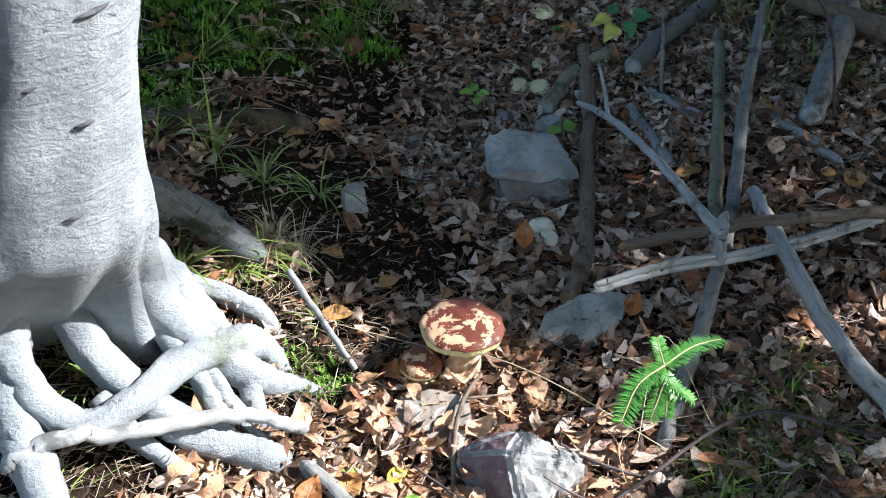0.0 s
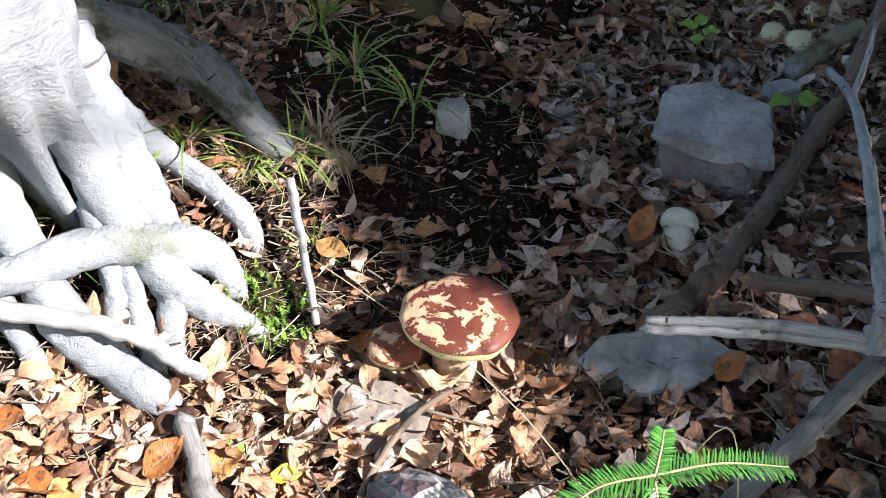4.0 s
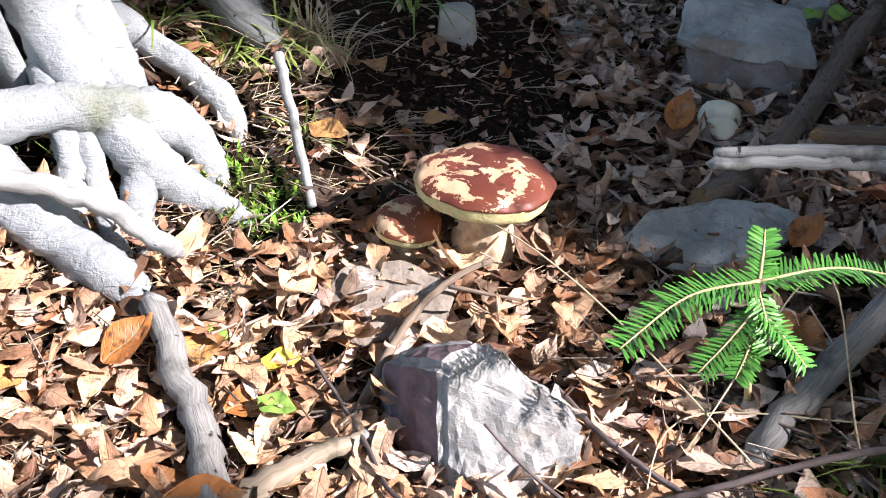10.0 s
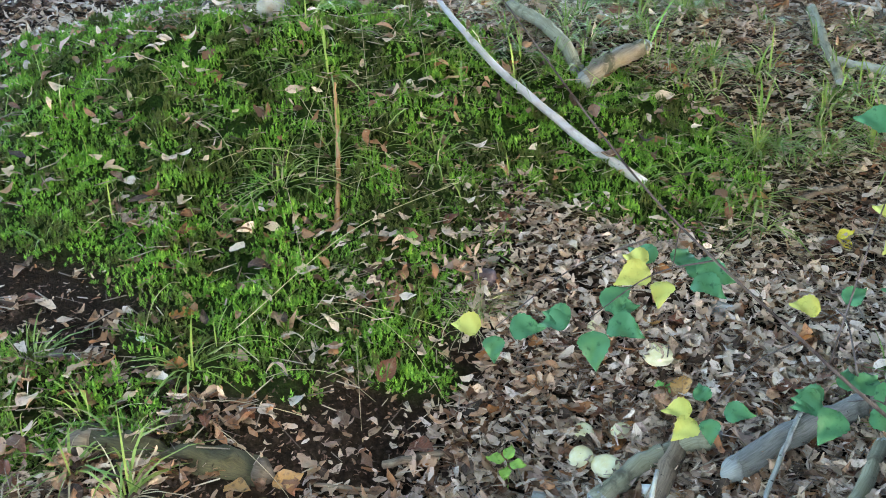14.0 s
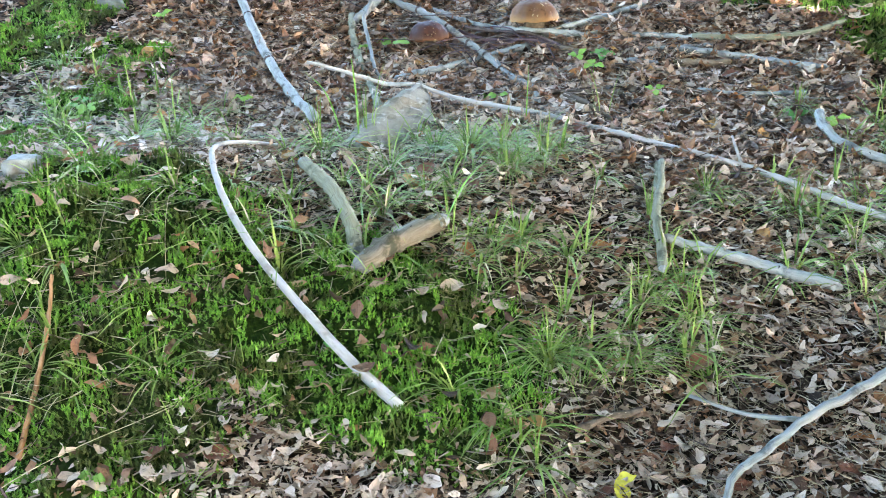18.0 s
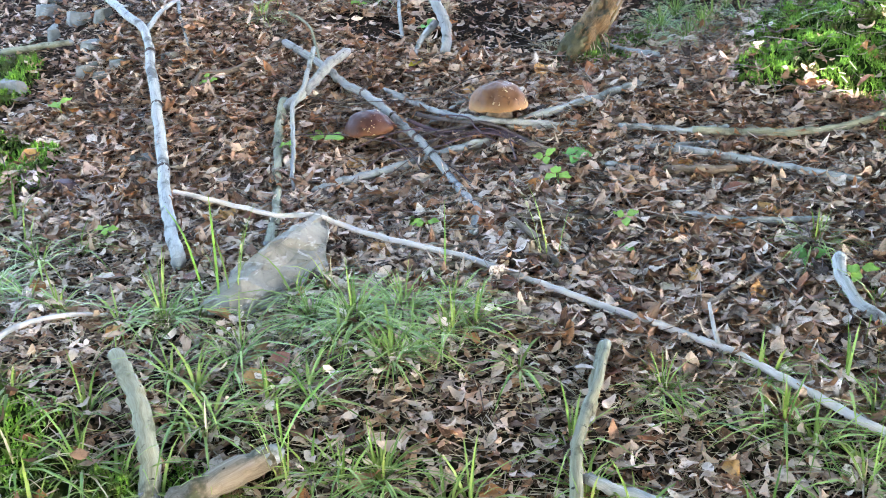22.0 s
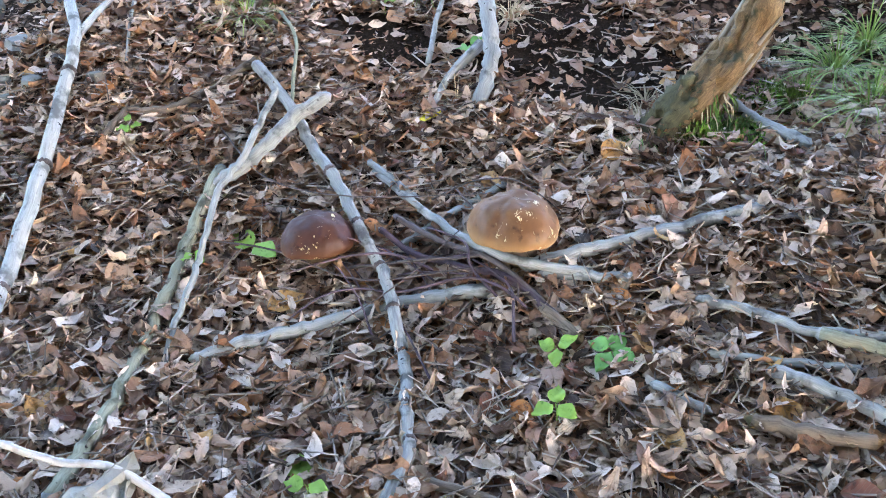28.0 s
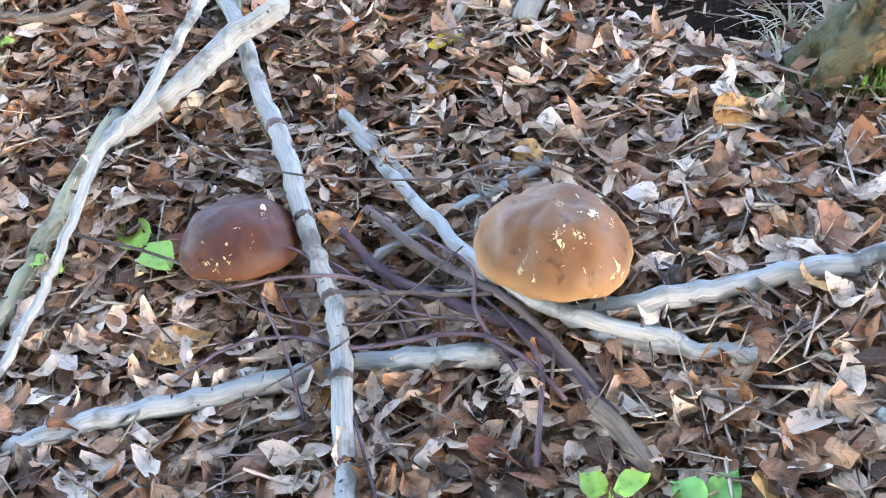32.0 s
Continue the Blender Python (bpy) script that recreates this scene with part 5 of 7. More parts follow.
# round the first mushrooms
stick("branch", "weathered grey stick half under leaves", [(-0.27, 1.22), (-0.17, 1.12), (-0.11, 1.05), (-0.06, 0.94)], 0.018, 0.022, OLD_WOOD, 0.008, rough=0.22, sides=11, group=G)
stick("branch", "pale splintered wood on leaves", [(0.05, 1.145), (-0.01, 1.09), (-0.07, 1.01)], 0.010, 0.018, TAN_WOOD, 0.004, rough=0.4, group=G)
stick("branch", "thin dark branch bowed round a stone", [(-0.05, 1.22, 0.03), (0.05, 1.135, 0.02), (0.12, 1.06, 0.03), (0.22, 1.045, 0.05), (0.32, 1.07, 0.04), (0.41, 1.11, 0.03), (0.50, 1.15, 0.03), (0.59, 1.185, 0.035), (0.68, 1.20, 0.04), (0.76, 1.19, 0.035), (0.95, 1.10, 0.02)], 0.0026, 0.0052, TWIG_WOOD, side_twigs=[([(0.32, 1.07, 0.04), (0.26, 1.095, 0.06), (0.20, 1.115, 0.10)], 0.003)], group=G)
stick("twig", "dark forked twig against a stone", [(0.135, 1.42, 0.04), (0.09, 1.37, 0.04), (0.05, 1.29, 0.03), (0.03, 1.19, 0.01), (0.02, 1.12)], 0.004, 0.008, BROWN_WOOD, side_twigs=[([(0.09, 1.365, 0.04), (0.19, 1.375, 0.03)], 0.0035)], group=G)
stick("twig", "dark twig beside a stone", [(0.255, 1.26, 0.02), (0.33, 1.19, 0.02), (0.43, 1.13, 0.01)], 0.004, 0.004, TWIG_WOOD, group=G)
stick("twig", "pale twig leaning from the bank", [(-0.272, 1.655, 0.07), (-0.22, 1.58, 0.04), (-0.145, 1.465, 0.005)], 0.009, 0.007, GREY_WOOD, group=G)
stick("branch", "bleached dead branch lying over roots", [(-0.80, 1.15, 0.05), (-0.72, 1.18, 0.08), (-0.58, 1.21, 0.08), (-0.45, 1.255, 0.08), (-0.36, 1.275, 0.07), (-0.27, 1.29, 0.03)], 0.018, 0.014, GREY_WOOD, sides=11, group=G)
stick("stem", "long dry grass stalk over the leaves", [(-0.18, 1.545, 0.05), (0.02, 1.49, 0.055), (0.16, 1.41, 0.10), (0.31, 1.33, 0.07), (0.49, 1.18, 0.02)], 0.0009, 0.0014, STRAW, 0, 5, 0.02, group="dry stalks")
stick("stem", "dry grass stalk on leaves", [(0.38, 1.05, 0.02), (0.41, 1.23, 0.02), (0.62, 1.25, 0.02)], 0.0012, 0.0012, STRAW, 0, 5, 0.02, group="dry stalks")
stick("stem", "dry grass stalk on leaves", [(0.42, 1.18, 0.03), (0.55, 1.4, 0.10), (0.6, 1.2, 0.03)], 0.0012, 0.0012, STRAW, 0, 5, 0.02, group="dry stalks")
stick("stem", "long dry grass stalk over moss", [(0.04, 3.40, 0.05), (-0.20, 3.05, 0.12), (-0.42, 2.72, 0.02)], 0.0010, 0.0014, STRAW, 0, 5, 0.02, group="dry stalks")
stick("log", "dark mossy rotten log sunk in the bank", [(-0.62, 2.28), (-0.42, 2.32), (-0.2, 2.37)], 0.05, 0.04, MOSSY_WOOD, -0.065, rough=0.8, sides=12, group=G)


def stalks():
    """Long thin dry stems arching over the bank."""
    rng = np.random.RandomState(77)
    for i in range(22):
        x, y, a, ln = rng.uniform(-1.0, 0.25), rng.uniform(2.2, 3.7), rng.uniform(0, 6.28), rng.uniform(0.22, 0.48)
        c, s, h = math.cos(a) * ln, math.sin(a) * ln, rng.uniform(0.02, 0.09)
        stick("stem", "long dry grass stalk arching over moss", [(x, y, 0.0), (x + c * 0.3, y + s * 0.3, h), (x + c * 0.7, y + s * 0.7, h * 0.9), (x + c, y + s, 0.01)], 0.0006, 0.0010, STRAW, 0, 5, 0.02, group="dry stalks")


stalks()


def ragged(me, deep, along=(9, 3, 3)):
    """Splintered, uneven surface on a tube: ridges that run along it."""
    me.update()
    for v in me.vertices:
        q = Vector((v.co.x * 34, v.co.y * 12, v.co.z * 12))
        k = noise.noise(q) * 0.7 + abs(noise.noise(q * 2.3)) * 0.8 + noise.noise(v.co * 90) * 0.35
        v.co += v.normal * deep * (k - 0.25)
    return me


def build_snag():
    x, y = 0.46, 7.03
    snag = tagged(new("rotten_stump"), "rotten orange broken stump leaning from the soil", "stump")
    snag.location = (x, y, gz(x, y))
    bpy.context.view_layer.update()
    part("wood", ragged(tube("wood", spline([(-0.02, -0.05, -0.04), (0.03, 0.08, 0.08), (0.08, 0.26, 0.20), (0.10, 0.42, 0.36), (0.11, 0.55, 0.50)], 14), [0.066, 0.062, 0.052, 0.038, 0.012], ROTTEN, 40, 0.25, 3), 0.035), snag, "crumbling orange wood")
    part("mossy_foot", ragged(tube("mossy_foot", spline([(-0.05, -0.07, -0.06), (0.0, 0.02, 0.06), (0.03, 0.10, 0.12)], 12), [0.062, 0.058, 0.040], MOSSY_WOOD, 36, 0.3, 4), 0.035), snag, "dark mossy foot")
    part("splinter", tube("splinter", spline([(-0.05, 0.10, 0.04), (0.0, 0.26, 0.18), (0.04, 0.36, 0.30)], 5), [0.03, 0.018, 0.006], ROTTEN, 8, 0.4, 6), snag)

    rng = np.random.RandomState(8)
    for i in range(90):
        a, s0 = rng.uniform(2.4, 6.2), rng.uniform(0.02, 0.22)
        r, ln = 0.082, rng.uniform(0.05, 0.11)
        foot = np.array([0.02 + 0.10 * s0 + math.cos(a) * r, 0.5 * s0 + math.sin(a) * r * 0.7, 0.44 * s0 + 0.03 + math.sin(a) * r * 0.2])
        tip = foot + np.array([math.cos(a) * 0.03, math.sin(a) * 0.03, -ln])
        part("hanging_blade", tube("hanging_blade", spline([foot, (foot + tip) / 2 + (math.cos(a) * 0.012, math.sin(a) * 0.012, 0.01), tip], 3), [0.0028, 0.0022, 0.0007], STRAW if i % 4 == 0 else DEEP_GRASS, 4, 0.1, i), snag)
    for i in range(16):
        a, s0 = rng.uniform(0, 6.28), rng.uniform(0.0, 0.5)
        r = 0.062 - 0.03 * s0
        side = np.array([math.cos(a) * r, math.sin(a) * r * 0.7, math.sin(a) * r * 0.7])
        foot, tip = np.array([0.02 + 0.10 * s0, 0.5 * s0, 0.44 * s0]), np.array([0.03 + 0.10 * (s0 + 0.4), 0.02 + 0.5 * (s0 + 0.4), 0.44 * (s0 + 0.4)])
        part("splinter", tube("splinter", spline([foot + side, (foot + tip) / 2 + side * 1.12, tip + side * rng.uniform(0.9, 1.5)], 4), [0.010, 0.009, 0.002], ROTTEN if i % 3 else TAN_WOOD, 6, 0.5, i), snag)


build_snag()


def bramble():
    """A tangle of thin dark purplish shoots between the two mushrooms."""
    rng = np.random.RandomState(15)
    for i in range(9):
        x, y = rng.uniform(-0.20, 0.20), rng.uniform(6.02, 6.28)
        a, ln = rng.uniform(-0.6, 0.5), rng.uniform(0.20, 0.46)
        c, s, h = math.cos(a) * ln, math.sin(a) * ln, rng.uniform(0.02, 0.08)
        k = rng.uniform(-0.06, 0.06)
        stick("twig", "thin dark purplish shoot tangled over leaves", [(x, y, 0.01), (x + c * 0.35 - s * k, y + s * 0.35 + c * k, h), (x + c * 0.7 + s * k, y + s * 0.7, h * 0.8), (x + c, y + s, 0.005)], 0.0018, 0.0032, PURPLE_TWIG, 0, 6, 0.2, group="purple shoots")


bramble()
for pts in ([(-0.051, 5.894, 0.02), (-0.008, 5.979, 0.05), (0.059, 6.046, 0.055), (0.159, 6.097, 0.05), (0.288, 6.195, 0.055), (0.389, 6.207, 0.05), (0.472, 6.202, 0.02)],
            [(-0.159, 6.005, 0.02), (-0.067, 6.063, 0.055), (0.006, 6.128, 0.065), (0.085, 6.184, 0.06), (0.176, 6.211, 0.03)],
            [(0.07, 6.33, 0.02), (0.115, 6.30, 0.06), (0.23, 6.283, 0.065), (0.29, 6.226, 0.06), (0.385, 6.203, 0.02)],
            [(0.262, 6.273, 0.03), (0.356, 6.237, 0.05), (0.424, 6.208, 0.045), (0.50, 6.10, 0.02)]):
    stick("twig", "long dark purplish shoot arching over sticks", pts, 0.0026, 0.0042, PURPLE_TWIG, 0, 6, 0.2, group="purple shoots")
stick("branch", "peeling purplish rotten stick among thin shoots", [(-0.02, 6.24, 0.03), (0.10, 6.23, 0.03), (0.22, 6.25, 0.02), (0.39, 6.26, 0.01), (0.57, 6.21, 0.0)], 0.008, 0.012, PURPLE_TWIG, rough=0.4, group=G)


# ---- mushrooms ----
def bolete(label, x, y, cap_z, r, h, skin, stem_r, tilt, seed, eat=0.004, off=(0, 0), group="", deep=0.012, stalk=STEM):
    z = gz(x, y)
    ob = tagged(new("bolete_mushroom"), label, "mushroom", group)
    ob.location = (x, y, z)
    bpy.context.view_layer.update()
    top = cap_z - z
    part("stem", lathe("stem", [(stem_r * 1.15, -0.02), (stem_r * 1.25, top * 0.25), (stem_r * 1.05, top * 0.6), (stem_r * 0.95, top + h * 0.2)], stalk, (0, 0, 0), wob=0.10, seed=seed), ob, "stout cream stem")
    prof = [(0.001, h), (r * 0.38, h * 0.95), (r * 0.68, h * 0.78), (r * 0.90, h * 0.46), (r * 0.985, h * 0.18), (r, 0.04 * h), (r * 0.975, -h * 0.05)]
    part("cap", lathe("cap", prof, skin, (off[0], off[1], top), tilt, 0.08, seed + 1, 72, 0, eat), ob, "brown cap nibbled by slugs")
    under = [(r * 0.985, -h * 0.03), (r * 0.9, -deep), (r * 0.6, -deep * 0.7), (stem_r * 0.7, h * 0.05)]
    part("pore_layer", lathe("pore_layer", under, PORES, (off[0], off[1], top), tilt, 0.08, seed + 1, 72), ob, "yellowish pore layer")
    return ob


bolete("large bolete with a brown cap eaten down to pale flesh", 0.106, 1.50, 0.224, 0.098, 0.027, CAP, 0.038, (0.04, 0.10), 3, 0.010, group="boletes by the beech", deep=0.022)
bolete("small reddish bolete beside the large one", 0.003, 1.46, 0.157, 0.048, 0.034, CAP_SMALL, 0.022, (0.10, 0.16), 8, 0.003, group="boletes by the beech")
bolete("dark brown bolete with pale slug marks beside a branch", -0.140, 6.120, 1.240, 0.099, 0.084, CAP_DARK, 0.040, (-0.04, -0.05), 14, 0.013, group="boletes under sticks", deep=0.003, stalk=SHADED_STEM)
bolete("large tan-brown bolete behind a leaning stick", 0.344, 6.345, 1.314, 0.115, 0.097, CAP_BROWN, 0.048, (-0.04, -0.05), 21, 0.014, group="boletes under sticks", deep=0.003, stalk=SHADED_STEM)


def small_mushroom(label, x, y, r, h, tall, skin, seed, tilt=(0.15, 0.0), lift=0.0, group="small pale mushrooms"):
    ob = tagged(new("pale_mushroom"), label, "mushroom", group)
    ob.location = (x, y, gz(x, y) + lift)
    bpy.context.view_layer.update()
    part("stem", lathe("stem", [(r * 0.22, -0.02), (r * 0.2, tall * 0.5), (r * 0.2, tall + h * 0.3)], CREAM, (0, 0, 0), wob=0.05, seed=seed, seg=12), ob)
    part("cap", lathe("cap", [(0.001, h), (r * 0.5, h * 0.9), (r * 0.85, h * 0.5), (r, 0), (r * 0.9, -h * 0.1), (r * 0.25, h * 0.25)], skin, (0, 0, tall), tilt, 0.08, seed + 1, 28, 0, 0.002), ob)


small_mushroom("cream mushroom cap on dry leaves", 0.415, 1.955, 0.037, 0.028, 0.036, CREAM, 1, (0.25, 0.0))
small_mushroom("cream mushroom cap touching another", 0.42, 1.905, 0.034, 0.026, 0.030, CREAM, 2, (0.25, 0.05))
for i, (x, y, r) in enumerate([(0.595, 2.68, 0.036), (0.53, 2.70, 0.033), (0.525, 2.775, 0.026), (0.62, 2.785, 0.026), (0.69, 3.03, 0.042), (0.51, 3.09, 0.026)]):
    small_mushroom("pale yellow mushroom on leaf litter", x, y, r, r * 0.42, 0.03, SULPHUR, 30 + i, (0.35, 0.1 * (i % 3 - 1)))


# ---- plants ----
def blade_leaf(name, at, length, width, yaw, pitch, roll, material, curl=0.1, fold=0.15, face=0.0, teeth=False):
    """One leaf with a folded midrib and a short stalk."""
    s = np.linspace(0, 1, 7)
    w = width / 2 * np.array([0.12, 0.74, 1.0, 0.98, 0.76, 0.42, 0.03])
    if teeth:
        s2 = np.linspace(0, 1, 15)
        w = np.interp(s2, [0, 0.06, 0.2, 0.36, 0.6, 0.85, 1], width / 2 * np.array([0.10, 0.62, 0.98, 1.0, 0.70, 0.24, 0.02])) * (1 - 0.11 * (np.arange(15) % 2))
        s = s2
    rows = []
    uv = []
    for a, b in zip(s, w):
        for k in (-1, -0.5, 0, 0.5, 1):
            rows.append((a * length, k * b, fold * abs(k) * b + curl * length * (a - 0.4) ** 2 + 0.004 * math.sin(a * 9 + k * 3)))
            uv.append((a, k * b / width * 2))
    f = [(i * 5 + j, i * 5 + j + 1, (i + 1) * 5 + j + 1, (i + 1) * 5 + j) for i in range(len(s) - 1) for j in range(4)]
    m = Matrix.Translation(at) @ Matrix.Rotation(face, 4, "X") @ Euler((roll, pitch, yaw)).to_matrix().to_4x4()
    mm = np.array(m)
    v = np.array(rows) @ mm[:3, :3].T + mm[:3, 3]
    return from_arrays(name, v, f, material, uv, True)


def fallen_leaf(label, x, y, length, width, yaw, material, lift=0.02, pitch=0.0, roll=0.0, curl=0.3, group="bright fallen leaves"):
    me = blade_leaf("fallen_leaf", (0, 0, 0), length, width, yaw, pitch, roll, material, curl, 0.35)
    ob = tagged(new("fallen_leaf", me), label, "leaf", group)
    ob.location = (x, y, gz(x, y) + lift)


for lab, x, y, ln, wd, yaw, m, lift, pt, rl in [
        ("amber beech leaf by the roots", -0.205, 1.61, 0.075, 0.042, -0.2, AMBER, 0.03, 0.0, 0.5), ("orange beech leaf upright on litter", -0.29, 1.13, 0.085, 0.055, 1.0, RUST, 0.03, -0.5, 0.3),
        ("bright yellow leaf on brown leaves", -0.11, 1.20, 0.05, 0.035, 0.4, YELLOW, 0.04, 0, 0.2), ("fresh green leaf on brown leaves", -0.09, 1.145, 0.055, 0.034, -0.1, LIME, 0.045, 0, 0.3), ("large rust-brown leaf on litter", -0.13, 1.13, 0.10, 0.055, 0.9, RUST, 0.025, 0, 0.2),
        ("shiny orange beech leaf on a stick", -0.13, 0.985, 0.095, 0.048, 0.25, RUST, 0.05, -0.1, 0.4), ("rust-coloured leaf under the fir seedling", 0.52, 1.43, 0.08, 0.05, -0.8, RUST, 0.03, 0.2, 0.3), ("dark red leaf in grass", 0.66, 1.34, 0.085, 0.045, -0.5, DARKRED, 0.03, 0, 0.4),
        ] + [("rust leaf beside the slate slab", 0.53, 1.56, 0.07, 0.045, 0.9, RUST, 0.04, -0.5, 0.2), ("rust leaf behind the slate slab", 0.34, 1.86, 0.085, 0.05, 1.3, RUST, 0.04, -0.6, 0.2), ("yellow-green leaf on litter", -0.17, 1.22, 0.04, 0.025, 2.6, LIME, 0.03, 0, 0.2),
        ("bright yellow leaf on shaded litter", 1.185, 3.688, 0.06, 0.05, 0.4, YELLOW, 0.03, -0.3, 0.1), ("bright yellow leaf on shaded litter", 1.224, 3.644, 0.06, 0.05, 2.4, YELLOW, 0.03, -0.3, 0.1), ("orange-brown leaf at the bank", 0.20, 2.92, 0.09, 0.06, 0.2, RUST, 0.02, 0, 0.1), ("rust leaf on moss", 0.44, 3.70, 0.06, 0.045, 0.5, RUST, 0.03, 0, 0.1), ("brown leaf on dark soil", -0.02, 2.74, 0.08, 0.06, 1.1, DARKRED, 0.03, -0.6, 0.3),
        ] + [("orange leaf under the bank", -0.62, 2.72, 0.08, 0.05, 0.4, RUST, 0.02, 0, 0.2), ("rust leaf on litter", -0.55, 2.56, 0.07, 0.05, 0.1, RUST, 0.02, 0, 0.2), ("pale leaf on dark soil", -0.15, 2.33, 0.08, 0.06, 0.8, AMBER, 0.03, 0, 0.2),
        ("round rust leaf on litter", -0.14, 6.57, 0.075, 0.07, 0.8, RUST, 0.02, -0.3, 0.1), ("rust leaf on a stick end", 0.77, 6.66, 0.09, 0.065, 0.6, RUST, 0.04, 0.1, 0.2), ("rust leaf on litter", -0.52, 6.73, 0.08, 0.05, 0.0, RUST, 0.02, 0, 0.2),
        ] + [("yellow leaf by a root", -0.20, 6.66, 0.07, 0.04, 0.9, YELLOW, 0.03, -0.2, 0.2), ("amber leaf before a mushroom", -0.13, 5.90, 0.11, 0.075, 1.2, AMBER, 0.03, 0, 0.2), ("tan curled leaf on litter", 0.91, 6.03, 0.09, 0.06, -0.4, AMBER, 0.03, 0, 0.4),
        ("rust leaf on litter", 1.28, 6.07, 0.085, 0.06, 0.3, DARKRED, 0.03, -0.2, 0.2), ("rust leaf in grass", 0.05, 3.97, 0.06, 0.045, 0.3, RUST, 0.03, -0.3, 0.1), ("rust leaf beside grass", 0.98, 4.42, 0.07, 0.05, 0.6, RUST, 0.03, 0, 0.1),
        ] + [("brown leaf on litter", 1.32, 4.10, 0.09, 0.07, 0.2, DARKRED, 0.03, -0.2, 0.3), ("orange leaf on moss", 1.36, 7.18, 0.06, 0.04, 0.2, RUST, 0.03, -0.3, 0.1), ("rust leaf on litter", 0.30, 6.01, 0.10, 0.08, 0.5, RUST, 0.02, 0, 0.1), ("rust leaf on litter", 0.02, 5.60, 0.08, 0.06, 0.2, RUST, 0.02, 0, 0.1),
        ("yellow-green round leaf on litter", 0.27, 5.54, 0.075, 0.06, 0.3, LIME, 0.03, 0.2, 0.2), ("dark rust leaf on litter", -0.25, 5.39, 0.09, 0.06, 0.2, DARKRED, 0.02, 0, 0.1), ("dark rust leaf on litter", -0.14, 5.45, 0.09, 0.06, 1.2, DARKRED, 0.02, 0, 0.1)]:
    fallen_leaf(lab, x, y, ln, wd, yaw, m, lift, pt, rl)


def needle_twig(name, points, r, count, length, parent, droop=0.3, label=""):
    """A fir shoot: a thin axis with two combs of flat needles."""
    path = spline(points, 8)
    twig = part(name, tube(name, path, [r, r * 0.5], FIR_WOOD, 6, 0.05, count), parent, label)
    rng = np.random.RandomState(count)
    V, F = [], []
    d = np.gradient(path, axis=0)
    for i in range(count):
        f = (i + 0.5) / count * (len(path) - 1)
        k = int(f)
        p = path[k] + (path[min(k + 1, len(path) - 1)] - path[k]) * (f - k)
        t = d[k] / np.linalg.norm(d[k])
        side = np.cross(t, (0, 0, 1))
        side /= np.linalg.norm(side)
        up = np.cross(side, t)
        for sg in (-1, 1):
            for lay in (0, 1):
                ln = length * rng.uniform(0.8, 1.1) * (0.55 + 0.45 * min(1, 4 * (1 - i / count) + 0.2))
                w = sg * side * 0.85 + t * rng.uniform(0.25, 0.5) + up * (rng.uniform(-0.1, 0.2) + 0.35 * lay - droop * 0.4)
                w /= np.linalg.norm(w)
                b = np.cross(w, up)
                b /= np.linalg.norm(b)
                b = b * 0.0011
                n = len(V)
                V += [p - b, p + b, p + w * ln * 0.55 + b * 1.25 - up * 0.001, p + w * ln * 0.55 - b * 1.25 - up * 0.001, p + w * ln * 0.97 + b * 0.6 - up * 0.003, p + w * ln * 0.97 - b * 0.6 - up * 0.003]
                F += [(n, n + 1, n + 2, n + 3), (n + 3, n + 2, n + 4, n + 5)]
    part("needles", from_arrays("needles", V, F, NEEDLE), twig)


def build_fir():
    x, y = 0.49, 1.30
    fir = tagged(new("fir_seedling"), "small green fir seedling growing beside a grey log", "seedling")
    z = gz(x, y)
    fir.location = (x, y, z)
    bpy.context.view_layer.update()

    def at(px, py, pz):
        return (px - x, py - y, pz - z)
    part("stem", tube("stem", spline([(0, 0, -0.01), at(0.475, 1.25, 0.15), at(0.462, 1.19, 0.298)], 5), [0.005, 0.003], FIR_WOOD, 7, 0.05, 2), fir)
    needle_twig("shoot", [at(0.462, 1.19, 0.298), at(0.394, 1.15, 0.290), at(0.337, 1.08, 0.262)], 0.0022, 36, 0.030, fir)
    needle_twig("shoot", [at(0.462, 1.19, 0.298), at(0.54, 1.233, 0.303), at(0.630, 1.285, 0.274)], 0.0022, 38, 0.028, fir)
    needle_twig("shoot", [at(0.462, 1.19, 0.298), at(0.463, 1.22, 0.315), at(0.462, 1.24, 0.332)], 0.002, 16, 0.020, fir)
    needle_twig("shoot", [at(0.464, 1.18, 0.272), at(0.44, 1.15, 0.245), at(0.415, 1.12, 0.222)], 0.0018, 18, 0.021, fir)
    needle_twig("shoot", [at(0.466, 1.18, 0.262), at(0.46, 1.15, 0.235), at(0.452, 1.13, 0.215)], 0.0018, 16, 0.020, fir)
    needle_twig("shoot", [at(0.468, 1.18, 0.270), at(0.495, 1.165, 0.250), at(0.519, 1.15, 0.230)], 0.0018, 18, 0.021, fir)
    needle_twig("shoot", [at(0.464, 1.19, 0.285), at(0.475, 1.17, 0.262), at(0.482, 1.15, 0.240)], 0.0016, 14, 0.020, fir)


build_fir()


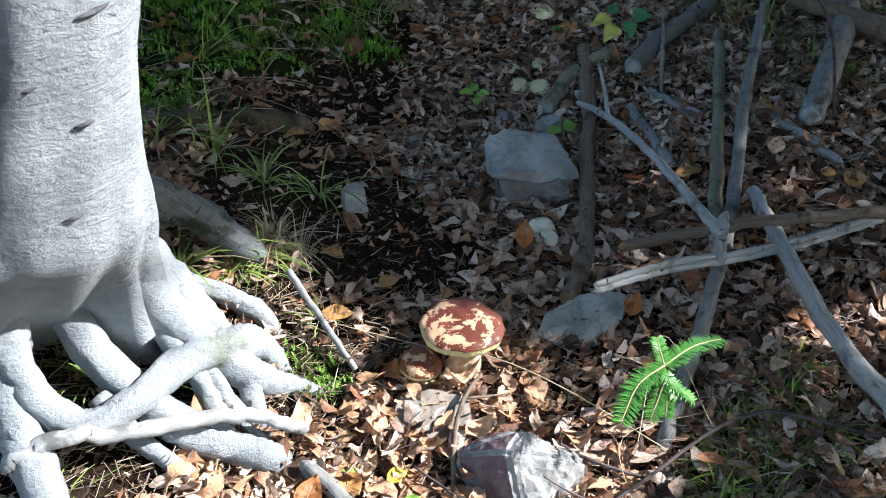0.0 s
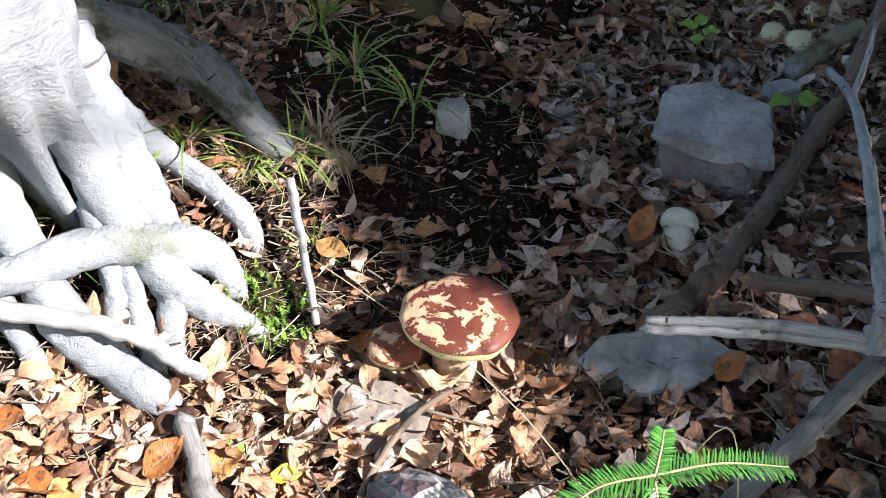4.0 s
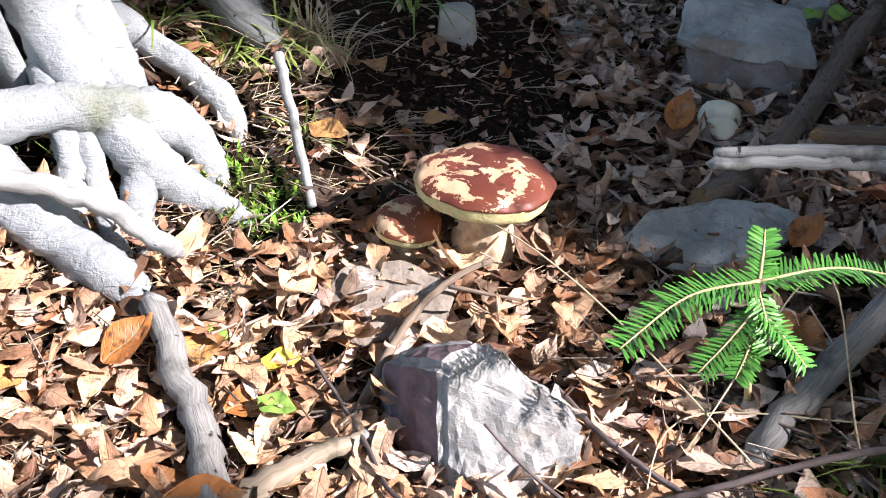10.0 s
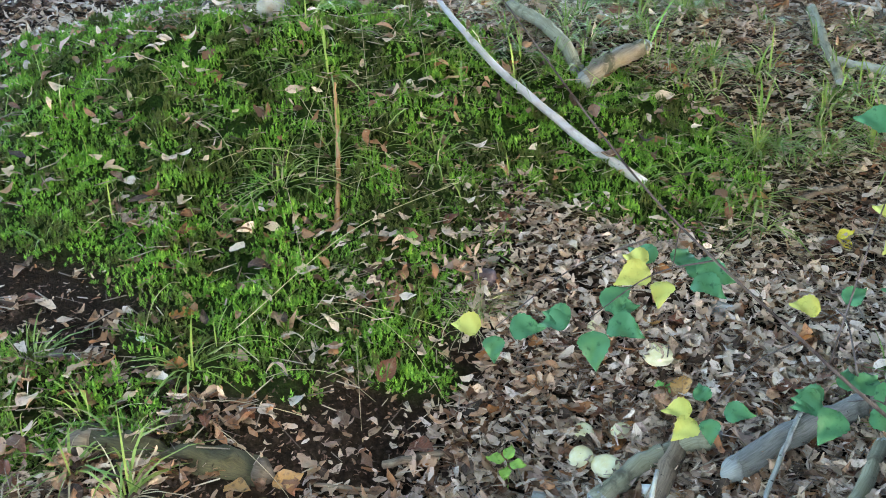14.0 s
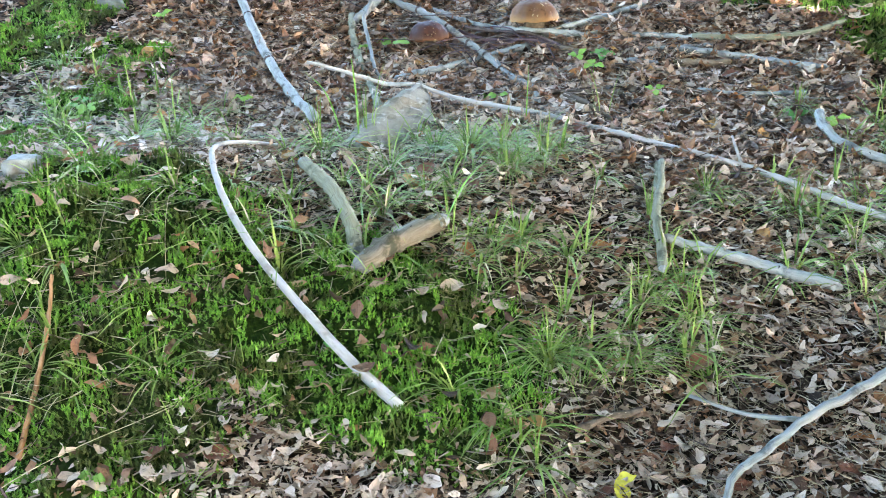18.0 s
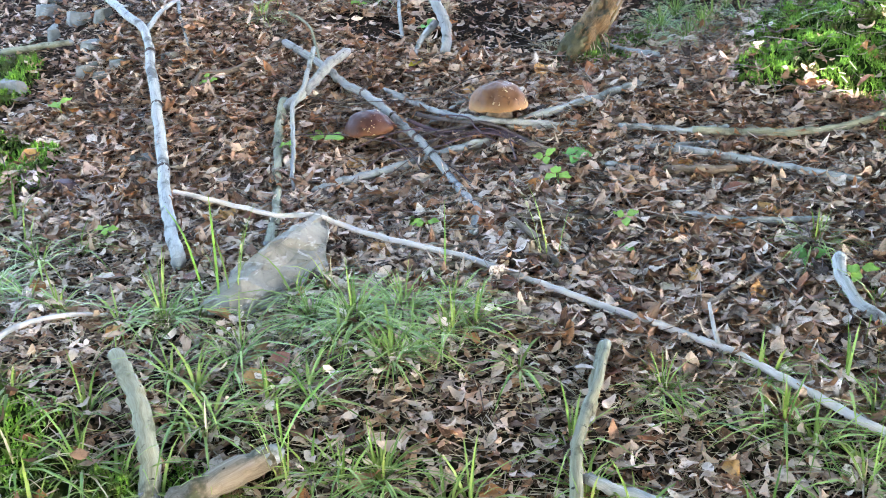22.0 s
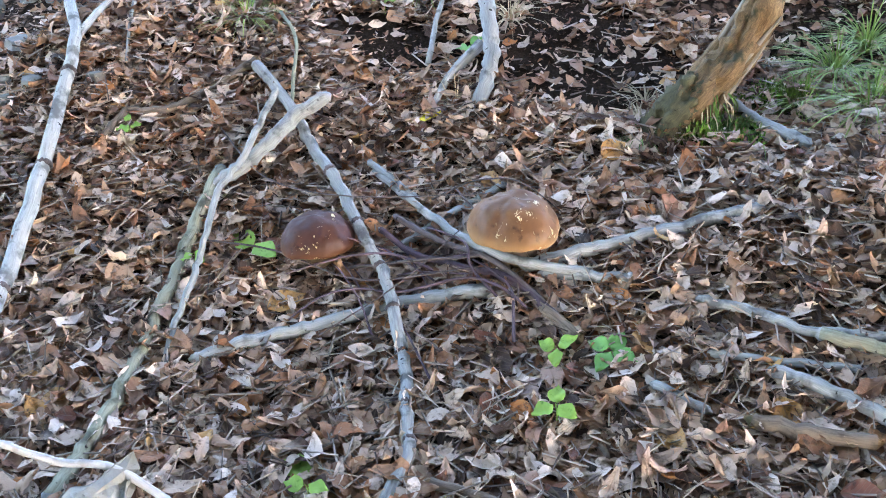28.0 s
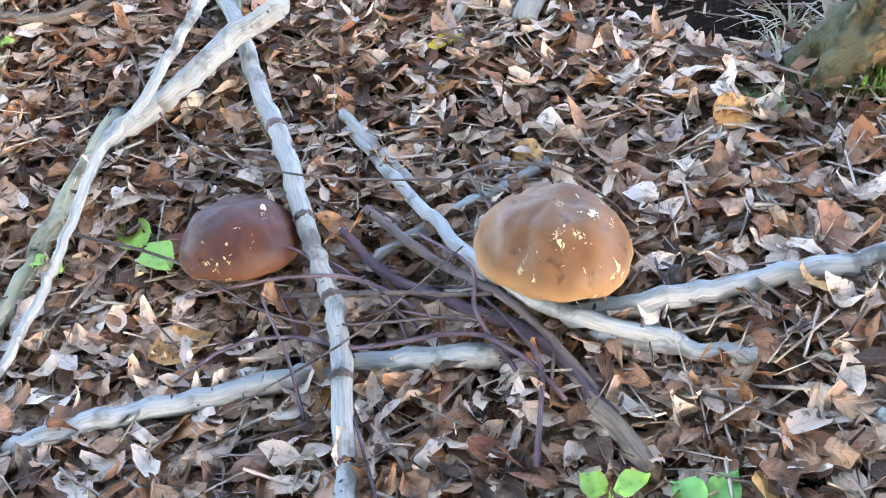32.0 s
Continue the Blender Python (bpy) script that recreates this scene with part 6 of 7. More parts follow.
def build_birch():
    """A slender birch sapling whose leaf sprays hang over the litter."""
    x, y = 1.42, 2.25
    z = gz(x, y)
    tree = tagged(new("birch_sapling"), "slender birch sapling with green and yellowing leaves", "sapling")
    tree.location = (x, y, z)
    bpy.context.view_layer.update()
    main = [(0, 0, -0.02), (-0.12, -0.03, 0.35), (-0.40, -0.05, 0.62), (-0.72, 0.03, 0.88), (-1.01, 0.09, 1.22)]
    part("stem", tube("stem", spline(main, 7), [0.006, 0.004, 0.0025, 0.0015], TWIG_WOOD, 7, 0.05, 3), tree)
    rng = np.random.RandomState(5)
    sprays = [((0.40, 2.32, 0.85), (-0.72, 0.03, 0.80), 3, 1), ((0.60, 2.25, 0.93), (-0.60, 0.0, 0.78), 6, 0), ((1.07, 2.27, 0.80), (-0.25, -0.04, 0.50), 8, 0), ((0.74, 2.34, 1.0), (-0.66, 0.02, 0.84), 9, 1), ((0.83, 2.60, 0.54), (-0.45, -0.04, 0.66), 5, 1),
              ((0.41, 2.29, 1.52), (-1.01, 0.09, 1.22), 2, 0), ((1.16, 2.28, 1.13), (-0.30, -0.04, 0.55), 7, 1), ((1.12, 2.34, 1.295), (-0.40, -0.05, 0.62), 4, 0), ((1.26, 2.51, 0.91), (-0.20, -0.03, 0.45), 9, 0), ((1.05, 2.45, 0.90), (-0.35, -0.04, 0.6), 2, 1), ((1.45, 2.3, 0.80), (-0.1, -0.02, 0.3), 4, 1)]
    for (cx, cy, cz), foot, n, mixed in sprays:
        c = np.array([cx - x, cy - y, cz - z])
        tw = part("twig", tube("twig", spline([foot, (np.array(foot) + c) / 2 + (0, 0, 0.03), c], 5), [0.002, 0.001], TWIG_WOOD, 5, 0.05, n), tree)
        for i in range(n):
            a = i * 2.39 + rng.rand()
            p = c + np.array([math.cos(a), math.sin(a), 0.2 * rng.normal()]) * (0.020 + 0.003 * n)
            ln = rng.uniform(0.052, 0.076)
            part("leaf", blade_leaf("leaf", p, ln, ln * 0.85, a, rng.uniform(-0.1, 0.3), rng.uniform(-0.2, 0.2), BIRCH_YELLOW if mixed and i % 3 == 1 else BIRCH_LEAF, -0.25, 0.28, 0.6, True), tw)


build_birch()


def herb(label, x, y, n, size, material, tall=0.05, seed=0):
    """A small seedling with a few round leaves."""
    rng = np.random.RandomState(seed)
    ob = tagged(new("seedling"), label, "plant", "small green seedlings")
    ob.location = (x, y, gz(x, y))
    bpy.context.view_layer.update()
    part("stem", tube("stem", spline([(0, 0, -0.01), (0.004, 0, tall * 0.6), (0, 0, tall)], 3), [0.0018, 0.0012], LIME, 5, 0.05, seed), ob)
    for i in range(n):
        a = i * 6.28 / n + seed
        part("leaf", blade_leaf("leaf", (0.006 * math.cos(a), 0.006 * math.sin(a), tall + rng.uniform(-0.01, 0.01)), size * rng.uniform(0.85, 1.1), size * 0.72, a, rng.uniform(-0.15, 0.2), rng.uniform(-0.2, 0.2), material, -0.1, 0.12, 0.35), ob)


for i, (x, y, n, s) in enumerate([(0.72, 6.17, 4, 0.060), (0.61, 6.11, 3, 0.050), (0.71, 5.94, 3, 0.055), (-0.30, 6.03, 2, 0.090), (-0.39, 5.90, 3, 0.038), (1.02, 5.70, 3, 0.045), (1.05, 5.55, 3, 0.04), (-0.91, 6.13, 4, 0.035), (-0.98, 6.85, 3, 0.03), (1.60, 5.72, 3, 0.06),
                                 (-0.60, 5.05, 4, 0.04), (0.36, 2.60, 4, 0.045), (0.72, 2.92, 3, 0.03), (0.60, 2.42, 2, 0.06), (-1.15, 4.75, 4, 0.05), (-1.3, 4.9, 4, 0.05), (0.38, 5.50, 2, 0.05), (1.75, 5.6, 3, 0.05), (-0.26, 7.01, 3, 0.05), (-0.65, 7.06, 3, 0.04), (-1.4, 5.75, 3, 0.05), (0.32, 3.78, 2, 0.04), (-0.08, 3.18, 2, 0.04)]):
    herb("small fresh green seedling in leaf litter", x, y, n, s, LIME if i % 3 or i == 3 else m_plain_leaf("seedling_leaf", (0.12, 0.33, 0.08), (0.22, 0.45, 0.14)), 0.04 + 0.02 * (i % 3), i)


# ---- what nobody could count: litter, grass, moss ----
def spread(n, seed, x0=-2.9, x1=2.6, y0=0.55, y1=8.6):
    """Places over the walked slope, denser where the path comes close."""
    rng = np.random.RandomState(seed)
    x, y = rng.uniform(x0, x1, n), rng.uniform(y0, y1, n)
    return x, y, rng


def leaf_field(name, label, n, lo, hi, seed, material, thick=0.02, stations=5, bare=0.93, box=None, tilt=0.42, curl=1.0, hole=False, only=None):
    x, y, rng = spread(n, seed, *(box or ()))
    open_ground = 1 - np.clip(0.94 * cover(MOSSY, x, y) + 0.25 * cover(GRASSY, x, y) + bare * cover(BARE, x, y), 0, 0.97)
    ok = rng.rand(n) < (open_ground if only is None else cover(only, x, y) * (1 - 0.8 * cover(BARE, x, y)))
    if hole:
        ok &= ~((x > -2.8) & (x < 2.5) & (y > 2.7) & (y < 8.7)) & ~((x > -0.95) & (x < 1.85) & (y > 0.65) & (y < 3.0))
    x, y = x[ok], y[ok]
    n = len(x)
    m = 5 if stations == 7 else 3
    across = np.linspace(-1, 1, m)
    s = np.linspace(0, 1, stations)
    w = {7: np.array([0.10, 0.62, 0.93, 1.0, 0.85, 0.50, 0.04]), 5: np.array([0.22, 0.86, 1.0, 0.80, 0.12]), 3: np.array([0.55, 1.0, 0.42])}[stations]
    S, K = np.meshgrid(s, across, indexing="ij")
    W = np.repeat(w[:, None], m, 1)
    L = rng.uniform(lo, hi, n)[:, None, None]
    wid = L * rng.uniform(0.19, 0.36, n)[:, None, None]
    fold = rng.uniform(-0.25, 0.5, n)[:, None, None]
    bend = rng.normal(0.15, 0.5, n)[:, None, None] * curl
    roll_in = rng.normal(0.0, 0.45, n)[:, None, None] * curl
    edge = rng.normal(0, {7: 0.05, 5: 0.085, 3: 0.12}[stations], (n, stations, m)) * wid
    W = W[None] * (1 - 0.5 * rng.rand(n, stations, m) ** 2 * (np.abs(K) > 0.9))
    if stations == 7:
        ph = rng.rand(n, 4)[:, :, None, None] * 6.28
        edge = edge + wid * 0.20 * (np.sin(S * 5 + K * 2.2 + ph[:, 0]) + 0.6 * np.sin(S * 9 - K * 4 + ph[:, 1])) * (0.3 + np.abs(K))
        torn = 1 - 0.35 * np.clip(np.sin(S * 11 + np.sign(K) * 2 + ph[:, 2]) - 0.55, 0, 1) * (np.abs(K) > 0.9)
    else:
        torn = 1.0
    px = (S[None] - 0.5) * L
    py = K[None] * W * wid * torn * (1 - 0.3 * np.abs(fold))
    pz = fold * np.abs(K[None]) * W * wid * 0.8 + bend * L * (S[None] - 0.5) ** 2 * 1.6 + roll_in * K[None] * W * wid * (S[None] - 0.5) * 2 + edge
    local = np.stack([px, py + 0.5 * edge, pz], -1).reshape(n, -1, 3)
    yaw, pit, rol = rng.uniform(0, 6.28, n), rng.normal(0, tilt, n), rng.normal(0, tilt * 1.2, n)
    cy, sy, cp, sp, cr, sr = np.cos(yaw), np.sin(yaw), np.cos(pit), np.sin(pit), np.cos(rol), np.sin(rol)
    R = np.stack([cy * cp, cy * sp * sr - sy * cr, cy * sp * cr + sy * sr, sy * cp, sy * sp * sr + cy * cr, sy * sp * cr - cy * sr, -sp, cp * sr, cp * cr], 1).reshape(n, 3, 3)
    v = np.einsum("nij,nkj->nki", R, local)
    low = v[..., 2].min(1)
    z = level(x, y) + ripple(x, y) - 0.35 * low + rng.uniform(0.0, thick, n)
    v = v + np.stack([x, y, z], 1)[:, None]
    k = stations * m
    quad = np.array([(a * m + b, a * m + b + 1, (a + 1) * m + b + 1, (a + 1) * m + b) for a in range(stations - 1) for b in range(m - 1)])
    f = (np.arange(n)[:, None, None] * k + quad[None]).reshape(-1, 4)
    uv = np.stack([np.broadcast_to(S, W.shape), K * W], -1).reshape(-1, 2)
    me = from_arrays(name, v.reshape(-1, 3), f, material, uv, True)
    tagged(new(name, me), label, "leaf litter", kind="stuff")


NEAR_A, NEAR_B, MIDDLE = (-1.0, 1.9, 0.6, 3.2), (-1.6, 1.9, 5.0, 7.6), (-2.9, 2.6, 2.6, 8.8)
leaf_field("leaf_crumbs", "small broken leaf pieces and husks", 17000, 0.010, 0.028, 4, LITTER, 0.020, 3, 0.6, NEAR_A, tilt=0.3)
leaf_field("leaf_crumbs", "small broken leaf pieces and husks", 17000, 0.012, 0.032, 5, LITTER, 0.020, 3, 0.75, NEAR_B, tilt=0.3)
leaf_field("leaf_crumbs", "small broken leaf pieces and husks", 20000, 0.012, 0.034, 6, LITTER, 0.018, 3, 0.75, MIDDLE, tilt=0.3)
leaf_field("leaf_crumbs", "small pale leaf pieces between grass tufts", 14000, 0.012, 0.034, 7, LITTER, 0.018, 3, 0.5, (-0.7, 2.2, 3.3, 5.2), tilt=0.3)
leaf_field("leaf_crumbs", "pale bleached leaf pieces on top of the litter", 5200, 0.014, 0.045, 8, PALE_LITTER, 0.045, 3, 0.75, (0.05, 1.5, 2.2, 3.5))
leaf_field("leaf_litter", "thick layer of dry flat brown beech leaves", 15500, 0.030, 0.058, 11, LITTER, 0.016, 5, box=NEAR_A, tilt=0.2)
leaf_field("leaf_litter", "thick layer of dry flat brown beech leaves", 18000, 0.042, 0.086, 12, LITTER, 0.018, 5, box=NEAR_B, tilt=0.2)
leaf_field("leaf_litter", "dry brown beech leaves over the slope", 24000, 0.034, 0.070, 13, LITTER, 0.022, 5, box=MIDDLE, tilt=0.22)
leaf_field("leaf_litter", "dry curled brown beech leaves on top", 6000, 0.044, 0.088, 1, LITTER, 0.036, 7, box=NEAR_A, tilt=0.22)
leaf_field("leaf_litter", "dry curled brown beech leaves on top", 8500, 0.052, 0.104, 2, LITTER, 0.036, 7, box=NEAR_B, tilt=0.2)
leaf_field("leaf_litter", "pale bleached leaves lying on top of the litter", 1500, 0.034, 0.076, 15, PALE_LITTER, 0.040, 5, box=NEAR_A, tilt=0.18)
leaf_field("leaf_litter", "pale bleached leaves lying on top of the litter", 3600, 0.032, 0.080, 16, PALE_LITTER, 0.042, 5, box=NEAR_B, tilt=0.18)
leaf_field("leaf_litter", "pale bleached leaves lying on top of the litter", 5200, 0.026, 0.064, 17, PALE_LITTER, 0.042, 5, box=(-2.2, 2.4, 2.9, 5.4), tilt=0.26)
# lighter tan leaves where the sun falls, brightening that patch by colour
leaf_field("leaf_litter", "flat tan leaves lightened for the sun patch on the litter", 520, 0.050, 0.092, 19, SUNLIT_TAN_LITTER, 0.040, 7, box=(-0.55, 0.42, 0.78, 1.46), tilt=0.12)
leaf_field("leaf_litter", "brown leaves caught on the moss", 1700, 0.034, 0.074, 18, LITTER, 0.050, 5, box=(-2.2, 2.2, 2.4, 5.0), tilt=0.35, only=MOSSY)
leaf_field("leaf_litter", "brown leaf litter of the wider forest floor", 30000, 0.06, 0.12, 14, LITTER, 0.02, 3, box=(-9, 8, -4, 14), tilt=0.25, hole=True)


leaf_field("soil_crumbs", "dark crumbs and husks on bare soil", 42000, 0.004, 0.014, 61, CRUMB, 0.008, 3, box=(-1.3, 0.4, 1.1, 3.2), only=BARE)
leaf_field("soil_crumbs", "dark crumbs and husks on bare soil", 9000, 0.006, 0.018, 62, CRUMB, 0.008, 3, box=(-0.6, 0.6, 6.8, 7.7), only=BARE)


def bits(name, label, n, lo, hi, r, seed, material, box, lift=0.03):
    """Short broken twigs and stalk pieces strewn over the litter."""
    x, y, rng = spread(n, seed, *box)
    ok = rng.rand(n) > np.maximum(0.75 * cover(MOSSY, x, y), 0.9 * cover(BARE, x, y) * (y > 1.72))
    x, y = x[ok], y[ok]
    n = len(x)
    a, tip, L = rng.uniform(0, 6.28, n), rng.normal(0, 0.22, n), rng.uniform(lo, hi, n) * rng.uniform(0.5, 1, n)
    rad = r * rng.uniform(0.5, 1.3, n)
    d = np.stack([np.cos(a) * np.cos(tip), np.sin(a) * np.cos(tip), np.sin(tip)], 1)
    s = np.stack([-np.sin(a), np.cos(a), 0 * a], 1)
    u = np.cross(s, d)
    c = np.stack([x, y, level(x, y) + ripple(x, y) + rng.uniform(0.006, lift, n)], 1)
    V = []
    for k, w in ((-0.5, 0.9), (0.5, 0.7)):
        for j in range(3):
            t = j * 2.094 + 0.5
            V.append(c + d * (L * k)[:, None] + (rad * w)[:, None] * (math.cos(t) * s + math.sin(t) * u))
    V = np.stack(V, 1).reshape(-1, 3)
    q = np.array([(i * 3 + j, i * 3 + (j + 1) % 3, i * 3 + 3 + (j + 1) % 3, i * 3 + 3 + j) for i in range(1) for j in range(3)])
    f = (np.arange(n)[:, None, None] * 6 + q[None]).reshape(-1, 4)
    tagged(new(name, from_arrays(name, V, f, material)), label, "twigs", kind="stuff")


bits("twig_litter", "thin broken twig pieces on the leaf litter", 5000, 0.03, 0.11, 0.0020, 51, TWIG_BITS, NEAR_A, 0.045)
bits("twig_litter", "thin broken twig pieces on the leaf litter", 11000, 0.03, 0.14, 0.0030, 52, TWIG_BITS, NEAR_B, 0.05)
bits("twig_litter", "thin broken twig pieces between grass", 9000, 0.03, 0.12, 0.0024, 53, TWIG_BITS, (-1.8, 2.3, 2.6, 5.2))
bits("straw_litter", "pale straw bits around the roots and grass", 5000, 0.02, 0.10, 0.0009, 54, STRAW, (-0.9, 0.3, 0.9, 2.2), 0.02)
bits("straw_litter", "pale straw bits around the grass tufts", 12000, 0.03, 0.12, 0.0010, 55, STRAW, (-1.2, 2.2, 3.3, 5.2), 0.035)


def single_leaves(count, box, seed):
    """Whole rust, red and amber leaves lying on top; each its own thing on a shared mesh."""
    rng = np.random.RandomState(seed)
    kinds = []
    for k in range(15):
        m, word = ((RUST, "rust-orange"), (DARKRED, "dark red-brown"), (AMBER, "amber-brown"))[k % 3]
        ln = 0.052 + 0.0030 * k
        kinds.append((blade_leaf("fallen_leaf", (-ln / 2, 0, 0), ln, ln * rng.uniform(0.55, 0.75), 0, 0, 0, m, rng.uniform(-0.3, 0.7), rng.uniform(0.1, 0.7)), word))
    made = 0
    while made < count:
        x, y = rng.uniform(box[0], box[1]), rng.uniform(box[2], box[3])
        q = np.array([x])
        if rng.rand() < 0.8 * cover(MOSSY, q, y)[0] + 0.7 * cover(BARE, q, y)[0]:
            continue
        me, word = kinds[rng.randint(15)]
        ob = tagged(new("fallen_leaf", me), word + " beech leaf lying on dry litter", "leaf", "scattered beech leaves")
        ob.matrix_world = pose(x, y, gz(x, y) + rng.uniform(0.022, 0.036), rng.normal(0, 16), rng.normal(0, 16), rng.uniform(0, 360))
        made += 1


single_leaves(60, NEAR_A, 91)
single_leaves(170, NEAR_B, 92)
single_leaves(80, (-1.8, 2.2, 2.6, 5.2), 93)


def blades(name, label, roots, per, lo, hi, wide, material, seed, spread_r=0.03, arch=1.0):
    """Tufts of arching blades."""
    rng = np.random.RandomState(seed)
    base = np.repeat(np.asarray(roots), per, 0)
    n = len(base)
    a = rng.uniform(0, 6.28, n)
    L = rng.uniform(lo, hi, n)
    lean = np.clip(rng.normal(0.58, 0.22, n) * arch, 0.05, 1.3)
    b = base[:, :2] + np.stack([np.cos(a), np.sin(a)], 1) * rng.uniform(0, spread_r, n)[:, None]
    z0 = level(b[:, 0], b[:, 1])
    s = np.linspace(0, 1, 5)
    out = lean[:, None] * L[:, None] * (s ** 1.6)[None] * 0.9
    up = L[:, None] * (s[None] * (1 - 0.30 * lean[:, None]) - 0.48 * lean[:, None] * s[None] ** 2.6)
    dirx, diry = np.cos(a), np.sin(a)
    w = wide * rng.uniform(0.6, 1.2, n)[:, None] * np.array([0.8, 1.0, 0.9, 0.6, 0.06])[None]
    cx = b[:, 0:1] + dirx[:, None] * out
    cy = b[:, 1:2] + diry[:, None] * out
    cz = z0[:, None] + up
    v = np.stack([np.stack([cx - diry[:, None] * w, cy + dirx[:, None] * w, cz], -1), np.stack([cx + diry[:, None] * w, cy - dirx[:, None] * w, cz], -1)], 2)
    quad = np.array([(i * 2, i * 2 + 1, i * 2 + 3, i * 2 + 2) for i in range(4)])
    f = (np.arange(n)[:, None, None] * 10 + quad[None]).reshape(-1, 4)
    return tagged(new(name, from_arrays(name, v.reshape(-1, 3), f, material)), label, "grass", kind="stuff")


def grown(spots, n, seed, power=1.0):
    x, y, rng = spread(n, seed)
    ok = rng.rand(n) < cover(spots, x, y) ** power
    return np.stack([x[ok], y[ok]], 1)


tufts = grown(GRASSY, 2100, 21)
blades("grass", "thin green forest grass in arching tufts", tufts, 17, 0.08, 0.26, 0.0038, GRASS, 22, 0.022, 1.9)
blades("dry_grass", "bleached dry grass blades among the green", tufts[::2], 8, 0.06, 0.20, 0.0026, STRAW, 23, 0.03, 2.3)
thin = grown(MOSSY, 2200, 24)
blades("grass", "sparse grass growing through moss", thin[::2], 10, 0.06, 0.19, 0.0024, GRASS, 25, 0.04, 1.8)
blades("dry_grass", "bleached blades lying over the moss", thin[::3], 4, 0.06, 0.18, 0.0016, STRAW, 26, 0.05, 2.2)
for i, (x, y, n, h, label) in enumerate([(0.93, 4.02, 130, 0.24, "large drooping green grass tussock"), (0.75, 4.38, 90, 0.22, "green grass tussock in moss"), (-0.40, 1.735, 60, 0.13, "green and straw grass tuft at a root"), (-0.33, 1.79, 60, 0.14, "green and straw grass tuft at a root"), (-0.685, 1.40, 34, 0.17, "short grass tuft between roots"), (-0.74, 1.10, 26, 0.18, "coarse grass tuft beside a root"), (0.62, 4.72, 110, 0.20, "spreading grass tussock on litter"), (0.32, 4.82, 90, 0.18, "grass tussock near a stone"),
                                        (1.3, 4.95, 70, 0.18, "grass tussock on leaf litter"), (-0.70, 4.62, 90, 0.20, "grass tussock on the bank"), (0.18, 3.08, 60, 0.15, "pale-based grass tussock over bare soil"), (-0.30, 1.85, 60, 0.13, "dry drooping grass at the bank edge"), (0.03, 4.85, 12, 0.42, "tall single green grass blades"), (0.55, 4.28, 10, 0.36, "tall bright grass blades"),
                                        (1.45, 7.6, 90, 0.2, "fresh grass on the sunny mound"), (0.95, 7.55, 90, 0.25, "fresh grass beside the stump"), (-0.62, 7.25, 60, 0.18, "grass tuft at the soil edge"), (0.72, 7.38, 60, 0.2, "grass tuft beside the stump"), (0.60, 7.20, 30, 0.09, "short green grass under the stump"), (0.98, 7.42, 70, 0.22, "fresh green grass tussock by a stick"), (0.35, 7.02, 40, 0.12, "dry pale grass at the stump foot"), (0.31, 7.14, 40, 0.14, "dry pale grass at the stump foot"), (-0.22, 1.62, 16, 0.07, "tiny green grass tuft"), (0.85, 5.42, 6, 0.45, "tall thin dark grass stem"), (-0.16, 6.80, 40, 0.12, "fine dry grass tuft by a root"),
                                        ] + [(px, py, 42, 0.13, "thin dark green grass tuft beside the path") for px, py in ((0.66, 1.22), (0.79, 1.27), (0.745, 1.11), (0.72, 1.18), (0.62, 1.12), (0.85, 1.34), (0.84, 1.17), (0.69, 1.06), (0.57, 1.07))] + [
                                        (0.55, 4.95, 120, 0.27, "long green grass tussock on litter"), (0.45, 4.84, 110, 0.27, "long green grass tussock on litter"), (0.67, 5.03, 80, 0.24, "long green grass tussock on litter"), (-0.08, 4.67, 60, 0.30, "coarse bright grass tussock by a stone"), (1.61, 5.84, 70, 0.22, "green grass tussock in litter"),
                                        (0.74, 7.60, 120, 0.30, "fresh green grass tussock behind the stump"), (0.91, 7.38, 120, 0.28, "fresh green grass tussock by a stick"), (0.78, 7.76, 90, 0.28, "fresh green grass tussock on the mound"), (0.34, 7.06, 34, 0.11, "dry pale grass at the stump foot"), (0.39, 6.95, 60, 0.12, "green grass hanging at the stump foot"), (0.56, 7.10, 70, 0.12, "fresh green grass under a grey stick"), (0.62, 7.09, 70, 0.12, "fresh green grass under a grey stick"), (-0.26, 7.26, 60, 0.18, "fine dry grass tuft by a root"), (-1.0, 6.74, 70, 0.2, "green grass tuft on bare soil")]):
    roots = np.array([(x, y)]) + np.zeros((1, 2))
    ob = blades("grass_tuft", label, roots, n, h * 0.5, h, 0.0024, STRAW if "dry" in label else DEEP_GRASS if "stump foot" in label or "under a grey" in label else GRASS, 40 + i, 0.035, 0.45 if "tall" in label else 2.0)
    ob["kind"] = ""
    tagged(ob, label, "grass", "grass tufts")
    del ob["kind"]
blades("dry_grass", "dry hanging grass at the bank edges", [(0.18, 3.06), (-0.30, 1.85), (-0.24, 1.82), (0.16, 3.02)], 40, 0.08, 0.2, 0.0015, STRAW, 60, 0.04, 1.6)


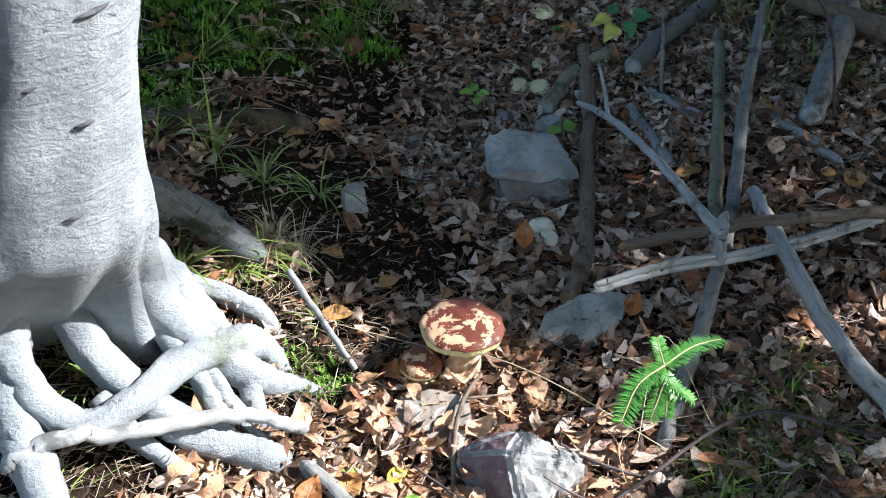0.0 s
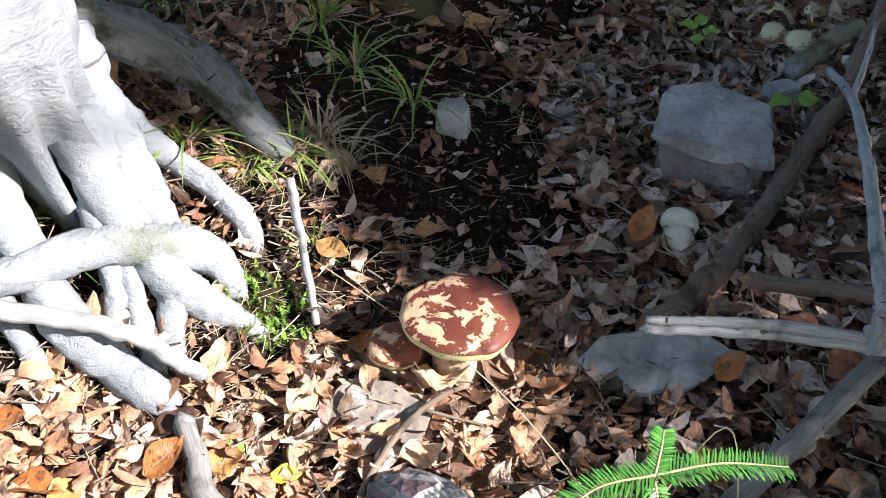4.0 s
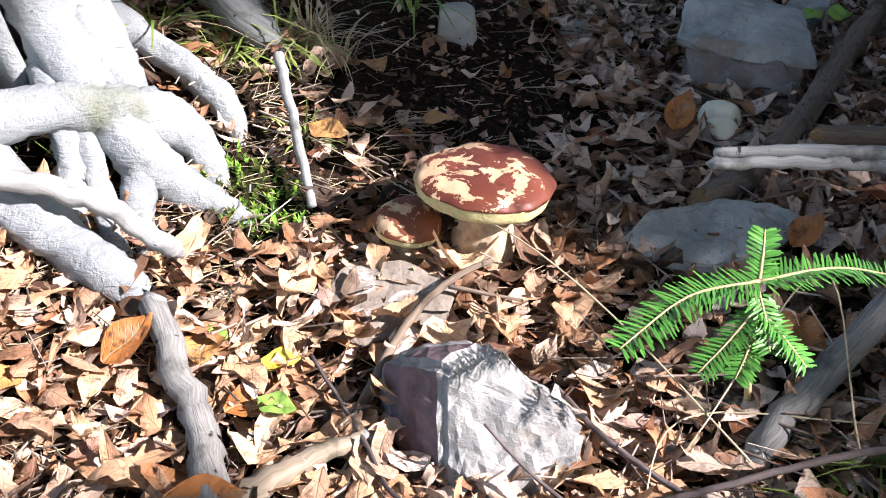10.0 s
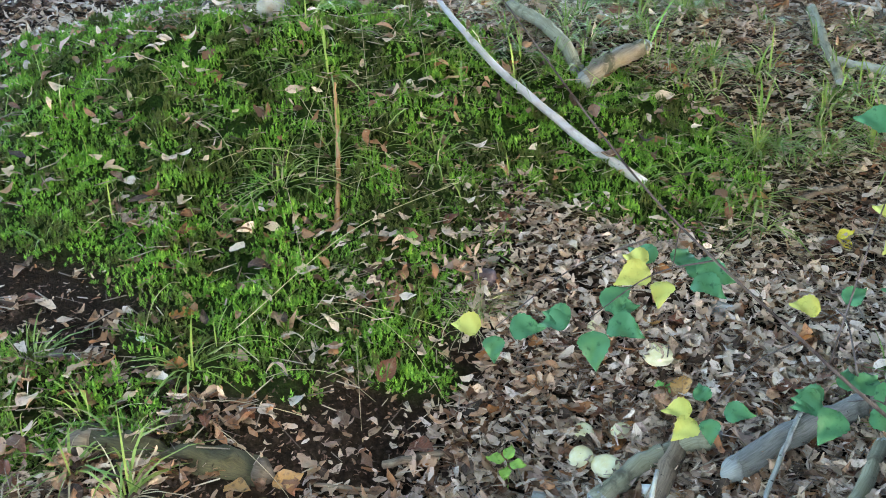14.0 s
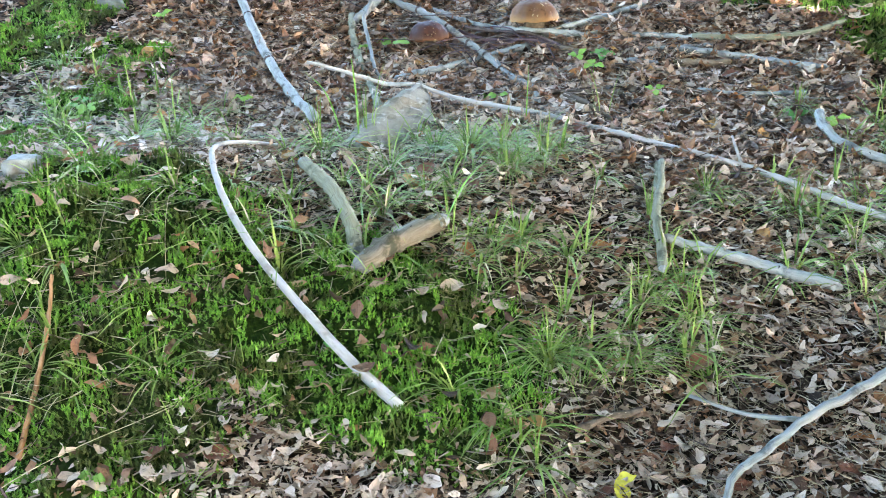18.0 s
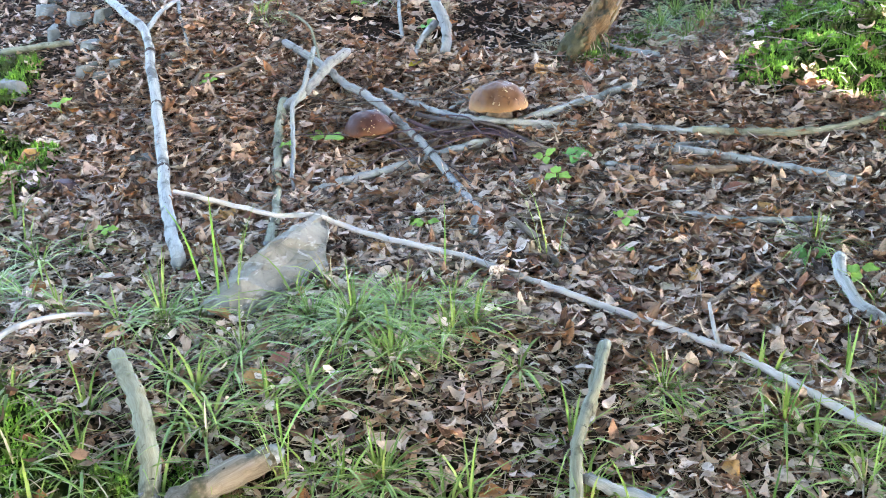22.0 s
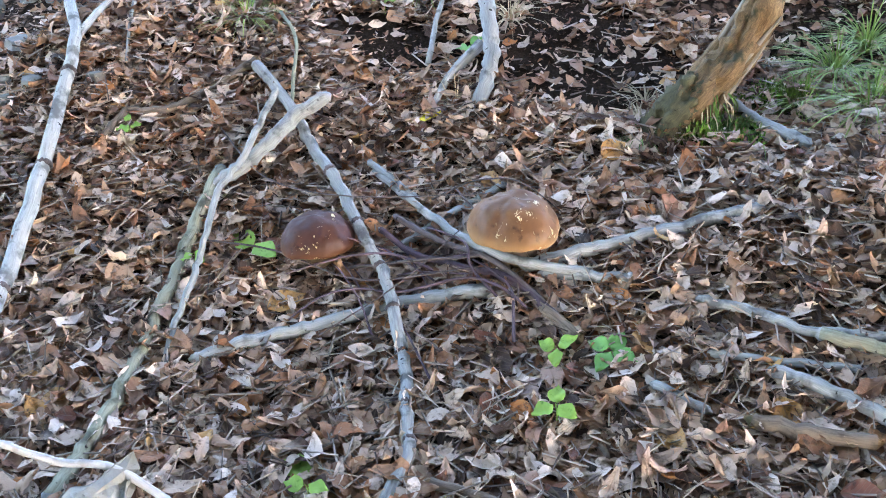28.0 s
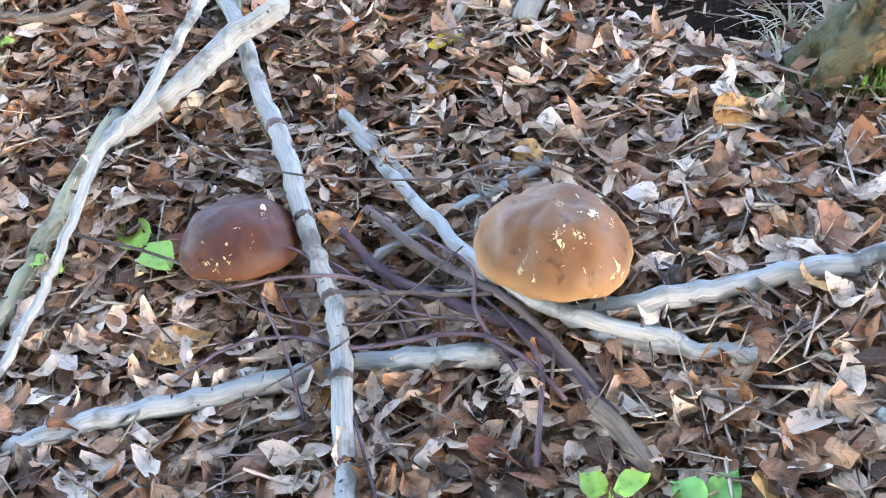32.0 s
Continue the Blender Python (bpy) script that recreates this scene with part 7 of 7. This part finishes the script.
def long_blade(label, points, wide):
    """One broad arching blade of grass."""
    p = spline([(x, y, gz(x, y) + h) for x, y, h in points], 8)
    d = np.gradient(p, axis=0)
    side = np.cross(d, (0, 0, 1))
    side /= np.linalg.norm(side, axis=1)[:, None]
    s = np.linspace(0, 1, len(p))
    w = wide / 2 * np.interp(s, [0, 0.3, 0.75, 1], [0.7, 1.0, 0.75, 0.04])[:, None]
    v = np.stack([p - side * w, p + np.array([0, 0, -0.25]) * w, p + side * w], 1).reshape(-1, 3)
    f = [(i * 3 + k, i * 3 + k + 1, i * 3 + k + 4, i * 3 + k + 3) for i in range(len(p) - 1) for k in (0, 1)]
    tagged(new("grass_tuft", from_arrays("grass_tuft", v, f, BROAD, None, True)), label, "grass", "broad grass blades")


long_blade("long bright green grass blade arching over moss", [(0.50, 4.27, 0.0), (0.545, 4.30, 0.12), (0.58, 4.36, 0.18), (0.62, 4.52, 0.17)], 0.009)
long_blade("long bright green grass blade by a stone", [(0.02, 4.80, 0.0), (0.0, 4.84, 0.18), (-0.04, 4.90, 0.33)], 0.008)
long_blade("long bright green grass blade by a stone", [(-0.06, 4.84, 0.0), (-0.15, 4.90, 0.16), (-0.28, 4.98, 0.22)], 0.007)
long_blade("upright dark green grass blade in litter", [(0.57, 5.21, 0.0), (0.572, 5.22, 0.13), (0.575, 5.225, 0.27)], 0.006)


def moss_field(n, seed):
    """Small leafy moss shoots: little stars of pointed leaves at two heights."""
    p = grown(MOSSY, n, seed, 0.8)
    open_spot = np.sin(p[:, 0] * 9 + 3 * np.sin(p[:, 1] * 6 + 1)) * np.sin(p[:, 1] * 11 + 2 * np.sin(p[:, 0] * 7))
    p = p[open_spot < 0.86]
    rng = np.random.RandomState(seed + 1)
    n = len(p)
    z = level(p[:, 0], p[:, 1]) + ripple(p[:, 0], p[:, 1])
    clump = 0.5 + 0.5 * np.sin(p[:, 0] * 17 + 2 * np.sin(p[:, 1] * 11)) * np.sin(p[:, 1] * 15 + 1)
    H = rng.uniform(0.010, 0.025, n) * (0.6 + clump)
    V, F = [], []
    for k in range(6):
        a = rng.uniform(0, 6.28, n)
        h0, h1 = H * (0.15 + 0.13 * k), H * (0.5 + 0.16 * k)
        r = 0.0105 * (1.1 - 0.1 * k)
        c, s = np.cos(a), np.sin(a)
        foot = np.stack([p[:, 0], p[:, 1], z + h0], 1)
        tip = np.stack([p[:, 0] + c * r, p[:, 1] + s * r, z + h1], 1)
        wv = np.stack([-s, c, 0 * s], 1) * 0.0031
        V.append(np.stack([foot - wv, foot + wv, tip], 1))
    V = np.concatenate(V, 1).reshape(-1, 3)
    tagged(new("moss", from_arrays("moss", V, np.arange(len(V)).reshape(-1, 3), MOSS)), "deep green cushion moss covering the bank", "moss", kind="stuff")


moss_field(520000, 71)
